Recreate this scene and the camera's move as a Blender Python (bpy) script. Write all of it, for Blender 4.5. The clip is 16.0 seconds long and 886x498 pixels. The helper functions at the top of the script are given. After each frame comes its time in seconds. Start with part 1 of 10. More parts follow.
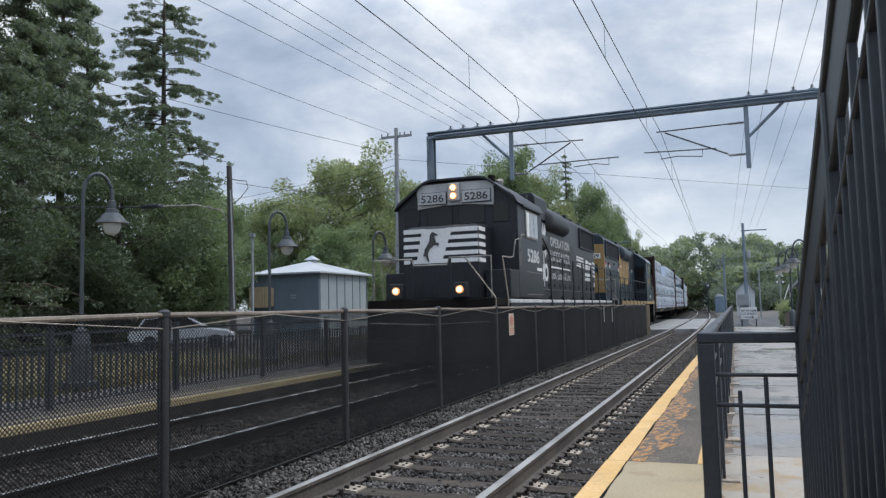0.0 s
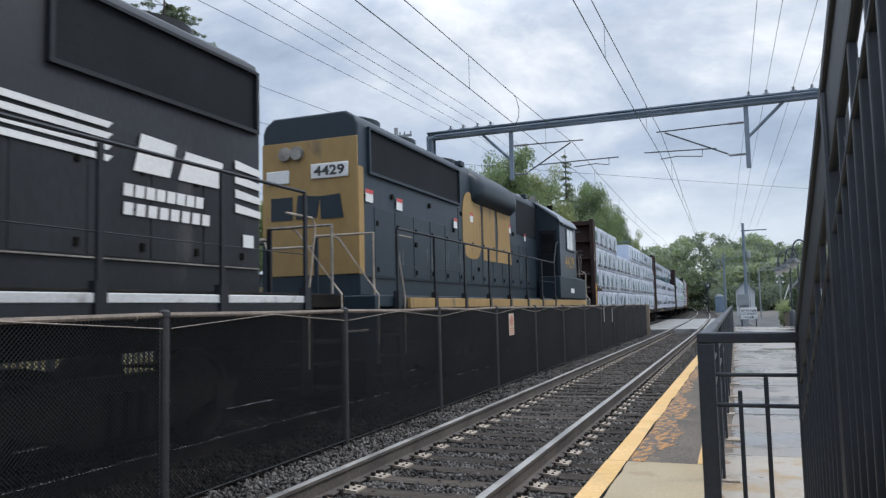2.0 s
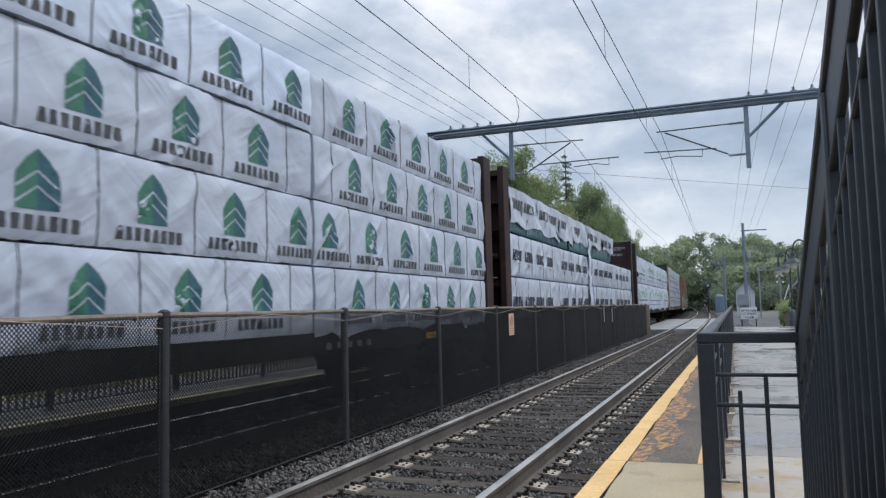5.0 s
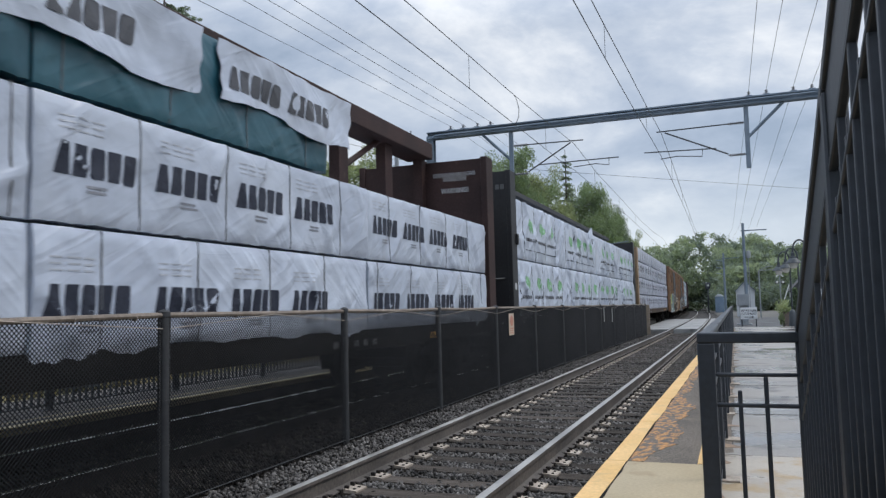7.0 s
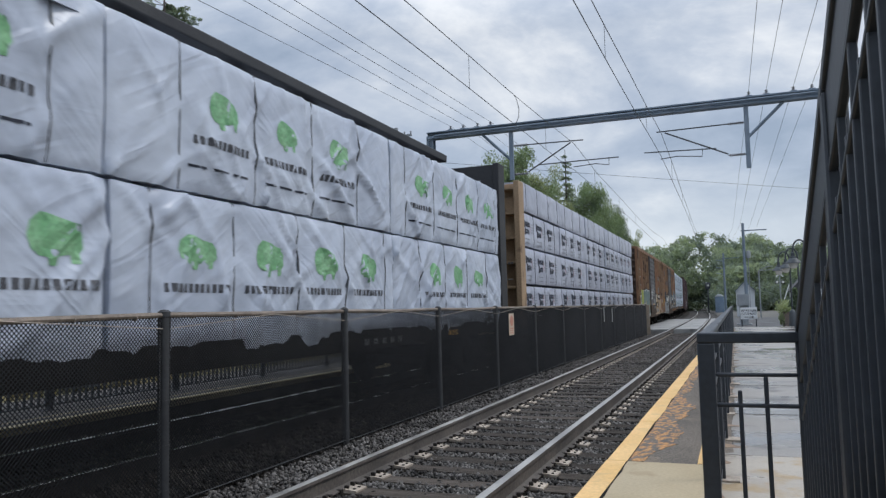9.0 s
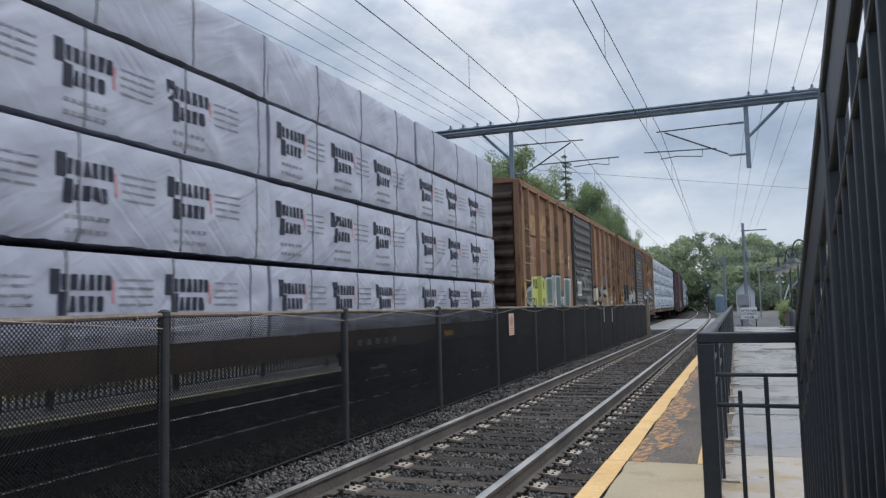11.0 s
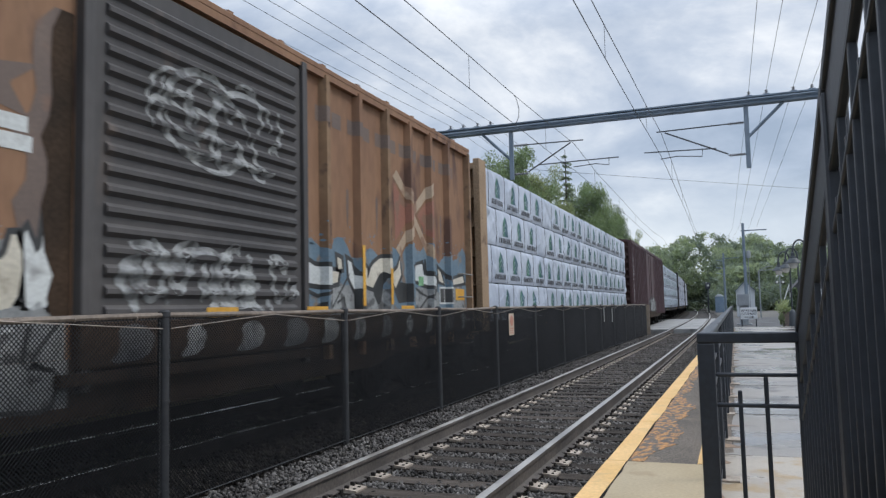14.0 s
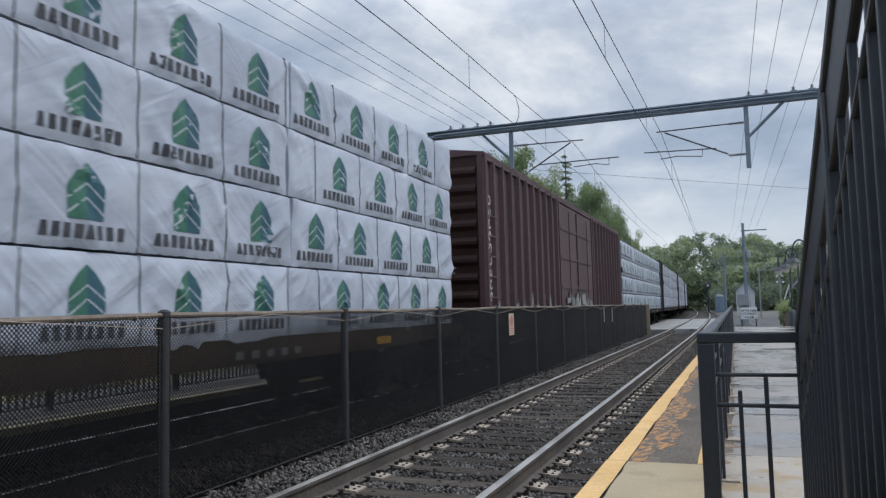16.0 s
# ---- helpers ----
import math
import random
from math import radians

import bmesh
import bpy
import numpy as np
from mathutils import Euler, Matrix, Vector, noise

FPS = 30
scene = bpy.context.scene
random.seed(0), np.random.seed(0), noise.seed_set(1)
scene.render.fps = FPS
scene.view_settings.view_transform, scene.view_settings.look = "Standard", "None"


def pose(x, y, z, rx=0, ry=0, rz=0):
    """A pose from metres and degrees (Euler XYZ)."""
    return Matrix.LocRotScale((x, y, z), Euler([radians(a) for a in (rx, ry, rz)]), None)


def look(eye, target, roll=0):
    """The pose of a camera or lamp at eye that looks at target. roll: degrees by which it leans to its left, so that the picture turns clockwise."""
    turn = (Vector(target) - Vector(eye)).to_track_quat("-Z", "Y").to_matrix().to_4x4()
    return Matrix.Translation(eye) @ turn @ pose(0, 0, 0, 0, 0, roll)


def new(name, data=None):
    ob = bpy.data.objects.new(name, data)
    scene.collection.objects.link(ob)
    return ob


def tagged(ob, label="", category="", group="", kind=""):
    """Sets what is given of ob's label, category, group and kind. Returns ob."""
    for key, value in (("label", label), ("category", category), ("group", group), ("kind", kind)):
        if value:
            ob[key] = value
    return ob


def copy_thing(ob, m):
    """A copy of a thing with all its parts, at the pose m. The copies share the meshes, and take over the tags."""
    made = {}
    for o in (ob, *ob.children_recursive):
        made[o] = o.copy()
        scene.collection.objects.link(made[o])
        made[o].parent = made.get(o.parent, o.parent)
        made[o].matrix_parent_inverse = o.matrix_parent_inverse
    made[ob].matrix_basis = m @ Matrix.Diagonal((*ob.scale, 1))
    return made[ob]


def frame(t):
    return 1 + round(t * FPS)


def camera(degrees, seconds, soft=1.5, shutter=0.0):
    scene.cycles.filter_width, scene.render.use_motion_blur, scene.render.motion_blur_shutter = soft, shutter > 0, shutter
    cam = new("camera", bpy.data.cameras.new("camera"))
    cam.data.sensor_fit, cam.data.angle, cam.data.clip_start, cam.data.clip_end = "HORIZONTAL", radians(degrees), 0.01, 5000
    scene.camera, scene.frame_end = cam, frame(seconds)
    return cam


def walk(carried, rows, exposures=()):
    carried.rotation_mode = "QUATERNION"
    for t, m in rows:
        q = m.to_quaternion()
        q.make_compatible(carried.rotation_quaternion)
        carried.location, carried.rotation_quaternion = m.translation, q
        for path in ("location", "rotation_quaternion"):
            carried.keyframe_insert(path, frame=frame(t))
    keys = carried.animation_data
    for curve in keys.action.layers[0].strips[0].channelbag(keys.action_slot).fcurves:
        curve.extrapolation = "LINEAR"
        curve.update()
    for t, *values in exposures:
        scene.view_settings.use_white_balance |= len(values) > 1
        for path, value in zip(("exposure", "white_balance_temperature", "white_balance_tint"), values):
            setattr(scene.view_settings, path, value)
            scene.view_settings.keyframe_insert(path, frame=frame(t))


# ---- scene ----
# camera: stands still beside the stairs of the platform, about 1.3 m above it
cam = camera(60.56, 16.0, soft=1.35, shutter=0.1)
STAND = pose(0, 0, 1.367, 90 + 4.56, 0, 20.911) @ pose(0, 0, 0, 0, 0, -1.379)
walk(cam, [(0, STAND), (16, STAND)], exposures=[(0, 0.17), (0.8, 0.2), (1.6, 0.27), (2.5, 0.2), (3.1, 0.22), (3.9, 0.18), (6.5, 0.13), (7.0, 0.11), (8.0, 0.15), (8.6, 0.05), (9.2, 0.03), (11.3, 0.08), (11.8, 0.16), (12.4, 0.23), (13.2, 0.16), (14.6, 0.16), (15.0, 0.18), (15.5, -0.06), (16, -0.01)])

# plan: z = 0 is the top of the rails, the tracks run along +y and bend gently to the left past y = 30
SPEED = 11.859
TRACK_A, TRACK_B = -2.558, -6.25
BEND = 0.00025
rng = np.random.default_rng(7)


def drift(y):
    return -BEND * max(0.0, y - 30) ** 2 if y < 330 else -BEND * 300 ** 2 - BEND * 600 * (y - 330)


def heading(y):
    return math.atan(2 * BEND * max(0.0, min(y, 330) - 30))


# ---- sky and sun: a bright overcast day ----
world = bpy.data.worlds.new("overcast_sky")
scene.world = world
world.use_nodes = True
wt = world.node_tree
wt.nodes.clear()
SUN_HIGH, SUN_TURN = radians(52), radians(67)


def wn(kind, **kw):
    n = wt.nodes.new(kind)
    for k, v in kw.items():
        n.inputs[k].default_value = v
    return n


sky = wt.nodes.new("ShaderNodeTexSky")
sky.sky_type, sky.sun_disc = "NISHITA", False
sky.sun_elevation, sky.sun_rotation = SUN_HIGH, SUN_TURN
sky_dim = wt.nodes.new("ShaderNodeVectorMath")
sky_dim.operation = "SCALE"
sky_dim.inputs["Scale"].default_value = 0.11
wt.links.new(sky.outputs["Color"], sky_dim.inputs[0])
wtex = wt.nodes.new("ShaderNodeTexCoord")
wmap = wn("ShaderNodeMapping", Scale=(1.0, 1.0, 1.9), Location=(0.35, 0.6, 0.1))
wt.links.new(wtex.outputs["Generated"], wmap.inputs["Vector"])
wnoise = wn("ShaderNodeTexNoise", Scale=3.1, Detail=8.0, Roughness=0.57, Distortion=0.25)
wt.links.new(wmap.outputs["Vector"], wnoise.inputs["Vector"])
wfine = wn("ShaderNodeTexNoise", Scale=8.5, Detail=7.0, Roughness=0.6, Distortion=0.4)
wt.links.new(wmap.outputs["Vector"], wfine.inputs["Vector"])
wjoin = wt.nodes.new("ShaderNodeMix")
wjoin.inputs["Factor"].default_value = 0.2
wt.links.new(wnoise.outputs["Fac"], wjoin.inputs[2])
wt.links.new(wfine.outputs["Fac"], wjoin.inputs[3])
wramp = wt.nodes.new("ShaderNodeValToRGB")
cr = wramp.color_ramp
cr.elements[0].position, cr.elements[0].color = 0.385, (0.345, 0.42, 0.54, 1)
cr.elements[1].position, cr.elements[1].color = 0.635, (0.885, 0.915, 0.955, 1)
e = cr.elements.new(0.465)
e.color = (0.445, 0.52, 0.645, 1)
e = cr.elements.new(0.54)
e.color = (0.592, 0.655, 0.755, 1)
wt.links.new(wjoin.outputs[0], wramp.inputs["Fac"])
wmix = wt.nodes.new("ShaderNodeMix")
wmix.data_type = "RGBA"
wmix.inputs["Factor"].default_value = 0.86
wt.links.new(sky_dim.outputs["Vector"], wmix.inputs[6])
wt.links.new(wramp.outputs["Color"], wmix.inputs[7])
# an overcast sky is brighter towards the zenith
wsep = wt.nodes.new("ShaderNodeSeparateXYZ")
wt.links.new(wtex.outputs["Generated"], wsep.inputs[0])
wup = wt.nodes.new("ShaderNodeMapRange")
for i, v in ((1, 0.35), (2, 0.9), (3, 1.0), (4, 2.75)):
    wup.inputs[i].default_value = v
wt.links.new(wsep.outputs["Z"], wup.inputs[0])
wsc = wt.nodes.new("ShaderNodeVectorMath")
wsc.operation = "SCALE"
# the clouds thin out to a pale band just above the horizon
wlow = wt.nodes.new("ShaderNodeMapRange")
for i, v in ((1, 0.085), (2, 0.155), (3, 0.5), (4, 0.0)):
    wlow.inputs[i].default_value = v
wt.links.new(wsep.outputs["Z"], wlow.inputs[0])
wpale = wt.nodes.new("ShaderNodeMix")
wpale.data_type = "RGBA"
wpale.inputs[7].default_value = (0.75, 0.82, 0.885, 1)
wt.links.new(wlow.outputs[0], wpale.inputs["Factor"])
wt.links.new(wmix.outputs[2], wpale.inputs[6])
wt.links.new(wpale.outputs[2], wsc.inputs[0])
wt.links.new(wup.outputs[0], wsc.inputs["Scale"])
wbg = wn("ShaderNodeBackground", Strength=1.0)
wt.links.new(wsc.outputs["Vector"], wbg.inputs["Color"])
wout = wt.nodes.new("ShaderNodeOutputWorld")
wt.links.new(wbg.outputs["Background"], wout.inputs["Surface"])

sun = new("sun", bpy.data.lights.new("sun", "SUN"))
sun.data.energy, sun.data.angle, sun.data.color = 1.2, radians(14), (1.0, 0.96, 0.9)
sun.matrix_basis = look((7, 3, 10), (0, 0, 0))


# ---- materials ----
def mat(name, a, b=None, rough=0.6, metal=0.0, big=0.8, fine=30.0, grit=0.15, bump=0.0, stain=None, stain_at=0.62,
        stretch=(1, 1, 1), emit=None, rough_var=0.0, random_tone=0.0, island_tone=0.0, clear=0.0, spec=0.5):
    """a to b in broad patches, a fine grain over it, stains where a third noise is high."""
    m = bpy.data.materials.new(name)
    m.use_nodes = True
    t = m.node_tree
    p = t.nodes["Principled BSDF"]
    p.inputs["Roughness"].default_value, p.inputs["Metallic"].default_value = rough, metal
    p.inputs["Specular IOR Level"].default_value = spec
    p.inputs["Coat Weight"].default_value = clear
    b = b or tuple(min(1, c * 1.25) for c in a)
    tc = t.nodes.new("ShaderNodeTexCoord")
    mp = t.nodes.new("ShaderNodeMapping")
    mp.inputs["Scale"].default_value = stretch
    t.links.new(tc.outputs["Object"], mp.inputs["Vector"])

    def noisy(scale, detail=4.0):
        n = t.nodes.new("ShaderNodeTexNoise")
        n.inputs["Scale"].default_value, n.inputs["Detail"].default_value = scale, detail
        t.links.new(mp.outputs["Vector"], n.inputs["Vector"])
        return n

    def ramp(source, lo, hi):
        r = t.nodes.new("ShaderNodeMapRange")
        r.inputs[1].default_value, r.inputs[2].default_value = lo, hi
        t.links.new(source, r.inputs[0])
        return r.outputs[0]

    def blend(fac, x, y, how="MIX"):
        n = t.nodes.new("ShaderNodeMix")
        n.data_type, n.blend_type = "RGBA", how
        for socket, v in ((n.inputs[0], fac), (n.inputs[6], x), (n.inputs[7], y)):
            if isinstance(v, (int, float)):
                socket.default_value = v
            elif isinstance(v, tuple):
                socket.default_value = (*v, 1)
            else:
                t.links.new(v, socket)
        return n.outputs[2]

    broad, grain = noisy(big), noisy(fine, 3.0)
    col = blend(ramp(broad.outputs["Fac"], 0.35, 0.65), a, b)
    if stain:
        col = blend(ramp(noisy(big * 2.3, 6.0).outputs["Fac"], stain_at, stain_at + 0.1), col, stain)
    if grit:
        shade = t.nodes.new("ShaderNodeMapRange")
        shade.inputs[1].default_value, shade.inputs[2].default_value = 0.3, 0.7
        shade.inputs[3].default_value, shade.inputs[4].default_value = 1 - grit, 1 + grit
        t.links.new(grain.outputs["Fac"], shade.inputs[0])
        sc = t.nodes.new("ShaderNodeVectorMath")
        sc.operation = "SCALE"
        t.links.new(col, sc.inputs[0])
        t.links.new(shade.outputs[0], sc.inputs["Scale"])
        col = sc.outputs["Vector"]
    for amount, node, out in ((random_tone, "ShaderNodeObjectInfo", "Random"), (island_tone, "ShaderNodeNewGeometry", "Random Per Island")):
        if amount:
            g = t.nodes.new(node)
            r = t.nodes.new("ShaderNodeMapRange")
            r.inputs[3].default_value, r.inputs[4].default_value = 1 - amount, 1 + amount
            t.links.new(g.outputs[out], r.inputs[0])
            sc = t.nodes.new("ShaderNodeVectorMath")
            sc.operation = "SCALE"
            t.links.new(col, sc.inputs[0])
            t.links.new(r.outputs[0], sc.inputs["Scale"])
            col = sc.outputs["Vector"]
    t.links.new(col, p.inputs["Base Color"])
    if rough_var:
        r = t.nodes.new("ShaderNodeMapRange")
        r.inputs[1].default_value, r.inputs[2].default_value = 0.4, 0.6
        r.inputs[3].default_value, r.inputs[4].default_value = max(0.03, rough - rough_var), min(1, rough + rough_var)
        t.links.new(broad.outputs["Fac"], r.inputs[0])
        t.links.new(r.outputs[0], p.inputs["Roughness"])
    if bump:
        bn = t.nodes.new("ShaderNodeBump")
        bn.inputs["Strength"].default_value, bn.inputs["Distance"].default_value = 0.6, bump
        t.links.new(grain.outputs["Fac"], bn.inputs["Height"])
        t.links.new(bn.outputs["Normal"], p.inputs["Normal"])
    if emit:
        p.inputs["Emission Color"].default_value, p.inputs["Emission Strength"].default_value = (*emit[0], 1), emit[1]
    return m


def leaf_mat(name, a, b, thin=0.3):
    m = mat(name, a, b, rough=0.55, big=0.35, fine=4.0, grit=0.25, island_tone=0.45, spec=0.25)
    t = m.node_tree
    p, out = t.nodes["Principled BSDF"], t.nodes["Material Output"]
    tr = t.nodes.new("ShaderNodeBsdfTranslucent")
    tr.inputs["Color"].default_value = (b[0] * 1.6, b[1] * 1.7, b[2], 1)
    mx = t.nodes.new("ShaderNodeMixShader")
    mx.inputs[0].default_value = thin
    t.links.new(p.outputs[0], mx.inputs[1])
    t.links.new(tr.outputs[0], mx.inputs[2])
    t.links.new(mx.outputs[0], out.inputs["Surface"])
    return m


def wrap_mat(name, a, b):
    """Glossy plastic wrap with slanting folds."""
    m = mat(name, a, b, rough=0.34, big=0.9, fine=6.0, grit=0.06, random_tone=0.05, stretch=(1, 0.6, 1.2))
    t = m.node_tree
    p = t.nodes["Principled BSDF"]
    tc = t.nodes.new("ShaderNodeTexCoord")
    last = None
    folds = ((0.65, (1, 1.2, 0.5), 0.9, 1.2, 0.06, 0), (-0.75, (1, 1.3, 0.17), 0.7, 1.2, 0.022, 1), (0.5, (1, 1.1, 0.15), 0.75, 1.2, 0.020, 2), (0.0, (1, 1.0, 0.25), 1.1, 2.0, 0.007, 1))
    for turn, squeeze, scale, detail, depth, creased in folds:
        mp = t.nodes.new("ShaderNodeMapping")
        mp.vector_type = "TEXTURE"
        mp.inputs["Rotation"].default_value, mp.inputs["Scale"].default_value = (turn, 0, 0), squeeze
        n = t.nodes.new("ShaderNodeTexNoise")
        n.inputs["Scale"].default_value, n.inputs["Detail"].default_value, n.inputs["Distortion"].default_value = scale, detail, 1.3
        t.links.new(tc.outputs["Object"], mp.inputs["Vector"])
        t.links.new(mp.outputs["Vector"], n.inputs["Vector"])
        height = n.outputs["Fac"]
        if creased:
            fold = t.nodes.new("ShaderNodeMath")
            fold.operation = "SUBTRACT"
            fold.inputs[1].default_value = 0.5
            t.links.new(height, fold.inputs[0])
            ridge = t.nodes.new("ShaderNodeMath")
            ridge.operation = "ABSOLUTE"
            t.links.new(fold.outputs[0], ridge.inputs[0])
            height = ridge.outputs[0]
        bn = t.nodes.new("ShaderNodeBump")
        bn.invert = creased > 0
        bn.inputs["Strength"].default_value, bn.inputs["Distance"].default_value = 0.75, depth
        if creased:
            where = t.nodes.new("ShaderNodeTexNoise")
            where.inputs["Scale"].default_value, where.inputs["Detail"].default_value = 0.75, 2.0
            t.links.new(tc.outputs["Object"], where.inputs["Vector"])
            much = t.nodes.new("ShaderNodeMapRange")
            for i, v in ((1, 0.42 if creased == 1 else 0.56), (2, 0.60 if creased == 1 else 0.40), (3, 0.08), (4, 1.0)):
                much.inputs[i].default_value = v
            t.links.new(where.outputs["Fac"], much.inputs[0])
            t.links.new(much.outputs[0], bn.inputs["Strength"])
        t.links.new(height, bn.inputs["Height"])
        if last:
            t.links.new(last.outputs["Normal"], bn.inputs["Normal"])
        last = bn
    t.links.new(last.outputs["Normal"], p.inputs["Normal"])
    return m


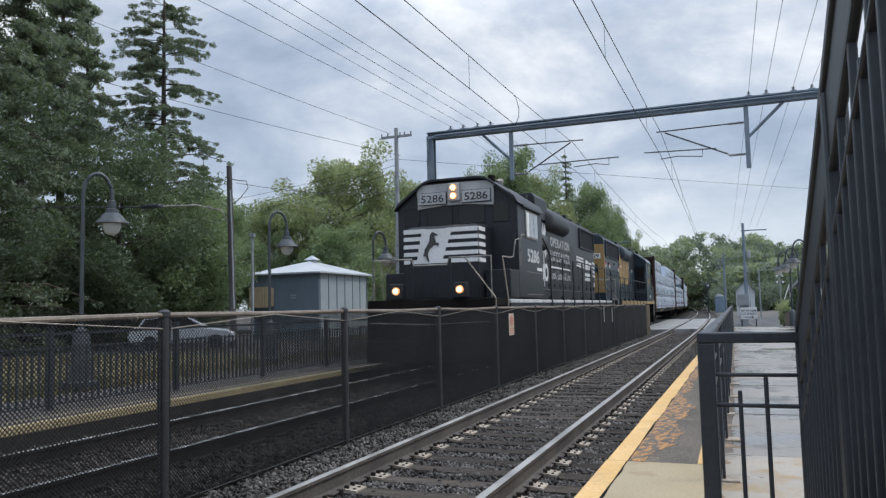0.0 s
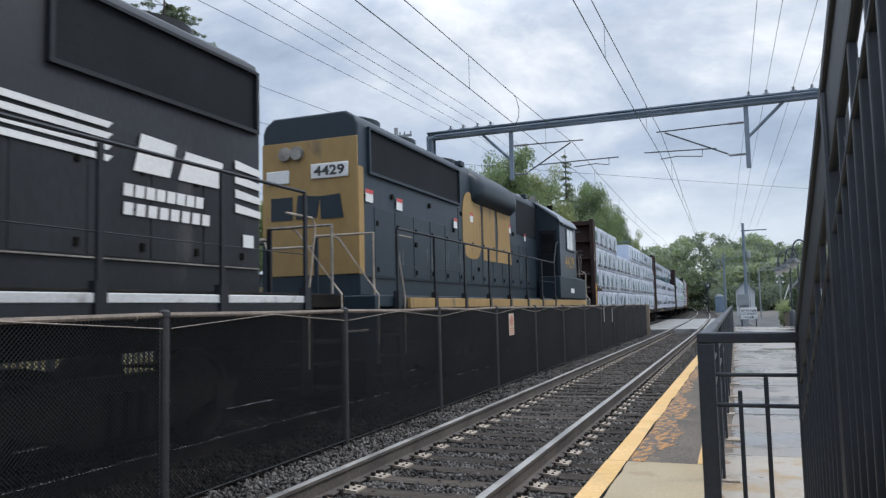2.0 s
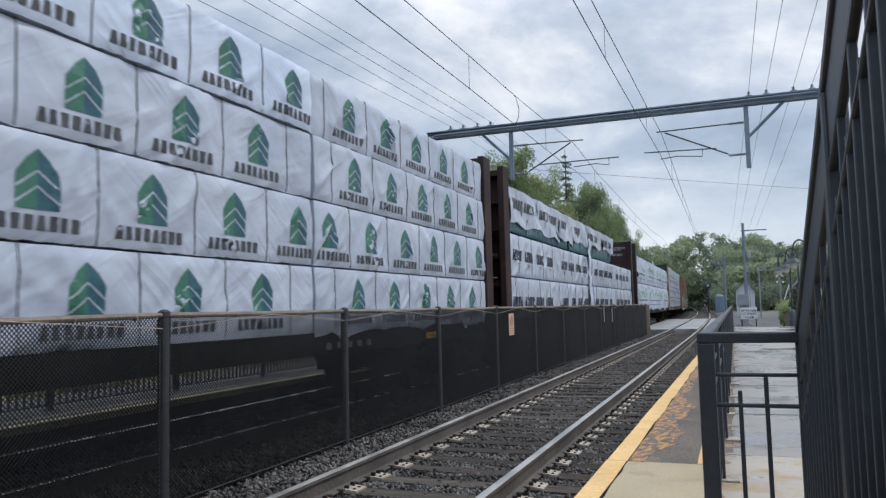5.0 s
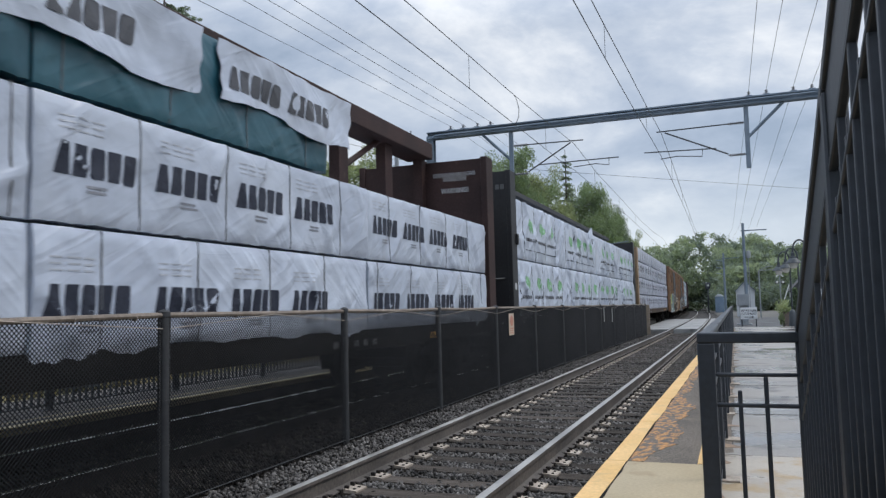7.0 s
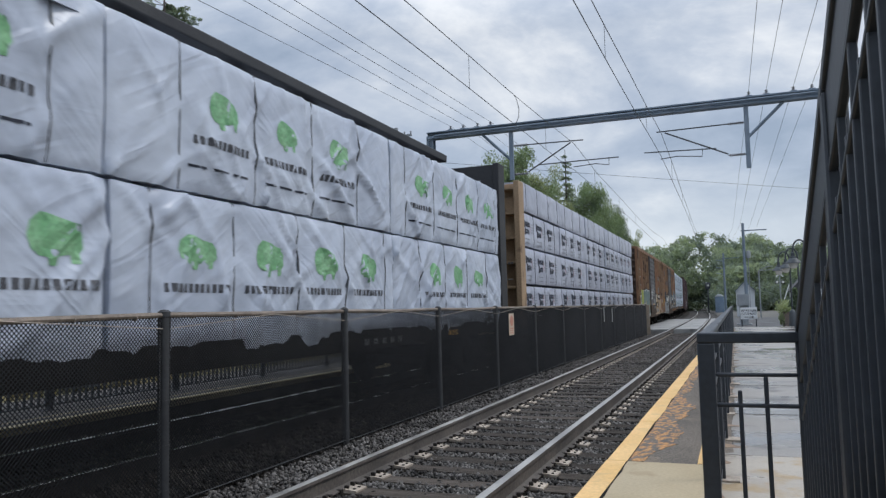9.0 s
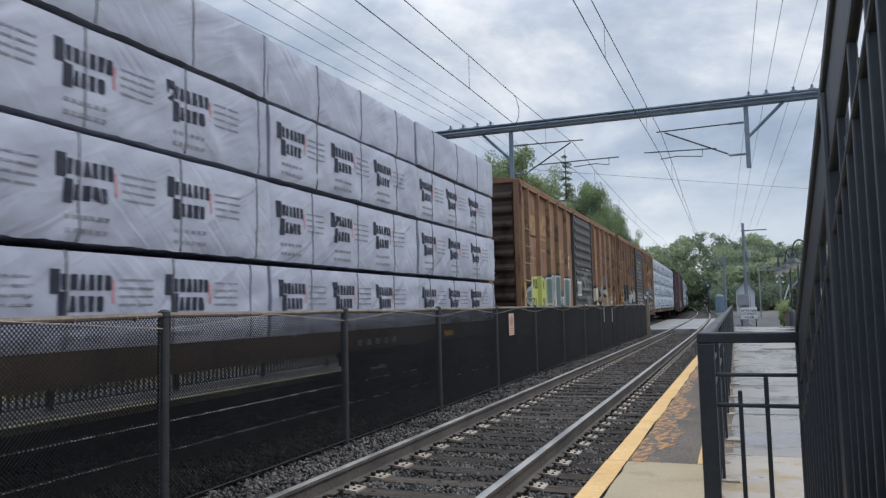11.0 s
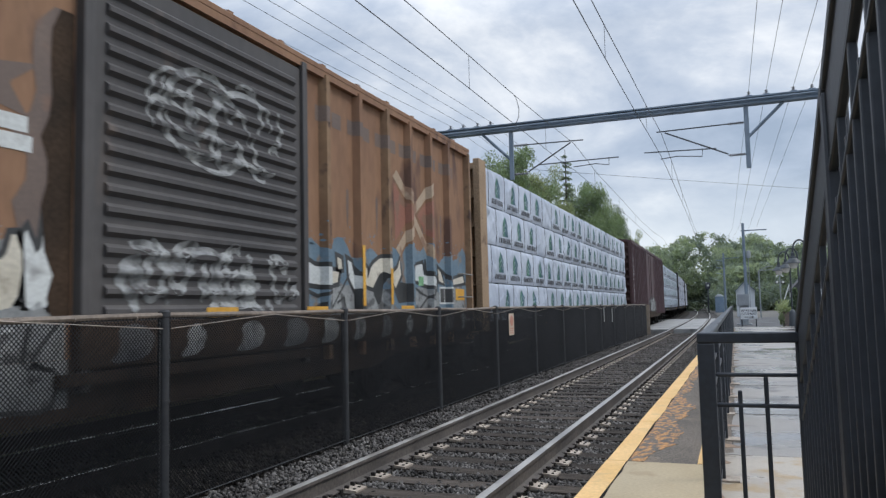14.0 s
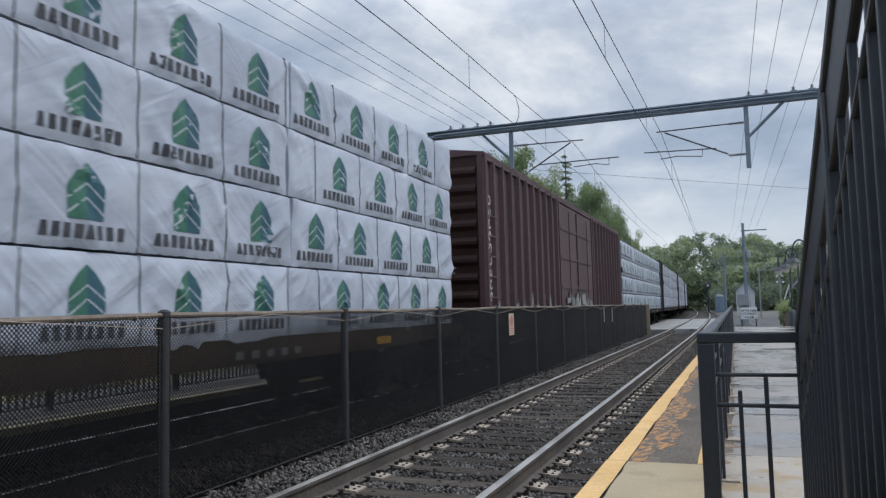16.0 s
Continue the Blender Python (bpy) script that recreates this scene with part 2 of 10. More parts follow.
M = dict(
    black=mat("black_loco_paint", (0.013, 0.015, 0.018), (0.022, 0.025, 0.030), rough=0.45, big=0.6, grit=0.25, bump=0.002, stain=(0.05, 0.05, 0.052), stain_at=0.66, stretch=(1, 1, 0.35), spec=0.3),
    white=mat("white_paint", (0.62, 0.62, 0.62), (0.75, 0.75, 0.74), rough=0.5, big=1.2, grit=0.08, stain=(0.4, 0.38, 0.35), stain_at=0.68),
    blue=mat("dark_blue_loco_paint", (0.013, 0.023, 0.033), (0.021, 0.033, 0.045), rough=0.42, big=0.5, fine=7, grit=0.1, stain=(0.035, 0.047, 0.057), stain_at=0.66, stretch=(1, 1, 0.3), spec=0.28),
    yellow=mat("faded_yellow_paint", (0.28, 0.176, 0.062), (0.34, 0.222, 0.084), rough=0.6, big=1.0, fine=8, grit=0.06, stain=(0.15, 0.11, 0.065), stain_at=0.62, stretch=(1, 1, 0.5)),
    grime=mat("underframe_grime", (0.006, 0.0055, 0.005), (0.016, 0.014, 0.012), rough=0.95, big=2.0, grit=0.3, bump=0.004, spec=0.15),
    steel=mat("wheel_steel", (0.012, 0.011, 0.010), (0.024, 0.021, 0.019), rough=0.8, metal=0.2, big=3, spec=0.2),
    glass=mat("cab_glass", (0.008, 0.009, 0.010), (0.012, 0.013, 0.015), rough=0.12, grit=0, spec=0.3),
    pale_glass=mat("blind_behind_glass", (0.09, 0.105, 0.12), (0.15, 0.17, 0.185), rough=0.12, grit=0.05, clear=0.8),
    lamp_on=mat("headlight_glow", (0.9, 0.7, 0.45), rough=0.3, grit=0, emit=((1.0, 0.74, 0.44), 2.4)),
    ditch_on=mat("ditch_light_glow", (0.9, 0.65, 0.45), rough=0.3, grit=0, emit=((1.0, 0.70, 0.46), 2.0)),
    rail_grey=mat("worn_handrail", (0.16, 0.15, 0.14), (0.3, 0.28, 0.25), rough=0.5, metal=0.2, big=5),
    pale_rail=mat("pale_handrail", (0.26, 0.22, 0.18), (0.38, 0.32, 0.26), rough=0.5, big=5),
    wrap=wrap_mat("white_lumber_wrap", (0.378, 0.42, 0.502), (0.475, 0.52, 0.598)),
    wrap_grey=wrap_mat("greyish_lumber_wrap", (0.325, 0.343, 0.415), (0.405, 0.425, 0.50)),
    wrap_teal=wrap_mat("teal_lumber_wrap", (0.014, 0.065, 0.09), (0.026, 0.095, 0.125)),
    wrap_blue=wrap_mat("pale_blue_wrap", (0.50, 0.57, 0.70), (0.58, 0.64, 0.75)),
    ink_dark=mat("dark_print", (0.018, 0.022, 0.036), (0.03, 0.034, 0.05), rough=0.55, big=4, grit=0.2, spec=0.25),
    ink_fir=mat("fir_green_print", (0.03, 0.125, 0.085), (0.045, 0.16, 0.11), rough=0.5, big=4),
    ink_leaf=mat("leaf_green_print", (0.12, 0.31, 0.14), (0.21, 0.40, 0.22), rough=0.5, big=6, grit=0.25),
    ink_grey=mat("grey_print", (0.17, 0.18, 0.21), (0.23, 0.24, 0.27), rough=0.5, big=4),
    ink_red=mat("red_print", (0.42, 0.16, 0.18), (0.5, 0.24, 0.25), rough=0.5, big=4),
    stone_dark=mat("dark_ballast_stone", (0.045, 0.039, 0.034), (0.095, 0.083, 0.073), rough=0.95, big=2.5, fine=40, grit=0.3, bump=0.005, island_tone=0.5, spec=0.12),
    sill_brown=mat("rusty_dark_sill", (0.028, 0.02, 0.014), (0.06, 0.038, 0.024), rough=0.85, big=1.2, grit=0.3, bump=0.003, spec=0.2),
    # needles lightened: the bright veil over the trees is put into their colour
    leaf_spruce=leaf_mat("veiled_grey_green_needles", (0.125, 0.16, 0.128), (0.185, 0.22, 0.165)),
    # oxide brown sunk darker: the steel's backlit shade is put into the colour
    brown=mat("backlit_oxide_brown_steel", (0.024, 0.0125, 0.0115), (0.044, 0.022, 0.019), rough=0.7, big=1.0, bump=0.003, grit=0.25, stain=(0.075, 0.048, 0.038), stain_at=0.66, spec=0.3),
    dark_car=mat("black_car_steel", (0.010, 0.010, 0.012), (0.022, 0.022, 0.023), rough=0.6, big=1.0, grit=0.3, bump=0.003),
    tan=mat("tan_car_steel", (0.26, 0.175, 0.105), (0.36, 0.25, 0.15), rough=0.7, big=0.9, grit=0.2, stain=(0.12, 0.07, 0.04), stain_at=0.58, bump=0.003),
    box_rust=mat("faded_orange_brown_boxcar", (0.205, 0.113, 0.068), (0.275, 0.156, 0.09), rough=0.7, big=0.7, fine=9, grit=0.1, stain=(0.12, 0.068, 0.05), stain_at=0.56, stretch=(1, 1.2, 0.45), spec=0.3),
    box_door=mat("weathered_grey_door", (0.050, 0.047, 0.047), (0.082, 0.075, 0.072), rough=0.65, big=0.8, fine=10, grit=0.1, stain=(0.12, 0.095, 0.08), stain_at=0.62, stretch=(1, 1, 0.5)),
    maroon=mat("maroon_boxcar", (0.058, 0.029, 0.032), (0.085, 0.045, 0.048), rough=0.6, big=0.6, grit=0.2, bump=0.002, stain=(0.11, 0.075, 0.07), stain_at=0.66, stretch=(1, 1, 0.5)),
    paint_pale=mat("pale_sprayed_paint", (0.48, 0.50, 0.49), (0.60, 0.62, 0.60), rough=0.5, big=1.5, grit=0.12, stain=(0.33, 0.33, 0.32), stain_at=0.6),
    paint_dark=mat("dark_sprayed_paint", (0.02, 0.022, 0.022), (0.05, 0.05, 0.05), rough=0.5, big=1.5),
    box_post=mat("patchy_yellow_brown_post", (0.175, 0.105, 0.062), (0.25, 0.16, 0.092), rough=0.7, big=1.6, fine=12, grit=0.1, stain=(0.085, 0.055, 0.042), stain_at=0.55, stretch=(1, 1, 0.8), spec=0.3),
    box_ghost=mat("worn_yellow_lettering", (0.30, 0.185, 0.092), (0.35, 0.22, 0.115), rough=0.7, big=1.4, fine=12, grit=0.08, stain=(0.21, 0.12, 0.072), stain_at=0.5, spec=0.3),
    paint_mauve=mat("mauve_sprayed_paint", (0.20, 0.10, 0.11), (0.26, 0.14, 0.14), rough=0.6, big=2.0, grit=0.1),
    paint_lime=mat("lime_sprayed_paint", (0.42, 0.45, 0.10), (0.5, 0.52, 0.15), rough=0.5, big=1.5),
    paint_teal=mat("grey_green_sprayed_paint", (0.17, 0.225, 0.21), (0.22, 0.275, 0.26), rough=0.5, big=1.5, grit=0.1),
    paint_red=mat("faded_red_paint", (0.24, 0.092, 0.062), (0.27, 0.12, 0.08), rough=0.65, big=1.5, grit=0.1, stain=(0.2, 0.115, 0.075), stain_at=0.52),
    paint_sky=mat("blue_sprayed_paint", (0.095, 0.155, 0.205), (0.145, 0.205, 0.25), rough=0.55, big=2.0, grit=0.12, stain=(0.2, 0.15, 0.11), stain_at=0.56),
    paint_orange=mat("orange_sticker", (0.6, 0.30, 0.03), (0.65, 0.36, 0.05), rough=0.5, big=3),
    rail_side=mat("rusty_rail", (0.062, 0.053, 0.047), (0.10, 0.085, 0.074), rough=0.75, big=2.0, grit=0.3, bump=0.003),
    rail_top=mat("polished_rail_head", (0.66, 0.65, 0.63), (0.78, 0.77, 0.75), rough=0.24, metal=0.85, big=2.0, grit=0.06, rough_var=0.08),
    tie=mat("weathered_timber_tie", (0.034, 0.028, 0.023), (0.07, 0.059, 0.05), rough=0.9, big=2.2, fine=30, grit=0.5, bump=0.02, random_tone=0.45, spec=0.15, stretch=(0.25, 2.0, 1)),
    plate=mat("rusty_tie_plate", (0.27, 0.225, 0.18), (0.37, 0.315, 0.255), rough=0.75, big=6, grit=0.2, island_tone=0.2),
    stone=mat("brownish_grey_ballast_stone", (0.05, 0.0465, 0.044), (0.125, 0.117, 0.11), rough=0.85, big=2.5, fine=40, grit=0.35, bump=0.005, island_tone=0.7, spec=0.15),
    bed=mat("ballast_bed", (0.035, 0.033, 0.031), (0.075, 0.07, 0.066), rough=0.95, big=9.0, fine=30, grit=0.6, bump=0.05, spec=0.2),
    earth=mat("ground_cover", (0.10, 0.095, 0.085), (0.15, 0.14, 0.12), rough=0.95, big=0.4, fine=6, grit=0.3, bump=0.03),
    lawn=mat("dry_lawn", (0.07, 0.068, 0.026), (0.14, 0.11, 0.042), rough=0.9, big=0.5, fine=14, grit=0.35, bump=0.03),
    asphalt=mat("asphalt", (0.05, 0.05, 0.052), (0.075, 0.074, 0.072), rough=0.8, big=0.8, fine=60, grit=0.35, bump=0.006, rough_var=0.2),
    slab=mat("khaki_platform_concrete", (0.40, 0.315, 0.19), (0.46, 0.37, 0.235), rough=0.7, big=0.9, fine=40, grit=0.08, bump=0.002, stain=(0.34, 0.25, 0.145), stain_at=0.60),
    # dark blotches paint reflected trees into the wet concrete's colour
    walkway=mat("wet_walkway_concrete", (0.18, 0.163, 0.143), (0.285, 0.262, 0.235), rough=0.31, big=0.55, fine=40, grit=0.14, bump=0.0012, rough_var=0.24, stain=(0.105, 0.094, 0.083), stain_at=0.56),
    concrete=mat("pale_concrete", (0.22, 0.22, 0.215), (0.30, 0.30, 0.29), rough=0.8, big=0.7, fine=30, grit=0.12, bump=0.003, stain=(0.15, 0.147, 0.14), stain_at=0.58),
    dark_concrete=mat("platform_face", (0.028, 0.025, 0.022), (0.05, 0.045, 0.04), rough=0.95, big=1.2, fine=25, grit=0.25, bump=0.006, spec=0.12),
    edge_yellow=mat("yellow_platform_edge", (0.68, 0.415, 0.15), (0.75, 0.48, 0.20), rough=0.7, big=1.5, fine=35, grit=0.1, bump=0.003, stain=(0.60, 0.39, 0.17), stain_at=0.58),
    edge_pale=mat("faded_yellow_edge", (0.30, 0.245, 0.135), (0.39, 0.32, 0.18), rough=0.7, big=1.5, fine=35, grit=0.2, bump=0.003),
    worn=mat("rough_asphalt", (0.108, 0.09, 0.071), (0.15, 0.124, 0.098), rough=0.85, big=0.9, fine=70, grit=0.55, bump=0.005, stain=(0.19, 0.15, 0.11), stain_at=0.60),
    iron=mat("black_painted_iron", (0.022, 0.027, 0.034), (0.031, 0.037, 0.046), rough=0.5, big=4, grit=0.15, bump=0.001),
    fence_pipe=mat("weathered_galvanised_pipe", (0.15, 0.122, 0.098), (0.25, 0.205, 0.165), rough=0.6, metal=0.3, big=3.0, grit=0.2, stain=(0.16, 0.09, 0.06), stain_at=0.64),
    fence_post=mat("dark_fence_post", (0.020, 0.021, 0.023), (0.036, 0.037, 0.039), rough=0.6, big=3.0, grit=0.2),
    link=mat("chain_link_wire", (0.011, 0.012, 0.0138), (0.017, 0.018, 0.020), rough=0.8, grit=0, spec=0.2),
    catenary=mat("blue_grey_catenary_steel", (0.15, 0.195, 0.245), (0.21, 0.255, 0.305), rough=0.55, metal=0.3, big=1.0, grit=0.12, bump=0.001),
    wire=mat("overhead_wire", (0.045, 0.05, 0.055), (0.06, 0.065, 0.07), rough=0.6, grit=0),
    insulator=mat("porcelain_insulator", (0.16, 0.16, 0.17), (0.22, 0.22, 0.22), rough=0.2, grit=0),
    pole_wood=mat("weathered_pole_timber", (0.055, 0.052, 0.05), (0.09, 0.085, 0.08), rough=0.9, big=1.5, fine=20, grit=0.3, bump=0.01, stretch=(2, 2, 0.1)),
    pole_pale=mat("pale_pole", (0.22, 0.24, 0.26), (0.3, 0.32, 0.33), rough=0.7, big=1.5, grit=0.15),
    lamp_green=mat("grey_green_lamp_paint", (0.033, 0.041, 0.047), (0.052, 0.061, 0.068), rough=0.45, big=4, grit=0.1),
    lamp_glass=mat("frosted_lamp_glass", (0.55, 0.55, 0.52), (0.65, 0.64, 0.6), rough=0.25, grit=0),
    shed_wall=mat("blue_grey_shed_wall", (0.12, 0.155, 0.19), (0.15, 0.19, 0.225), rough=0.7, big=0.6, grit=0.08),
    shed_panel=mat("light_grey_shed_panel", (0.27, 0.31, 0.33), (0.32, 0.36, 0.38), rough=0.6, big=0.6, grit=0.08),
    shed_roof=mat("pale_metal_roof", (0.46, 0.49, 0.52), (0.56, 0.58, 0.60), rough=0.45, metal=0.2, big=0.6, grit=0.08),
    plywood=mat("plywood_box", (0.42, 0.32, 0.2), (0.52, 0.41, 0.27), rough=0.7, big=2),
    car_paint=mat("silver_car_paint", (0.48, 0.52, 0.57), (0.55, 0.58, 0.63), rough=0.25, metal=0.4, grit=0, clear=0.6),
    tyre=mat("tyre_rubber", (0.015, 0.015, 0.016), (0.025, 0.025, 0.025), rough=0.8),
    leaf_dark=leaf_mat("dark_spruce_needles", (0.085, 0.118, 0.082), (0.135, 0.17, 0.108)),
    # green and yellowing leaves lifted too, with the haze mixed into the tone
    leaf_mid=leaf_mat("veiled_green_leaves", (0.125, 0.17, 0.118), (0.19, 0.235, 0.15), 0.42),
    leaf_yellow=leaf_mat("veiled_yellowing_leaves", (0.165, 0.205, 0.14), (0.26, 0.28, 0.18), 0.42),
    # far greens lifted and greyed: distance haze is put into the leaf colour
    leaf_far=leaf_mat("hazed_far_leaves", (0.19, 0.225, 0.195), (0.25, 0.285, 0.235), 0.42),
    leaf_far_deep=leaf_mat("hazed_deep_far_leaves", (0.125, 0.155, 0.14), (0.165, 0.195, 0.165), 0.35),
    leaf_far_pale=leaf_mat("hazed_pale_far_leaves", (0.205, 0.24, 0.195), (0.265, 0.30, 0.235), 0.42),
    bark=mat("bark", (0.06, 0.05, 0.042), (0.1, 0.085, 0.07), rough=0.95, big=2, fine=18, grit=0.3, bump=0.02, stretch=(2, 2, 0.4)),
    sign_white=mat("white_sign", (0.66, 0.68, 0.68), (0.74, 0.75, 0.75), rough=0.45, grit=0.04),
    sign_red=mat("red_sign_paint", (0.5, 0.05, 0.05), (0.55, 0.08, 0.07), rough=0.5),
    paving=mat("grey_platform_paving", (0.075, 0.068, 0.064), (0.105, 0.096, 0.09), rough=0.9, big=0.8, fine=30, grit=0.2, bump=0.003, spec=0.3),
    notice=mat("faded_notice", (0.42, 0.34, 0.25), (0.5, 0.42, 0.32), rough=0.6, big=4, grit=0.1),
    notice_red=mat("faded_red_print", (0.42, 0.16, 0.11), (0.46, 0.2, 0.15), rough=0.6, big=4, grit=0.1),
    brick=mat("brown_planter", (0.13, 0.10, 0.085), (0.18, 0.14, 0.12), rough=0.85, big=3, grit=0.2),
    # far-track bed, rail and tie: shade below the train is in the colour
    bed_dark=mat("shade_darkened_ballast_bed", (0.024, 0.022, 0.020), (0.048, 0.044, 0.040), rough=0.95, big=9.0, fine=30, grit=0.6, bump=0.05, spec=0.1),
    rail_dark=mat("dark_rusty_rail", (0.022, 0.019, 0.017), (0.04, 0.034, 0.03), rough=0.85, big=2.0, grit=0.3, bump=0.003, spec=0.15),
    tie_dark=mat("shade_darkened_tie", (0.024, 0.021, 0.018), (0.045, 0.039, 0.034), rough=0.9, big=3.0, fine=26, grit=0.35, bump=0.01, spec=0.15, random_tone=0.3),
    rust_wash=mat("rust_washed_concrete", (0.22, 0.14, 0.085), (0.30, 0.20, 0.125), rough=0.55, big=4.0, fine=50, grit=0.3, stain=(0.13, 0.1, 0.08), stain_at=0.5),
    scuffed=mat("scuffed_paint", (0.12, 0.14, 0.16), (0.17, 0.19, 0.21), rough=0.6, big=4, grit=0.2),
    ink_strap=mat("dull_steel_strap", (0.075, 0.08, 0.088), (0.12, 0.125, 0.13), rough=0.5, grit=0.1, big=2),
    worn_paint=mat("asphalt_with_worn_orange_paint", (0.105, 0.092, 0.079), (0.16, 0.128, 0.1), rough=0.82, big=5.5, fine=65, grit=0.5, bump=0.005, stain=(0.46, 0.235, 0.088), stain_at=0.47, stretch=(1.5, 0.7, 1)),
    timber_pale=mat("weathered_tan_board", (0.28, 0.22, 0.16), (0.38, 0.31, 0.24), rough=0.8, big=3, grit=0.2),
    toilet=mat("blue_grey_plastic", (0.13, 0.19, 0.26), (0.18, 0.24, 0.31), rough=0.5, big=1.5, grit=0.08),
    ink_pale=mat("faint_grey_print", (0.33, 0.35, 0.39), (0.39, 0.41, 0.45), rough=0.5, big=4),
    grille=mat("dark_radiator_mesh", (0.008, 0.011, 0.014), (0.012, 0.015, 0.019), rough=0.75, big=1.0, fine=60, grit=0.3, spec=0.2),
    stencil=mat("worn_stencil_paint", (0.085, 0.088, 0.092), (0.12, 0.12, 0.12), rough=0.7, big=3, grit=0.3),
    sill_white=mat("pale_grey_paint", (0.36, 0.365, 0.37), (0.45, 0.455, 0.46), rough=0.55, big=1.5, grit=0.1, stain=(0.28, 0.28, 0.28), stain_at=0.62),
    paint_cream=mat("cream_sprayed_paint", (0.50, 0.46, 0.37), (0.60, 0.56, 0.47), rough=0.55, big=2.0, grit=0.12, stain=(0.30, 0.26, 0.2), stain_at=0.58),
    ink_fir_blue=mat("fir_blue_print", (0.018, 0.075, 0.11), (0.025, 0.10, 0.13), rough=0.5, big=4),
    ink_white=mat("unprinted_wrap", (0.43, 0.46, 0.525), (0.50, 0.53, 0.59), rough=0.45, big=4),
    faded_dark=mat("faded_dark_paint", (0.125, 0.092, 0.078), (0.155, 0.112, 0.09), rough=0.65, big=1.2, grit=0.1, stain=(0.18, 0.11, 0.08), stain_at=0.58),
    paint_thin=mat("thin_grey_sprayed_paint", (0.20, 0.205, 0.205), (0.30, 0.31, 0.30), rough=0.55, big=2.5, grit=0.2, stain=(0.09, 0.09, 0.09), stain_at=0.52),
    paint_faded=mat("faded_cream_paint", (0.34, 0.25, 0.165), (0.40, 0.31, 0.22), rough=0.65, big=1.5, grit=0.1, stain=(0.24, 0.145, 0.095), stain_at=0.55),
    slab_wet=mat("damp_pale_slab", (0.33, 0.285, 0.23), (0.39, 0.345, 0.285), rough=0.42, big=1.2, fine=40, grit=0.08, bump=0.001, rough_var=0.15, stain=(0.34, 0.245, 0.135), stain_at=0.54),
    ink_text=mat("dark_grey_print", (0.055, 0.058, 0.068), (0.085, 0.088, 0.098), rough=0.55, big=4, grit=0.15, spec=0.25),
    paint_haze=mat("faded_grey_green_paint", (0.20, 0.175, 0.145), (0.24, 0.215, 0.185), rough=0.65, big=1.2, grit=0.1, stain=(0.2, 0.12, 0.08), stain_at=0.56),
    # ring glows on its own: the lamps' warm halo made into a part
    lamp_ring=mat("warm_halo_glow", (0.7, 0.35, 0.15), rough=0.3, grit=0, emit=((1.0, 0.45, 0.16), 0.55)),
    letter_white=mat("worn_white_lettering", (0.44, 0.45, 0.46), (0.56, 0.57, 0.57), rough=0.55, big=1.5, grit=0.12, stain=(0.28, 0.28, 0.28), stain_at=0.6),
    blue_roof=mat("pale_blue_cab_roof", (0.15, 0.18, 0.21), (0.21, 0.24, 0.27), rough=0.5, big=1.0, grit=0.12),
    blind_light=mat("curtain_behind_glass", (0.22, 0.25, 0.27), (0.34, 0.37, 0.38), rough=0.15, big=4, grit=0.15, clear=0.8),
    box_end=mat("dark_brown_end", (0.05, 0.037, 0.031), (0.08, 0.056, 0.045), rough=0.75, big=1.0, grit=0.12, stain=(0.03, 0.024, 0.021), stain_at=0.54, spec=0.25),
    rail_worn=mat("dull_worn_rail_head", (0.34, 0.325, 0.305), (0.44, 0.425, 0.40), rough=0.5, metal=0.7, big=2.0, grit=0.1, rough_var=0.1),
    # oak leaves once more, darker: the trees' deep shade is in the colour
    leaf_oak=leaf_mat("shade_darkened_leaves", (0.055, 0.078, 0.054), (0.09, 0.116, 0.074)),
)


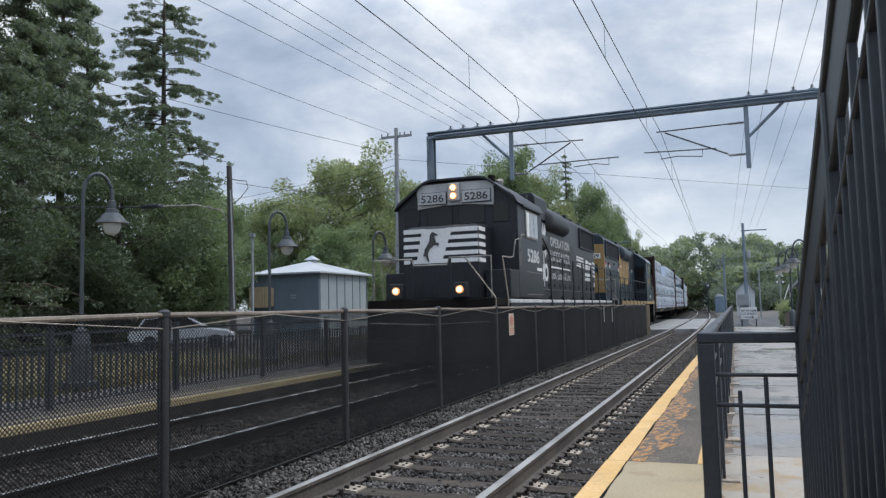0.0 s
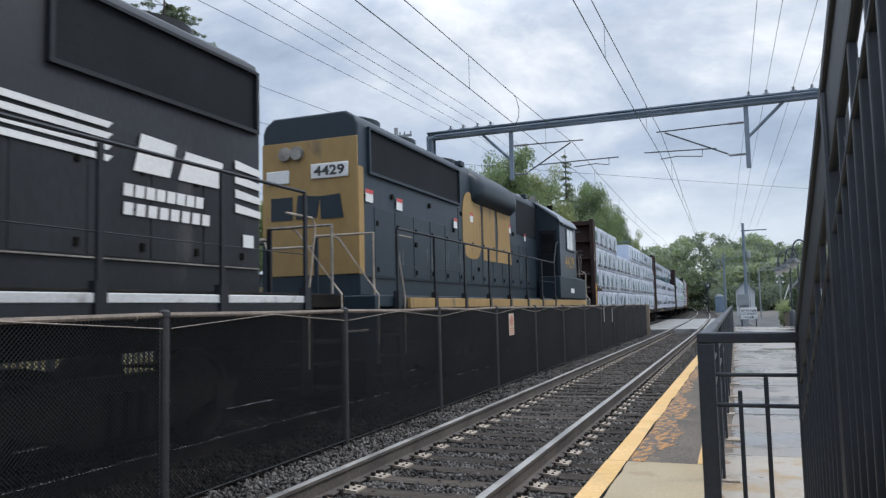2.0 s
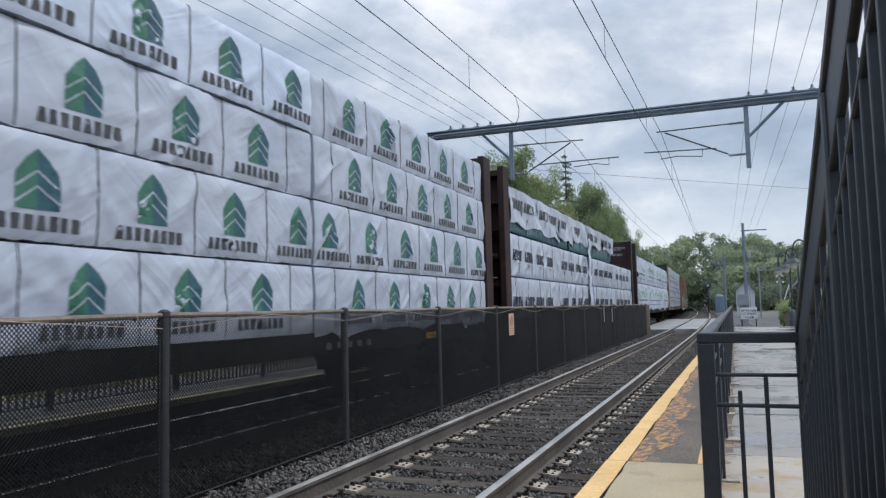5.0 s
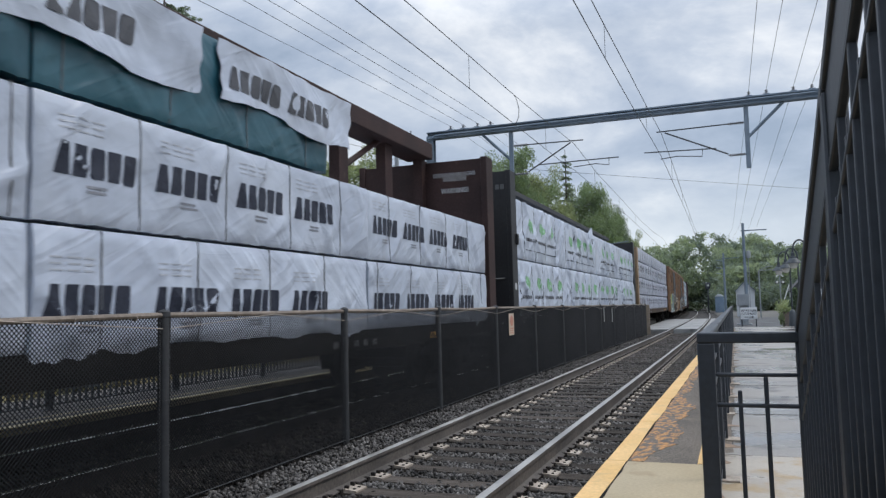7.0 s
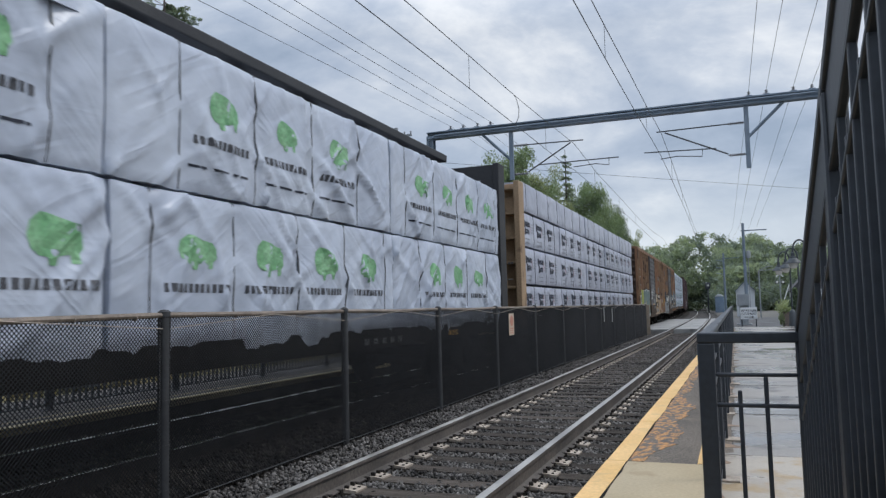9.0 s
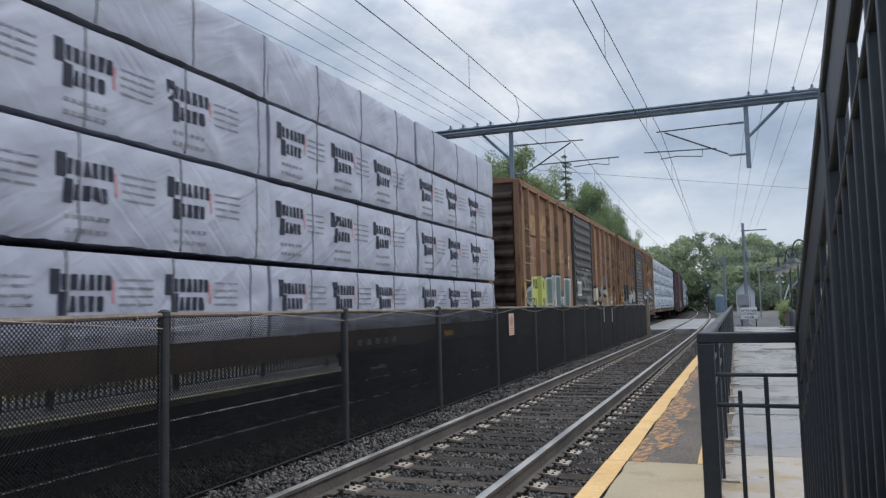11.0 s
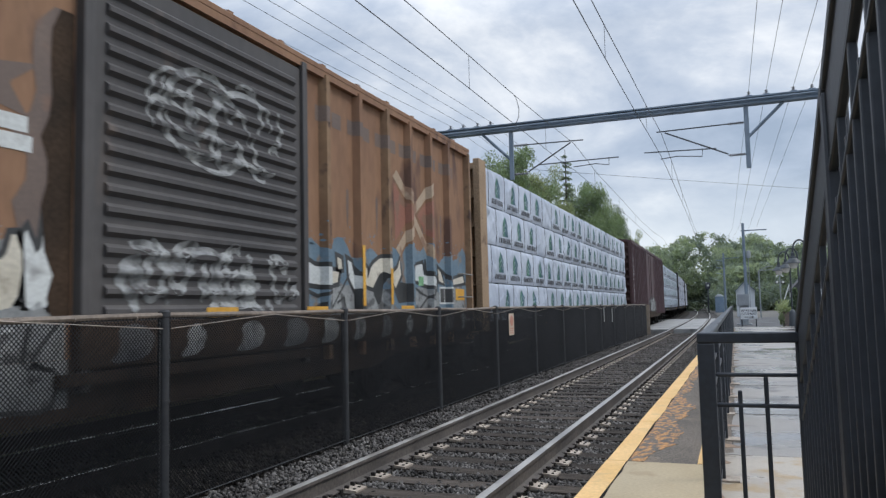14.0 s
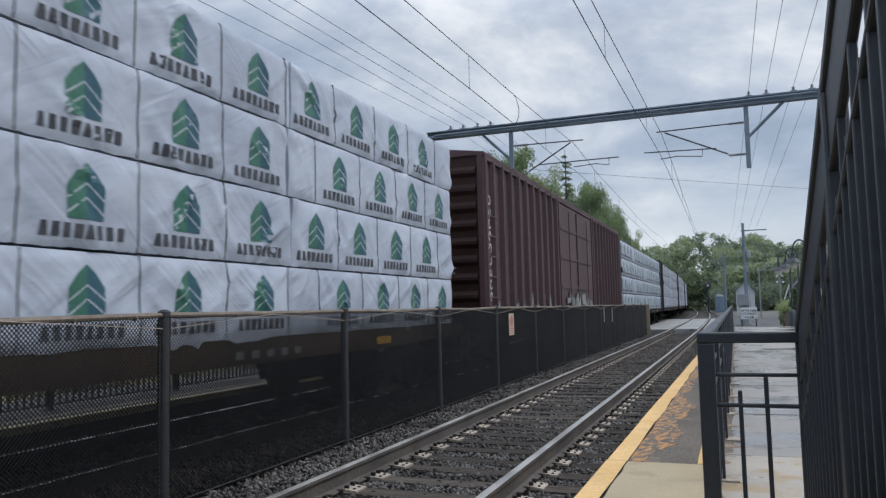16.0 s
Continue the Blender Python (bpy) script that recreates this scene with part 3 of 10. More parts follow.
# ---- mesh helpers ----
class Geo:
    """Collects closed shapes and turns them into one mesh."""

    def __init__(self):
        self.v, self.f = [], []

    def add(self, verts, faces):
        k = len(self.v)
        self.v += [tuple(p) for p in verts]
        self.f += [tuple(i + k for i in q) for q in faces]
        return self

    def box(self, x0, x1, y0, y1, z0, z1):
        return self.add([(x, y, z) for x in (x0, x1) for y in (y0, y1) for z in (z0, z1)],
                        [(0, 1, 3, 2), (4, 6, 7, 5), (0, 4, 5, 1), (2, 3, 7, 6), (0, 2, 6, 4), (1, 5, 7, 3)])

    def prism(self, poly, axis, a, b):
        """A polygon drawn in the two other axes (in xyz order), run along one axis from a to b."""
        def put(p, w):
            q = list(p)
            q.insert("xyz".index(axis), w)
            return q
        n = len(poly)
        return self.add([put(p, a) for p in poly] + [put(p, b) for p in poly],
                        [tuple(range(n - 1, -1, -1)), tuple(range(n, 2 * n))] + [(i, (i + 1) % n, n + (i + 1) % n, n + i) for i in range(n)])

    def tube(self, points, r, n=6, r_end=None):
        pts = [Vector(p) for p in points]
        rings = []
        for i, p in enumerate(pts):
            d = (pts[min(i + 1, len(pts) - 1)] - pts[max(i - 1, 0)]).normalized()
            side = d.cross(Vector((0, 0, 1)) if abs(d.z) < 0.9 else Vector((0, 1, 0))).normalized()
            up = side.cross(d)
            rr = r if r_end is None else r + (r_end - r) * i / (len(pts) - 1)
            rings += [p + side * rr * math.cos(6.28319 * k / n) + up * rr * math.sin(6.28319 * k / n) for k in range(n)]
        faces = [tuple(range(n)), tuple(range(len(rings) - 1, len(rings) - 1 - n, -1))]
        for i in range(len(pts) - 1):
            faces += [(i * n + k, i * n + (k + 1) % n, (i + 1) * n + (k + 1) % n, (i + 1) * n + k) for k in range(n)]
        return self.add(rings, faces)

    def lathe(self, profile, at=(0, 0, 0), n=16, axis="z"):
        def put(r, h, w):
            c, s = r * math.cos(w), r * math.sin(w)
            return {"z": (c, s, h), "x": (h, c, s), "y": (c, h, s)}[axis]
        rings = [Vector(put(r, h, 6.28319 * k / n)) + Vector(at) for r, h in profile for k in range(n)]
        m = len(profile)
        faces = [tuple(range(n)), tuple(range(n * m - 1, n * m - 1 - n, -1))]
        for i in range(m - 1):
            faces += [(i * n + k, i * n + (k + 1) % n, (i + 1) * n + (k + 1) % n, (i + 1) * n + k) for k in range(n)]
        return self.add(rings, faces)

    def plate(self, poly, x, thick=0.006):
        """A thin plate on a side that faces +x: polygon in (y, z)."""
        return self.prism(poly, "x", x - thick * 0.3, x + thick)

    def mesh(self, name, smooth=True):
        me = bpy.data.meshes.new(name)
        me.from_pydata(self.v, [], self.f)
        bm = bmesh.new()
        bm.from_mesh(me)
        bmesh.ops.recalc_face_normals(bm, faces=bm.faces)
        bm.to_mesh(me)
        bm.free()
        if smooth:
            me.polygons.foreach_set("use_smooth", [True] * len(me.polygons))
            me.set_sharp_from_angle(angle=radians(38))
        return me


def part(name, geo, material, parent, label="", bevel=0.0, smooth=True):
    me = geo if isinstance(geo, bpy.types.Mesh) else geo.mesh(name, smooth)
    if not me.materials:
        me.materials.append(M[material])
    ob = new(name, me)
    ob.parent = parent
    if label:
        ob["label"] = label
    if bevel:
        b = ob.modifiers.new("edge", "BEVEL")
        b.width, b.segments, b.limit_method, b.angle_limit = bevel, 2, "ANGLE", radians(40)
        b.harden_normals = False
    return ob


def thing(name, label, category, at=None, group="", kind=""):
    ob = new(name)
    ob.empty_display_size = 0.3
    if at is not None:
        ob.matrix_basis = at if isinstance(at, Matrix) else pose(*at)
    return tagged(ob, label, category, group, kind)


def solid(name, geo, material, label, category, kind="", at=None, group="", bevel=0.0):
    ob = part(name, geo, material, None, label, bevel)
    if at is not None:
        ob.matrix_basis = at if isinstance(at, Matrix) else pose(*at)
    return tagged(ob, label, category, group, kind)


def quick_mesh(name, verts, faces, material, smooth=False):
    """A mesh from numpy arrays; all faces have the same number of corners."""
    me = bpy.data.meshes.new(name)
    n, k = faces.shape
    me.vertices.add(len(verts))
    me.vertices.foreach_set("co", np.asarray(verts, dtype=np.float32).ravel())
    me.loops.add(n * k)
    me.loops.foreach_set("vertex_index", faces.astype(np.int32).ravel())
    me.polygons.add(n)
    me.polygons.foreach_set("loop_start", np.arange(0, n * k, k, dtype=np.int32))
    me.update(calc_edges=True)
    if smooth:
        me.polygons.foreach_set("use_smooth", [True] * n)
    me.materials.append(M[material])
    return me


def lettering(words, size, where, depth=0.0012, bold=0.0, spacing=1.0, width=None):
    """A mesh of raised letters: where maps the text's x, y, z into the thing's space."""
    cu = bpy.data.curves.new("letters", "FONT")
    cu.body, cu.size, cu.extrude, cu.offset, cu.space_character, cu.resolution_u = words, size, depth, bold, spacing, 3
    ob = bpy.data.objects.new("letters", cu)
    me = bpy.data.meshes.new_from_object(ob)
    bpy.data.objects.remove(ob)
    bpy.data.curves.remove(cu)
    if width:
        xs = [v.co.x for v in me.vertices]
        me.transform(Matrix.Diagonal((width / (max(xs) - min(xs)), 1, 1, 1)) @ Matrix.Translation((-min(xs), 0, 0)))
    me.transform(where)
    return me


def on_side(x, y, z):
    """Text on a side that faces +x and reads towards +y."""
    return Matrix(((0, 0, 1, x), (1, 0, 0, y), (0, 1, 0, z), (0, 0, 0, 1)))


def on_front(x, y, z):
    """Text on a front that faces -y and reads towards +x."""
    return Matrix(((1, 0, 0, x), (0, 0, -1, y), (0, 1, 0, z), (0, 0, 0, 1)))


# ---- ground and track ----
def ground_height(x):
    if x < -9.3:
        return 0.0 if x > -60 else 0.0
    if x < -8.0:
        return 0.0 - 0.34 * (x + 9.3) / 1.3
    if x <= -0.9:
        return -0.34
    return -0.05


def make_ground():
    xs = [-2500, -900, -300, -120, -60, -40, -28, -20, -14, -11, -9.3, -8.6, -8.0, -7.2, -5, -4, -2, -0.9, -0.85, 2, 5, 10, 20, 40, 100, 300, 900, 2500]
    ys = [-400, -120, -40, -15, -5, 0, 5, 10, 15, 20, 25, 30, 35, 40, 50, 60, 75, 90, 110, 130, 160, 200, 250, 330, 500, 900, 2500]
    v = [(x + (drift(min(y, 500)) if abs(x) < 130 else 0), y, ground_height(x)) for y in ys for x in xs]
    n = len(xs)
    f = [(j * n + i, j * n + i + 1, (j + 1) * n + i + 1, (j + 1) * n + i) for j in range(len(ys) - 1) for i in range(n - 1)]
    me = quick_mesh("ground", np.array(v), np.array(f), "earth")
    tagged(new("ground", me), "grey-brown bare ground with patches of gravel", "ground", kind="structure")


def run_along(profile, x, y0, y1, step=4.0):
    """A profile in (x, z) run along the bend of the tracks."""
    n = max(2, int((y1 - y0) / step) + 1)
    ys = [y0 + (y1 - y0) * i / (n - 1) for i in range(n)]
    k = len(profile)
    v = [(x + drift(y) + px, y, pz) for y in ys for px, pz in profile]
    f = [tuple(range(k)), tuple(range(k * n - 1, k * n - 1 - k, -1))]
    for i in range(n - 1):
        f += [(i * k + j, i * k + (j + 1) % k, (i + 1) * k + (j + 1) % k, (i + 1) * k + j) for j in range(k)]
    return Geo().add(v, f)


def make_bed():
    prof = [(-8.3, -0.40), (-8.2, -0.21), (-7.9, -0.195), (-4.9, -0.20), (-4.5, -0.25), (-4.0, -0.235), (-1.2, -0.235), (-0.96, -0.22), (-0.95, -0.40)]
    solid("ballast_bed", run_along(prof, 0, -30, 330, 5.0), "bed", "grey crushed-stone bed under the railway tracks", "ballast", "structure")
    # second, darker bed: the shade under the passing train is painted in
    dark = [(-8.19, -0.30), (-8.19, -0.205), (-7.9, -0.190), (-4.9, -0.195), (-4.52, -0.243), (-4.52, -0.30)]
    solid("ballast_bed_dark", run_along(dark, 0, -30, 330, 5.0), "bed_dark", "stone bed under the far track, darkened by painted shade", "ballast", "structure")


RAIL_SIDE = [(-0.075, -0.172), (0.075, -0.172), (0.075, -0.160), (0.012, -0.142), (0.010, -0.045), (0.034, -0.030), (0.034, -0.004), (-0.034, -0.004), (-0.034, -0.030), (-0.010, -0.045), (-0.012, -0.142), (-0.075, -0.160)]
RAIL_TOP = [(-0.034, -0.005), (0.034, -0.005), (0.033, -0.001), (0.020, 0.0015), (-0.020, 0.0015), (-0.033, -0.001)]


def tie_rows(ties_to):
    """Where the ties lie along the line, unevenly spaced."""
    return [-7.3 + 0.513 * k + 0.014 * math.sin(5.3 * k) + 0.008 * math.sin(2.1 * k) for k in range(int((ties_to + 7.3) / 0.513))]


def make_track(name, x, label, ties_to, dark=False):
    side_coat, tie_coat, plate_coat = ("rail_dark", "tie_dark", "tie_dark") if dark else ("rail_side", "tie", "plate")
    track = thing(name, label, "railway track", kind="structure")
    for side in (-0.754, 0.754):
        r = part("rail", run_along(RAIL_SIDE, x + side, -30, 330), side_coat, track, "rusty steel rail with a bright worn head")
        part("rail_head", run_along(RAIL_TOP, x + side, -30, 330), "rail_top" if dark else "rail_worn", r, "polished rail head")
    shapes = []
    for k in range(5):
        w, l = 0.115 + 0.01 * rng.random(), 1.28 + 0.04 * rng.random()
        g = Geo().prism([(-l, -0.36), (l + 0.02 * k, -0.36), (l, -0.197), (l - 0.02, -0.188), (0.3, -0.186 - 0.004 * k), (-0.2, -0.190), (-l + 0.03, -0.187), (-l, -0.2)], "y", -w, w)
        me = g.mesh("tie")
        me.materials.append(M[tie_coat])
        shapes.append(me)
    for k, y in enumerate(tie_rows(ties_to)):
        t = new("tie", shapes[k % 5])
        t.parent = track
        t.matrix_basis = pose(x + drift(y) + rng.normal(0, 0.02), y, rng.normal(0, 0.003), 0, 0, rng.normal(0, 0.6) + math.degrees(heading(y)))
    g, spikes = Geo(), Geo()
    rr = random.Random(3)
    for y in tie_rows(42):
        for side in (-0.754, 0.754):
            xx = x + drift(y) + side
            g.prism([(xx - 0.20, -0.186), (xx + 0.20, -0.186), (xx + 0.20, -0.170), (xx + 0.09, -0.157), (xx - 0.09, -0.157), (xx - 0.20, -0.170)], "y", y - 0.098, y + 0.098)
            for dx in (-1, 1):
                for dy in (-0.06, 0.05):
                    spikes.box(xx + dx * 0.088 - 0.018, xx + dx * 0.088 + 0.018, y + dy - 0.013, y + dy + 0.013, -0.16, -0.134 + 0.012 * rr.random())
                    spikes.box(xx + dx * 0.155 - 0.011, xx + dx * 0.155 + 0.011, y + dy * 0.8 - 0.011, y + dy * 0.8 + 0.011, -0.17, -0.156)
                for dy in (-0.15, 0.15):
                    spikes.box(*sorted((xx + dx * 0.04, xx + dx * 0.092)), y + dy - 0.018, y + dy + 0.018, -0.19, -0.15)
    part("spike", spikes, "rail_dark", track, "dark spikes and rail anchors")["kind"] = "stuff"
    me = g.mesh("tie_plates", False)
    ob = part("tie_plates", me, plate_coat, track, "rusty tie plates with spikes")
    ob["kind"] = "stuff"
    return track


def stones(name, count, x0, x1, y0, y1, z, size, label, material="stone", ties=False):
    """Broken stones: eight-cornered lumps in one mesh."""
    cube = np.array([(x, y, zz) for x in (-1, 1) for y in (-1, 1) for zz in (-1, 1)], float)
    quads = np.array([(0, 1, 3, 2), (4, 6, 7, 5), (0, 4, 5, 1), (2, 3, 7, 6), (0, 2, 6, 4), (1, 5, 7, 3)])
    c = np.empty((count, 3))
    c[:, 1] = y0 + (y1 - y0) * rng.random(count) ** 1.5
    c[:, 0] = x0 + (x1 - x0) * rng.random(count)
    c[:, 2] = z + rng.normal(0, 0.010, count)
    if ties:
        # between the rails' ties the stones fill the cribs and leave the timber bare
        rows = np.array(tie_rows(y1 + 1))
        near = rows[np.clip(np.searchsorted(rows, c[:, 1]), 1, len(rows) - 1)]
        before = rows[np.clip(np.searchsorted(rows, c[:, 1]), 1, len(rows) - 1) - 1]
        w = (c[:, 1] - before) / (near - before)
        crib = (np.abs(c[:, 0] - TRACK_A) < 1.31) & (rng.random(count) > 0.07)
        c[:, 1] = np.where(crib, before + 0.118 + (near - before - 0.236) * w, c[:, 1])
        c[:, 2] += np.where(crib, 0.0, 0.006)
    s = size * (0.55 + 0.7 * rng.random((count, 1, 3)))
    v = cube[None] * (0.35 + 0.65 * rng.random((count, 8, 3))) * s
    q = rng.normal(size=(count, 3, 3))
    u, _, w = np.linalg.svd(q)
    v = np.einsum("nij,nkj->nki", u @ w, v) + c[:, None, :]
    f = (np.arange(count) * 8)[:, None, None] + quads[None]
    me = quick_mesh(name, v.reshape(-1, 3), f.reshape(-1, 4), material)
    tagged(new(name, me), label, "ballast", kind="stuff")


def make_platforms():
    # near platform: yellow edge, slab, worn asphalt strip, wet walkway
    top = 0.10
    near = solid("platform_near", Geo().box(-1.04, 5.2, -12, 42.5, -0.6, top - 0.03), "dark_concrete", "low concrete platform beside the track", "platform", "structure")
    yellow = []
    def edge(y):
        return -1.112 + 0.0085 * y

    y = -4.0
    k = 0
    rr = random.Random(2)
    while y < 42:
        y1 = min(42.4, y + 1.6 + 1.6 * rr.random())
        d = 0.006 * rr.random()
        inner = [0.16 + 0.025 * rr.random() for _ in range(4)]
        ys = [y + 0.004, y + (y1 - y) * 0.35, y + (y1 - y) * 0.7, y1 - 0.004]
        poly = [(edge(q) + d, q) for q in ys] + [(edge(q) + w, q) for q, w in reversed(list(zip(ys, inner)))]
        part("edge_block", Geo().prism(poly, "z", -0.25, top + 0.004), "edge_yellow", near, "yellow-painted platform edge block", bevel=0.008)
        y = y1
        k += 1
    part("slab", Geo().prism([(-0.955, -4), (-0.17, -4), (-0.17, 6.42), (-0.885, 6.42)], "z", top - 0.1, top), "slab", near, "beige concrete slab", bevel=0.006)
    part("asphalt_strip", Geo().prism([(-0.885, 6.43), (-0.17, 6.43), (-0.17, 42.4), (-0.58, 42.4)], "z", top - 0.1, top - 0.006), "worn", near, "dark rough asphalt strip")
    rr = random.Random(12)
    ys = [6.45 + 0.11 * k for k in range(326)]
    poly = [(edge(q) + 0.165, q) for q in ys] + [(edge(q) + 0.36 + 0.05 * rr.random() + 0.09 * math.sin(q * 0.9) + 0.05 * math.sin(q * 2.7) + 0.025 * math.sin(q * 7.1), q) for q in reversed(ys)]
    part("worn_paint", Geo().prism(poly, "z", top - 0.05, top - 0.002), "worn_paint", near, "worn orange paint spilt beside the edge")
    ys = [-4 + 0.25 * k for k in range(186)]
    poly = [(edge(q) + 0.163, q) for q in ys] + [(edge(q) + 0.174 + 0.018 * rr.random() ** 2, q) for q in reversed(ys)]
    part("crack", Geo().prism(poly, "z", top - 0.05, top + 0.0015), "grime", near, "dark open crack behind the edge")
    for y0, y1 in ((6.45, 7.35),):
        part("paint_stripe", Geo().box(-0.345, -0.255, y0, y1, top - 0.005, top - 0.001), "edge_yellow", near, "short yellow painted stripe")
    for y0, y1, m in ((-4, 6.9, "slab_wet"), (6.91, 42.4, "walkway")):
        part("walkway", Geo().box(-0.165, 5.0, y0, y1, top - 0.1, top - 0.002), m, near, "wet grey concrete walkway" if m == "walkway" else "pale concrete slab")
    for y0 in (9.4, 12.6, 16.5, 21.0, 27.0, 34.0):
        part("joint", Geo().box(-0.16, 4.9, y0, y0 + 0.03, top - 0.004, top + 0.001), "asphalt", near, "tarred joint")
    rr = random.Random(31)
    for k in range(30):
        q, w, d = 5.2 + 0.95 * k + 0.5 * rr.random(), 0.06 + 0.24 * rr.random() ** 2, 0.12 + 0.3 * rr.random()
        wash = [(-0.163, q), (-0.16 + w * 0.7, q + 0.1 * d), (-0.16 + w, q + 0.45 * d), (-0.16 + w * 0.5, q + 0.7 * d), (-0.16 + w * 0.3, q + d), (-0.163, q + 1.3 * d)]
        part("rust_wash", Geo().prism(wash, "z", top - 0.05, top + 0.0005), "rust_wash", near, "brown rust wash on the walkway")
    part("worn_gutter", Geo().prism([(-0.164, 6.95 + 0.5 * k) for k in range(70)] + [(-0.11 + 0.05 * rr.random(), 41.5 - 0.5 * k) for k in range(70)], "z", top - 0.05, top - 0.0008), "worn", near, "dark broken edge of the walkway")
    # far platform
    far = solid("platform_far", Geo().box(-10.6, -8.02, -12, 40.5, -0.6, 0.07), "dark_concrete", "low concrete platform on the far side", "platform", "structure")
    part("edge_strip", Geo().box(-8.17, -8.015, -12, 40.5, 0.0, 0.104), "edge_pale", far, "faded yellow platform edge", bevel=0.01)
    part("inner_strip", Geo().box(-8.50, -8.44, -12, 40.5, 0.0, 0.098), "edge_pale", far, "faded yellow stripe")
    part("paving", Geo().box(-10.6, -8.17, -12, 40.5, 0.0, 0.095), "paving", far, "grey platform paving")


def make_crossing():
    road = thing("level_crossing", "pale concrete level crossing over both tracks", "level crossing", kind="structure")
    for x0, x1 in ((-8.2, -7.13), (-6.87, -5.63), (-5.37, -3.45), (-3.17, -1.94), (-1.66, -0.9)):
        for y in np.arange(43.5, 70, 2.6):
            part("panel", Geo().box(x0 + drift(y), x1 + drift(y), y, y + 2.57, -0.3, -0.008), "concrete", road, "", bevel=0.01)
    solid("road", Geo().box(-60, -8.25, 46, 68, -0.3, 0.03).box(-0.9, 60, 43.5, 72, -0.3, 0.02), "asphalt", "grey asphalt road across the railway", "road", "structure")
    solid("car_park", Geo().box(-60, -13.2, 21.5, 33.5, -0.3, 0.012), "asphalt", "asphalt car park beyond the far platform", "car park", "structure")


def make_lawn():
    n = 9000
    x = -13.0 + 2.2 * rng.random(n)
    x = np.where(rng.random(n) < 0.6, x, -20 + 9 * rng.random(n))
    y = 2 + 38 * rng.random(n)
    h = 0.06 + 0.16 * rng.random(n)
    w = rng.random(n) * 6.28
    lean = rng.normal(0, 0.05, (n, 2))
    a = np.stack([x - 0.02 * np.cos(w), y - 0.02 * np.sin(w), np.zeros(n)], 1)
    b = np.stack([x + 0.02 * np.cos(w), y + 0.02 * np.sin(w), np.zeros(n)], 1)
    c = np.stack([x + lean[:, 0], y + lean[:, 1], h], 1)
    v = np.stack([a, b, c], 1).reshape(-1, 3)
    sheet = solid("lawn", Geo().box(-13.2, -10.65, -12, 43, -0.2, 0.03).box(-24, -13.2, -12, 21.5, -0.2, 0.03).box(-24, -13.2, 33.5, 45, -0.2, 0.03), "lawn", "strip of dry yellowish grass beyond the platform fence", "lawn", "structure")
    me = quick_mesh("grass", v + np.array([0, 0, 0.03]), np.arange(3 * n).reshape(n, 3), "lawn")
    tagged(new("grass", me), "tufts of dry yellow-green grass", "grass", kind="stuff")


make_ground()
make_bed()
make_track("track_near", TRACK_A, "railway track with rusty rails on weathered timber ties", 42.8)
make_track("track_far", TRACK_B, "railway track with bright-headed rails in dark ballast", 42.8, True)
stones("ballast_near", 76000, -4.38, -0.98, 2.4, 42.0, -0.214, 0.021, "loose grey ballast stones round the timber ties", ties=True)
stones("ballast_near", 15000, -4.38, -0.98, -6.0, 2.4, -0.214, 0.021, "loose grey ballast stones beside the platform slab", ties=True)
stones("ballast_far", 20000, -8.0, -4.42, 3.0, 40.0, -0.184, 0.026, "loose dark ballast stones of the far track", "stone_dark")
make_platforms()
make_crossing()
make_lawn()


# ---- chain-link fence between the tracks ----
FENCE_X, FENCE_TOP, FENCE_FOOT = -4.41, 1.395, -0.20
FENCE_YS = [-4.2, -1.1, 1.97] + [5.05 + 3.1 * k for k in range(12)] + [41.0]


def link_mesh(length, low, high, pitch=0.035, r=0.0039):
    """Diamond wire netting in the y-z plane, as thin four-sided wires."""
    v, f = [], []
    h = high - low
    for sign in (1, -1):
        k = -h
        while k < length:
            a0, a1 = max(k, 0.0), min(k + h, length)
            if a1 - a0 > 0.01:
                z0, z1 = a0 - k, a1 - k
                if sign < 0:
                    z0, z1 = h - z0, h - z1
                off = 0.0022 * sign
                base = len(v)
                for yy, zz in ((a0, z0), (a1, z1)):
                    v += [(off - r, yy, low + zz), (off, yy, low + zz + r * 1.4), (off + r, yy, low + zz), (off, yy, low + zz - r * 1.4)]
                f += [(base + i, base + (i + 1) % 4, base + 4 + (i + 1) % 4, base + 4 + i) for i in range(4)]
            k += pitch
    return quick_mesh("netting", np.array(v), np.array(f), "link", True)


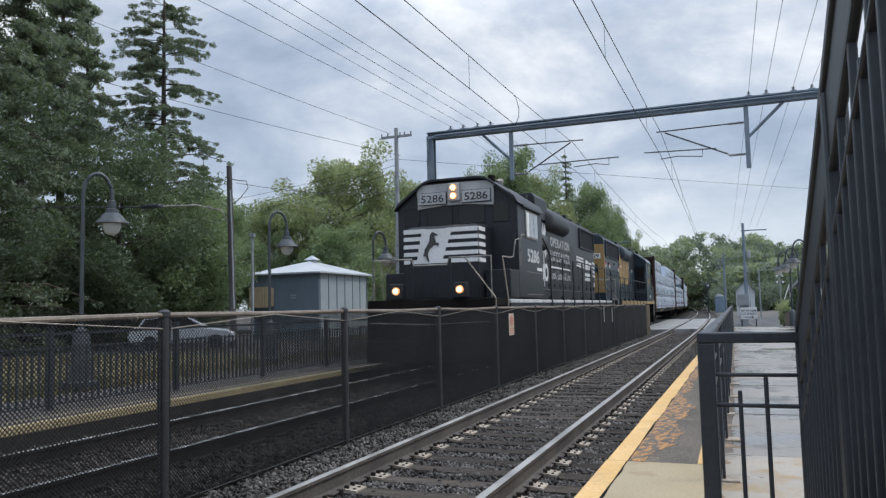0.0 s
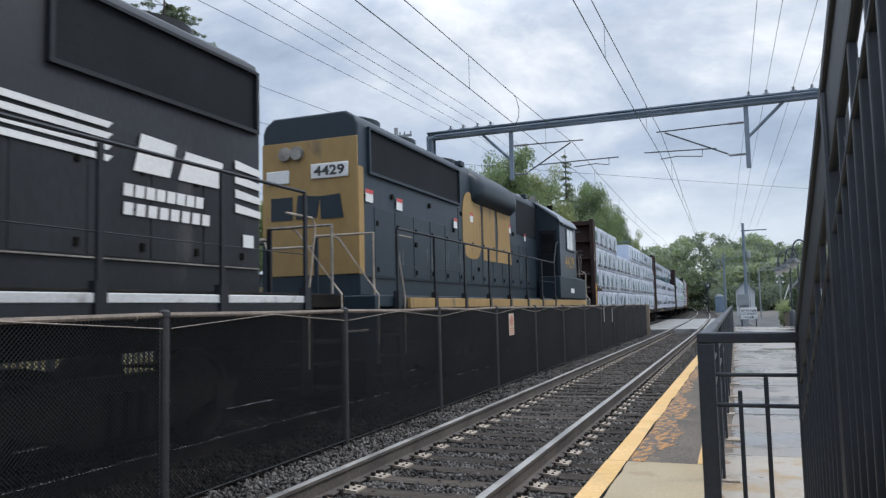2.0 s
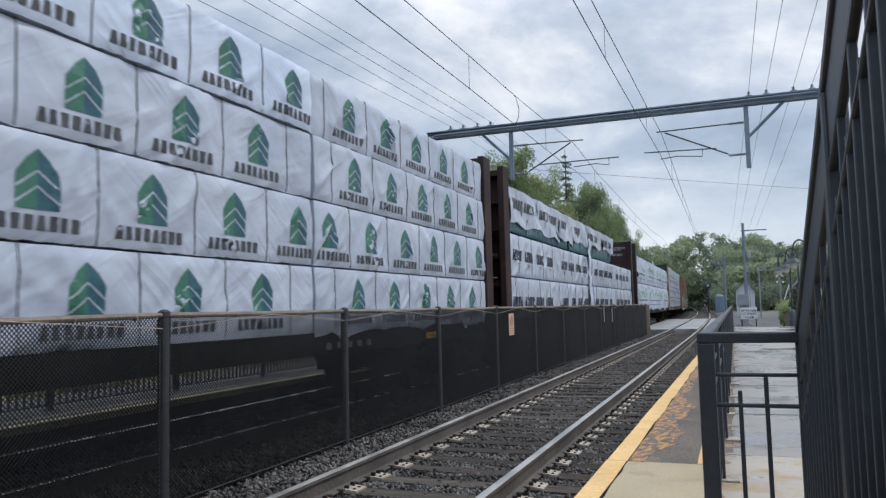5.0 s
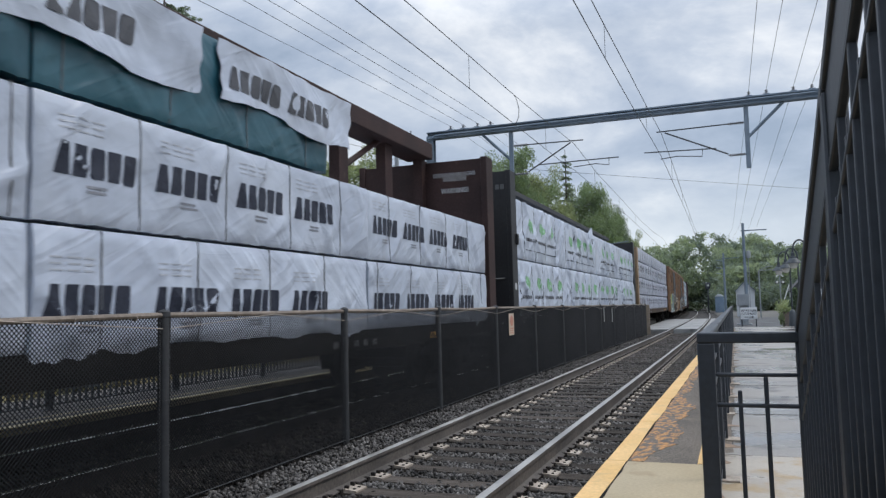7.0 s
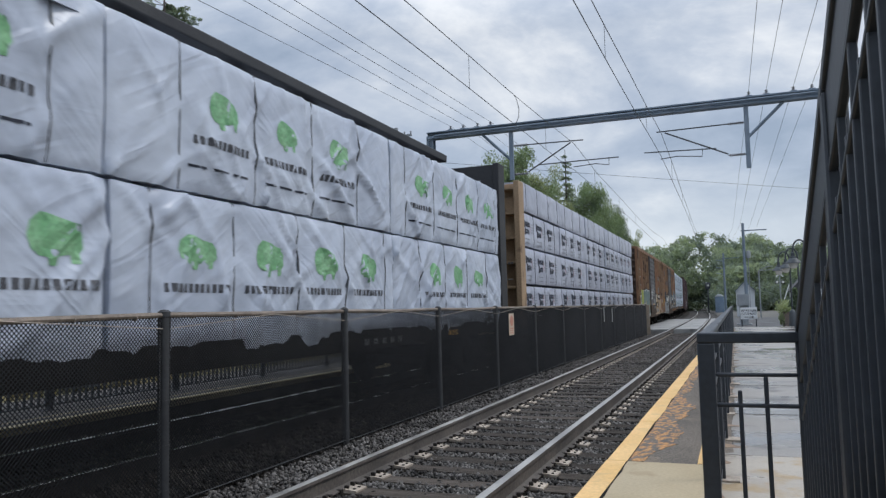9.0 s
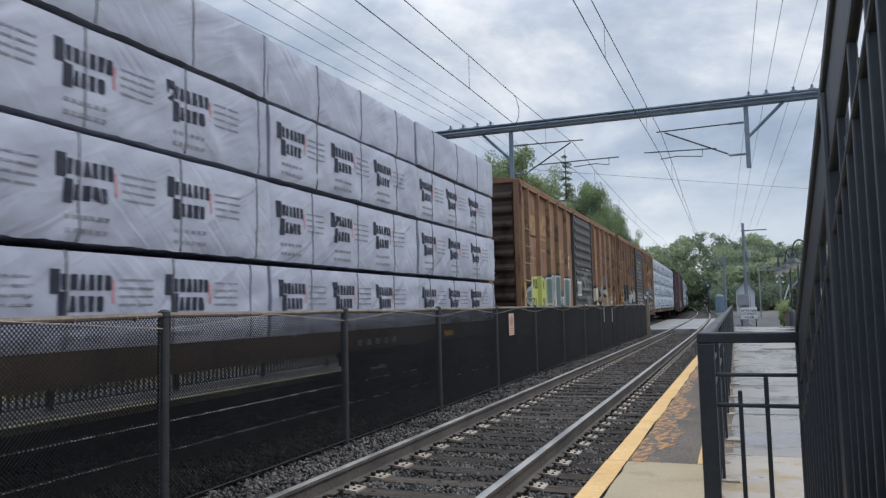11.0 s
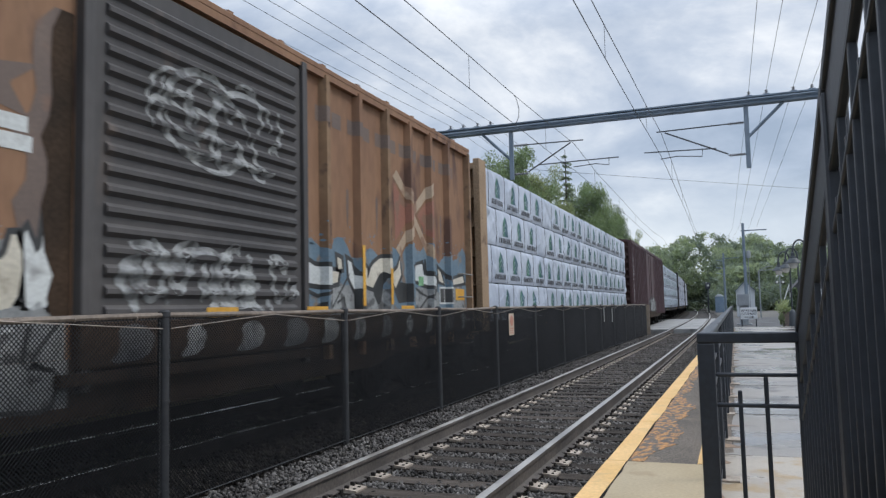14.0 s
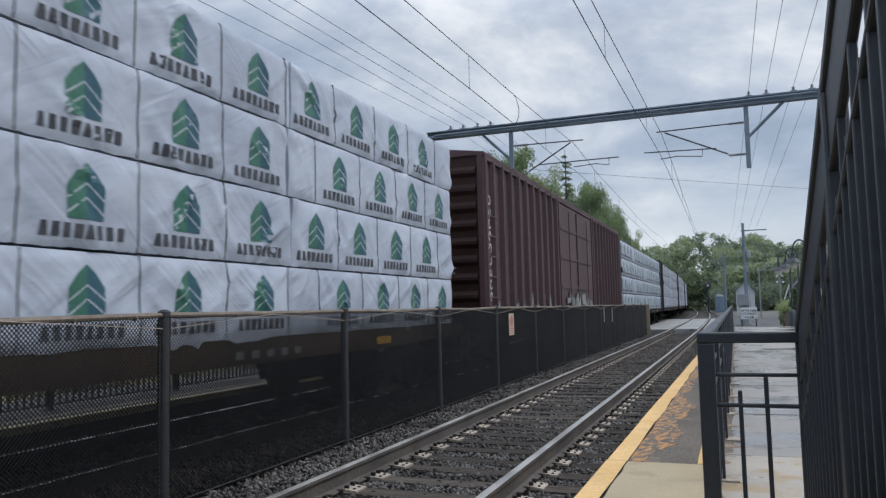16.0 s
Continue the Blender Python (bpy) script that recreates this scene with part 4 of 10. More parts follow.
def make_fence():
    fence = thing("chain_link_fence", "weathered black chain-link fence between the two tracks", "fence", (FENCE_X, 0, 0))
    post = Geo().lathe([(0.042, FENCE_FOOT - 0.3), (0.042, FENCE_TOP - 0.035), (0.05, FENCE_TOP - 0.033), (0.05, FENCE_TOP + 0.006), (0.035, FENCE_TOP + 0.022), (0.008, FENCE_TOP + 0.028)], n=14).mesh("post")
    post.materials.append(M["fence_post"])
    thin = Geo()
    for dy in (-0.055, 0.055):
        thin.box(-0.008, 0.008, dy - 0.012, dy + 0.012, FENCE_FOOT, FENCE_TOP - 0.03)
    for z in np.arange(FENCE_FOOT + 0.15, FENCE_TOP, 0.36):
        thin.lathe([(0.047, z - 0.012), (0.047, z + 0.012)], n=14)
        thin.box(-0.012, 0.012, -0.07, 0.07, z - 0.012, z + 0.012)
    bands = thin.mesh("tension_bar")
    bands.materials.append(M["fence_post"])
    nets = {}
    for i, y in enumerate(FENCE_YS):
        p = part("post", post, "fence_post", fence, "dark round fence post with a domed cap")
        p.location = (0, y, 0)
        b = part("tension_bar", bands, "fence_post", p)
        if i + 1 < len(FENCE_YS):
            y1 = FENCE_YS[i + 1]
            ln = round(y1 - y - 0.1, 3)
            if ln not in nets:
                nets[ln] = link_mesh(ln, FENCE_FOOT + 0.02, FENCE_TOP - 0.02)
            n = part("netting", nets[ln], "link", fence, "diamond wire netting")
            n.location = (0.012, y + 0.05, 0)
            sag = -0.006 - 0.006 * (i % 3)
            part("top_rail", Geo().tube([(0, y + 0.03, FENCE_TOP - 0.02), (0, (y + y1) / 2, FENCE_TOP - 0.02 + sag), (0, y1 - 0.03, FENCE_TOP - 0.02)], 0.024, 8), "fence_pipe", fence, "rust-spotted pipe along the fence top")
            g = Geo()
            for k in range(5):
                yy = y + 0.35 + k * 0.6
                if yy < y1 - 0.1:
                    g.lathe([(0.028, yy - 0.008), (0.028, yy + 0.008)], (0, 0, FENCE_TOP - 0.022 + sag * 0.8), 8, "y")
            part("tie_wires", g, "fence_pipe", fence, "wire ties round the top pipe")["kind"] = "stuff"
            part("brace_wire", Geo().tube([(0.03, y + 0.05, FENCE_TOP - 0.13), (0.03, (y + y1) / 2, FENCE_TOP - 0.035), (0.03, y1 - 0.05, FENCE_TOP - 0.13)], 0.004, 5), "pale_rail", fence, "thin bracing wire")
            part("bottom_wire", Geo().tube([(0.02, y, FENCE_FOOT + 0.04), (0.02, y1, FENCE_FOOT + 0.05)], 0.005, 5), "fence_post", fence)
    notice = thing("fence_notice", "small faded notice with a red disc, tied to the fence", "sign", (FENCE_X + 0.03, 15.35, 0))
    part("board", Geo().box(0, 0.006, -0.19, 0.19, 0.80, 1.25), "notice", notice, bevel=0.004)
    part("disc", Geo().lathe([(0.11, 0.007), (0.11, 0.010)], (0, 0, 1.10), 20, "x"), "notice_red", notice, "faded red disc")
    g = Geo()
    for k in range(3):
        g.box(0.007, 0.010, -0.13, 0.13, 0.84 + 0.045 * k, 0.86 + 0.045 * k)
    part("print_bars", g, "notice_red", notice, "red printed lines")
    end = thing("fence_end_board", "pale weathered board closing the end of the fence", "board", (FENCE_X, 41.1, 0))
    part("panel", Geo().box(-0.02, 0.20, 0, 0.05, -0.25, 1.36), "timber_pale", end, bevel=0.01)
    for y, z in ((27.3, 1.05), (29.2, 1.0)):
        tag = solid("torn_tag", Geo().box(0, 0.02, -0.06, 0.06, z - 0.25, z + 0.25), "concrete", "pale torn strip hanging on the fence", "strip", at=(FENCE_X + 0.03, y, 0))


def make_far_fence():
    x = -9.0
    fence = thing("picket_fence", "black iron picket fence along the far platform", "fence", (x, 0, 0))
    post = Geo().box(-0.035, 0.035, -0.035, 0.035, 0.09, 1.24).box(-0.05, 0.05, -0.05, 0.05, 1.24, 1.26).box(-0.08, 0.08, -0.08, 0.08, 0.09, 0.105).mesh("post")
    post.materials.append(M["iron"])
    picket = Geo().box(-0.013, 0.013, -0.014, 0.014, 0.17, 0.98).mesh("picket")
    picket.materials.append(M["iron"])
    pickets = 0
    for k in range(-2, 13):
        y = 8.03 + 2.57 * k
        p = part("post", post, "iron", fence, "square iron post with a flat cap")
        p.location = (0, y, 0)
        if k < 12:
            for z, h in ((1.17, 0.03), (0.96, 0.018), (0.18, 0.018)):
                part("rail", Geo().box(-0.02, 0.02, y + 0.035, y + 2.535, z - h, z + h * 0.3), "iron", fence)
            n = 22
            for i in range(n):
                q = part("picket", picket, "iron", fence)
                q.location = (0, y + 2.57 * (i + 0.5) / n, 0)


# ---- railing and stair rail on the near platform ----
def make_near_railing():
    x, y0, top = -0.155, 4.2, 1.215
    r = thing("platform_railing", "black iron railing along the platform walkway", "railing", (0, 0, 0))

    def bar(name, x0, x1, ya, yb, z0, z1, label="", bevel=0.008):
        return part(name, Geo().box(x0, x1, ya, yb, z0, z1), "iron", r, label, bevel)

    bar("top_bar", x - 0.042, 0.29, y0 - 0.035, y0 + 0.035, top - 0.055, top, "flat top bar")
    bar("post", x - 0.042, x + 0.042, y0 - 0.035, y0 + 0.035, 0.1, top - 0.055, "square iron post")
    bar("cross_bar", x + 0.042, 0.275, y0 - 0.012, y0 + 0.012, 0.988, 1.008)
    bar("cross_bar", x + 0.042, 0.275, y0 - 0.012, y0 + 0.012, 0.833, 0.855)
    for xx, zt in ((0.0, 0.92), (0.125, 0.99)):
        bar("baluster", xx - 0.011, xx + 0.011, y0 - 0.011, y0 + 0.011, 0.15, zt)
    # the long side runs away along the platform
    ys = [y0 + 1.72 * k for k in range(22)]
    for i, y in enumerate(ys):
        if i:
            bar("post", x - 0.03, x + 0.03, y - 0.03, y + 0.03, 0.1, top - 0.04)
            part("foot_plate", Geo().box(x - 0.07, x + 0.09 + 0.07 * ((i * 7) % 3) / 2, y - 0.09, y + 0.09, 0.098, 0.112), "plate", r, "rusty foot plate", 0.003)
        if i + 1 < len(ys):
            y1 = ys[i + 1]
            bar("hand_rail", x - 0.032, x + 0.032, y + 0.034, y1 + 0.034, top - 0.045, top, bevel=0.01)
            bar("side_rail", x - 0.012, x + 0.012, y + 0.03, y1 - 0.03, 0.988, 1.008, bevel=0)
            bar("side_rail", x - 0.012, x + 0.012, y + 0.03, y1 - 0.03, 0.833, 0.855, bevel=0)
            bar("side_rail", x - 0.012, x + 0.012, y + 0.03, y1 - 0.03, 0.16, 0.18, bevel=0)
            for k in range(1, 14):
                yy = y + 1.72 * k / 14
                bar("baluster", x - 0.009, x + 0.009, yy - 0.009, yy + 0.009, 0.17, 0.84, bevel=0)
    # rail of the stairs, rising towards the viewer and past on the right
    s = thing("stair_railing", "black iron stair railing rising steeply beside the viewer", "railing", (0.292, 0, 0))
    slope, foot, low = 0.466, 4.28, 1.215

    def rise(y):
        return low + slope * (foot - y)

    def sloped(name, ya, yb, z0, z1, half, label=""):
        return part(name, Geo().prism([(ya, rise(ya) + z0), (yb, rise(yb) + z0), (yb, rise(yb) + z1), (ya, rise(ya) + z1)], "x", -half, half), "iron", s, label, 0.006)

    posts = [4.22, 2.53, 0.84, -0.85]
    for a, b in zip(posts[1:], posts):
        sloped("top_rail", a - 0.03, b - 0.03, -0.05, 0.0, 0.02, "flat top rail")
        # plate added to fill the evenly dark gap under the rail
        sloped("top_plate", a - 0.03, b - 0.03, -0.255, -0.05, 0.008, "plate added to fill the dark gap below the top rail")
        sloped("sub_rail", a + 0.03, b - 0.03, -0.30, -0.275, 0.013)
        sloped("sub_rail", a + 0.03, b - 0.03, -0.485, -0.46, 0.013)
        n = 13
        for k in range(1, n):
            y = a + (b - a) * k / n
            part("baluster", Geo().box(-0.011, 0.011, y - 0.011, y + 0.011, 0.12, rise(y) - (0.28 if k % 2 else 0.43)), "iron", s, "", 0.003)
    for y in posts:
        part("post", Geo().box(-0.02, 0.052, y - 0.036, y + 0.036, 0.1, rise(y) - 0.04), "iron", s, "square iron post", 0.008)
    # the stairs behind it
    st = thing("stairs", "dark steel stairs rising behind the iron railing", "stairs", (0, 0, 0))
    k = 0
    y = 4.0
    while y > -2.0:
        part("step", Geo().box(0.345, 1.9, y - 0.36, y, 0.1, 0.1 + 0.168 * (k + 1)), "grime", st, bevel=0.01)
        y -= 0.36
        k += 1
    far = copy_thing(s, pose(1.98, 0, 0))
    far["label"] = "black iron stair railing on the far side of the stairs"


# ---- overhead line ----
GANTRY_Y = 32.8


def wire_run(name, points, label, r=0.012, sag=0.0, droppers=None):
    pts = []
    for a, b in zip(points, points[1:]):
        for k in range(8):
            w = k / 8
            pts.append((a[0] + (b[0] - a[0]) * w, a[1] + (b[1] - a[1]) * w, a[2] + (b[2] - a[2]) * w - sag * 4 * w * (1 - w)))
    pts.append(points[-1])
    return solid(name, Geo().tube(pts, r, 5), "wire", label, "wire")


def insulator(at, along="z", n=4, size=0.07, pitch=0.06):
    prof = []
    for k in range(n):
        h = k * pitch
        prof += [(0.025, h), (size, h + 0.012), (size * 0.8, h + 0.03), (0.025, h + 0.04)]
    prof.append((0.02, n * pitch))
    return Geo().lathe(prof, at, 10, along)


def make_gantry():
    g = thing("catenary_gantry", "blue-grey steel gantry carrying the overhead wires across both tracks", "gantry", (0, GANTRY_Y, 0))
    for z in (9.34, 9.62):
        part("beam_flange", Geo().box(-13.15, 3.9, -0.2, 0.2, z, z + 0.06), "catenary", g, "riveted steel flange", 0.006)
    part("beam_web", Geo().box(-13.15, 3.9, -0.07, 0.07, 9.40, 9.62), "catenary", g, "riveted steel web")
    part("conduit", Geo().tube([(-13.1, -0.27, 8.2), (-13.05, -0.27, 9.2), (-12.7, -0.27, 9.46), (3.6, -0.27, 9.52)], 0.045, 8), "catenary", g, "conduit along the beam")
    for x in (-13.0, 3.75):
        part("column", Geo().box(x - 0.17, x + 0.17, -0.17, -0.12, -0.2, 9.5).box(x - 0.17, x + 0.17, 0.12, 0.17, -0.2, 9.5).box(x - 0.05, x + 0.05, -0.12, 0.12, -0.2, 9.5).box(x - 0.4, x + 0.4, -0.4, 0.4, -0.3, 0.05), "catenary", g, "steel column")
    for x, to in ((-9.1, -10.45), (0.8, 2.2)):
        part("hanger", Geo().box(x - 0.09, x + 0.09, -0.07, 0.07, 6.78 if x > 0 else 7.12, 9.36), "catenary", g, "steel drop post")
        part("brace", Geo().tube([(x, 0, 8.0), (to, 0, 9.33)], 0.07, 6), "catenary", g, "diagonal brace")
    # arms that hold the wires over each track
    for x, far, way in ((-9.1, -6.35, 1), (0.8, -2.58, -1)):
        c = TRACK_B if way > 0 else TRACK_A
        tip = -5.85 if way > 0 else -2.75
        part("top_arm", Geo().tube([(x + way * 0.75, 0, 8.66), (tip, 0, 8.62)], 0.028, 6), "wire", g, "upper bracket tube")
        part("bracket_tube", Geo().tube([(x + way * 0.75, 0, 7.42), (c - way * 0.15, 0, 8.56)], 0.032, 6), "wire", g, "sloping bracket tube")
        part("lower_arm", Geo().tube([(x + way * 1.2, 0, 7.70), (c + way * 1.9 if way > 0 else -3.28, 0, 7.72 if way > 0 else 7.79)], 0.026, 6), "wire", g, "lower steady tube")
        q = -4.77 if way > 0 else -0.95
        part("steady_arm", Geo().tube([(q, 0, 7.75), (q, 0, 7.42), (c + (0.9 if way > 0 else 0.6), 0, 7.52), (c - 0.06, 0, 7.46)], 0.02, 6), "wire", g, "thin steady arm")
        for z in (8.66, 7.36):
            h0, h1 = sorted((x + way * 0.1, x + way * 0.75))
            prof = [(0.03, h0)]
            k = h0 + 0.06
            while k < h1 - 0.05:
                prof += [(0.03, k), (0.075, k + 0.02), (0.03, k + 0.05)]
                k += 0.075
            prof.append((0.03, h1))
            part("insulator", Geo().lathe(prof, (0, 0, z), 10, "x"), "insulator", g, "ribbed porcelain insulator")
    for x in (-12.0, -11.38, -10.69, -10.06, 0.94, 1.6, 2.6, 3.27):
        part("insulator", insulator((x, 0, 9.68), n=4), "insulator", g, "small porcelain insulator")
        part("bracket", Geo().box(x - 0.12, x + 0.12, -0.1, 0.1, 9.66, 9.74), "catenary", g)
    # contact and carrying wires with their droppers
    def height(points, y):
        for (y0, z0), (y1, z1) in zip(points, points[1:]):
            if y <= y1:
                return z0 + (z1 - z0) * (y - y0) / (y1 - y0)
        return points[-1][1]

    for c, which in ((TRACK_A, "near"), (TRACK_B, "far")):
        line = thing("overhead_line", "thin dark overhead contact line above the %s track" % which, "overhead line", (0, 0, 0))
        if c == TRACK_A:
            low = [(-14, 6.9), (0, 7.0), (14.0, 7.12), (18.1, 7.16), (23.5, 7.26), (29.2, 7.44), (GANTRY_Y, 7.5), (40, 7.36), (85, 7.2), (150, 7.4)]
            high = [(-14, 8.3), (0, 7.95), (8, 7.88), (16.0, 7.93), (18.0, 7.99), (21.7, 8.14), (27.7, 8.34), (GANTRY_Y, 8.59), (38.7, 8.40), (48, 7.95), (60, 7.75), (72, 7.95), (85, 8.5), (150, 8.6)]
            hung, loop = (-1.0, 8.2, 17.7, 26.8, 38.5, 47.5, 57.0), None
        else:
            low = [(-14, 6.95), (0, 7.02), (12.1, 7.09), (18.6, 7.16), (30.7, 7.2), (GANTRY_Y, 7.3), (40, 7.25), (85, 7.2), (150, 7.4)]
            high = [(-14, 8.1), (0, 7.9), (8, 7.9), (14.4, 7.96), (18.9, 8.06), (23.3, 8.14), (26.9, 8.26), (GANTRY_Y, 8.49), (39.2, 8.12), (47.6, 8.0), (60, 7.8), (72, 8.0), (85, 8.5), (150, 8.6)]
            hung, loop = (0.3, 9.4, 18.6, 27.3, 38.0, 47.0, 56.0), 23.0
        for name, pts in (("contact_wire", low), ("carrying_wire", high)):
            ys = sorted({*np.arange(-14, 150, 3.0), *(y for y, _ in pts)})
            part(name, Geo().tube([(c + drift(y), y, height(pts, y)) for y in ys], 0.011, 5), "wire", line, "taut overhead wire")
        for y in hung:
            part("dropper", Geo().tube([(c + drift(y), y, height(low, y)), (c + drift(y), y, height(high, y))], 0.006, 4), "wire", line)
        if loop:
            part("jumper", Geo().tube([(c, loop, height(high, loop)), (c + 0.09, loop + 0.02, 7.95), (c + 0.15, loop + 0.02, 7.65), (c + 0.14, loop, 7.4), (c + 0.06, loop, 7.23), (c, loop, height(low, loop))], 0.011, 6), "wire", line, "looped jumper cable")
    for x, z, at in ((-12.0, 9.13, 14.86), (-11.38, 9.40, 15.85), (-10.69, 9.32, 15.96), (-10.06, 9.29, 16.15), (0.94, 9.26, 21.03), (1.6, 9.41, 21.74), (2.6, 9.80, 23.21), (3.27, 9.84, 29.56)):
        lead = 9.9 - (9.9 - z) / (GANTRY_Y - at) * (GANTRY_Y + 12)
        wire_run("feeder_wire", [(x, -12, lead), (x, GANTRY_Y, 9.9), (x + drift(85), 85, 9.3), (x + drift(150), 150, 9.6)], "thin feeder wire on the gantry", 0.008, 0.0)


# ---- poles, lamps, shed, car ----
def make_poles():
    p = thing("utility_pole", "dark timber pole with a pale conduit, beside the car park", "utility pole", (-19.65, 26.5, 0))
    part("shaft", Geo().tube([(0.12, 0, -0.3), (0.0, 0, 4), (-0.1, 0, 7.65)], 0.15, 10, 0.11), "pole_wood", p)
    part("conduit", Geo().tube([(0.22, -0.12, 1.6), (0.15, -0.12, 4), (0.05, -0.12, 6.6)], 0.035, 6), "pole_pale", p, "pale plastic conduit")
    part("loose_cable", Geo().tube([(0.0, -0.15, 7.1), (0.5, -0.2, 6.95), (0.9, -0.2, 6.9), (1.0, -0.2, 6.6), (0.6, -0.2, 6.2), (0.2, -0.1, 6.0)], 0.02, 5), "wire", p, "dangling cable loops")
    part("lamp_arm", Geo().tube([(0, 0, 5.0), (-0.3, -0.3, 5.75), (-1.1, -0.9, 5.95), (-2.2, -1.8, 5.85)], 0.035, 6), "rail_grey", p, "curved lamp arm")
    part("lamp_head", Geo().box(-2.9, -2.0, -2.1, -1.8, 5.78, 5.93), "lamp_green", p, "flat street lamp head", 0.04)
    part("cable", Geo().tube([(-2.9, -2.0, 5.85), (-5.5, -4.2, 5.78), (-9.5, -7.5, 5.7)], 0.03, 5), "wire", p, "thick cable running to the trees")
    q = thing("power_pole", "grey pole with a crossarm and insulators", "utility pole", (-18.5, 41.0, 0))
    part("shaft", Geo().tube([(0, 0, -0.3), (0, 0, 12.3)], 0.17, 10, 0.12), "pole_pale", q)
    part("crossarm", Geo().box(-1.0, 1.0, -0.06, 0.06, 11.72, 11.86), "pole_pale", q, bevel=0.01)
    for x in (-0.95, -0.55, 0.25, 0.55, 0.95):
        part("insulator", insulator((x, 0, 11.86), n=3, size=0.06), "insulator", q)
    for a, b in (((-18.9, 41, 12.0), (-33, 8, 17.5)), ((-18.2, 41, 10.6), (-31, 12, 13.0)), ((-18.4, 41, 10.5), (-38, 48, 10.0)), ((-18.4, 41, 10.1), (-38, 48, 9.4)), ((-18.4, 41, 9.7), (-38, 48, 8.8)), ((-18.4, 41, 10.4), (40, 90, 9.0)), ((-19.4, 26.5, 6.9), (-18.5, 41, 8.5))):
        wire_run("service_wire", [a, b], "thin service wire between poles", 0.012, 0.3)
    s = thing("thin_pole", "thin grey galvanised pole beside the shed", "pole", (-20.7, 29.5, 0))
    part("shaft", Geo().tube([(0, 0, -0.2), (0, 0, 4.95)], 0.07, 8, 0.06), "pole_pale", s)
    part("cap", Geo().box(-0.12, 0.12, -0.08, 0.08, 4.9, 5.1), "pole_pale", s, bevel=0.02)
    for name, x, y, h, label in (("signal_pole", 1.0, 75.0, 8.65, "blue-grey pole with a crossarm and a transformer"), ("signal_pole", -1.2, 110.0, 8.1, "grey pole with short arms beside the track")):
        t = thing(name, label, "utility pole", (x, y, 0))
        part("shaft", Geo().tube([(0, 0, -0.3), (0, 0, h)], 0.17, 10, 0.12), "catenary", t)
        part("arm", Geo().box(-0.2, 2.0, -0.05, 0.05, h - 0.75, h - 0.65), "catenary", t)
        if y < 100:
            part("transformer", Geo().lathe([(0.05, 5.4), (0.19, 5.43), (0.19, 6.05), (0.06, 6.1)], (0.36, 0, 0), 12), "pole_pale", t, "grey transformer can")
            part("riser", Geo().tube([(0.28, -0.1, 0), (0.33, -0.1, 5.45)], 0.035, 6), "pole_pale", t, "pale riser pipe")
        else:
            for z in (7.0, 6.0, 5.2):
                part("bracket", Geo().tube([(0, 0, z), (-1.0, 0, z + 0.2)], 0.05, 5), "catenary", t)
    t = thing("track_mast", "slim steel mast with a bracket beyond the crossing", "mast", (-16.5, 88.0, 0))
    part("shaft", Geo().tube([(0, 0, -0.2), (0, 0, 8.6)], 0.16, 8), "catenary", t)
    part("arm", Geo().tube([(0, 0, 8.1), (5.5, 0, 8.6)], 0.06, 6), "catenary", t)
    t = thing("street_lamp", "tall grey street lamp with two curved arms", "street lamp", (2.0, 70.0, 0))
    part("shaft", Geo().tube([(0, 0, -0.2), (0, 0, 4.0)], 0.055, 8), "pole_pale", t)
    for dx, dz in ((1.4, 0.35), (1.9, 0.1)):
        part("arm", Geo().tube([(0, 0, 4.0), (dx * 0.4, 0, 3.95 + dz), (dx * 0.8, 0, 4.05 + dz)], 0.03, 6), "pole_pale", t)


def platform_lamp(x, y, turn, group, label, base=0.1):
    """A shepherd's-crook lamp; its arm reaches along local +x."""
    t = thing("platform_lamp", label, "street lamp", pose(x, y, base, 0, 0, turn), group)
    part("base", Geo().lathe([(0.34, 0), (0.34, 0.09), (0.22, 0.13), (0.19, 0.3), (0.155, 0.95), (0.10, 1.06), (0.05, 1.1)], n=14), "lamp_green", t, "fluted base", 0.0)
    crook = [(0, 0, 0.9), (0, 0, 3.6)] + [(0.26 - 0.26 * math.cos(a), 0, 3.6 + 0.42 * math.sin(a)) for a in np.linspace(0.3, math.pi, 9)] + [(0.52, 0, 3.5)]
    part("pole", Geo().tube(crook, 0.038, 10), "lamp_green", t, "curved pole")
    part("shade", Geo().lathe([(0.04, 3.52), (0.07, 3.5), (0.08, 3.36), (0.12, 3.34), (0.13, 3.27), (0.19, 3.23), (0.22, 3.16), (0.30, 3.10), (0.31, 3.07), (0.28, 3.07)], (0.52, 0, 0), 20), "lamp_green", t, "ribbed bell shade")
    part("lens", Geo().lathe([(0.17, 3.10), (0.17, 3.0), (0.13, 2.90), (0.05, 2.85)], (0.52, 0, 0), 16), "lamp_glass", t, "frosted lens")
    return t


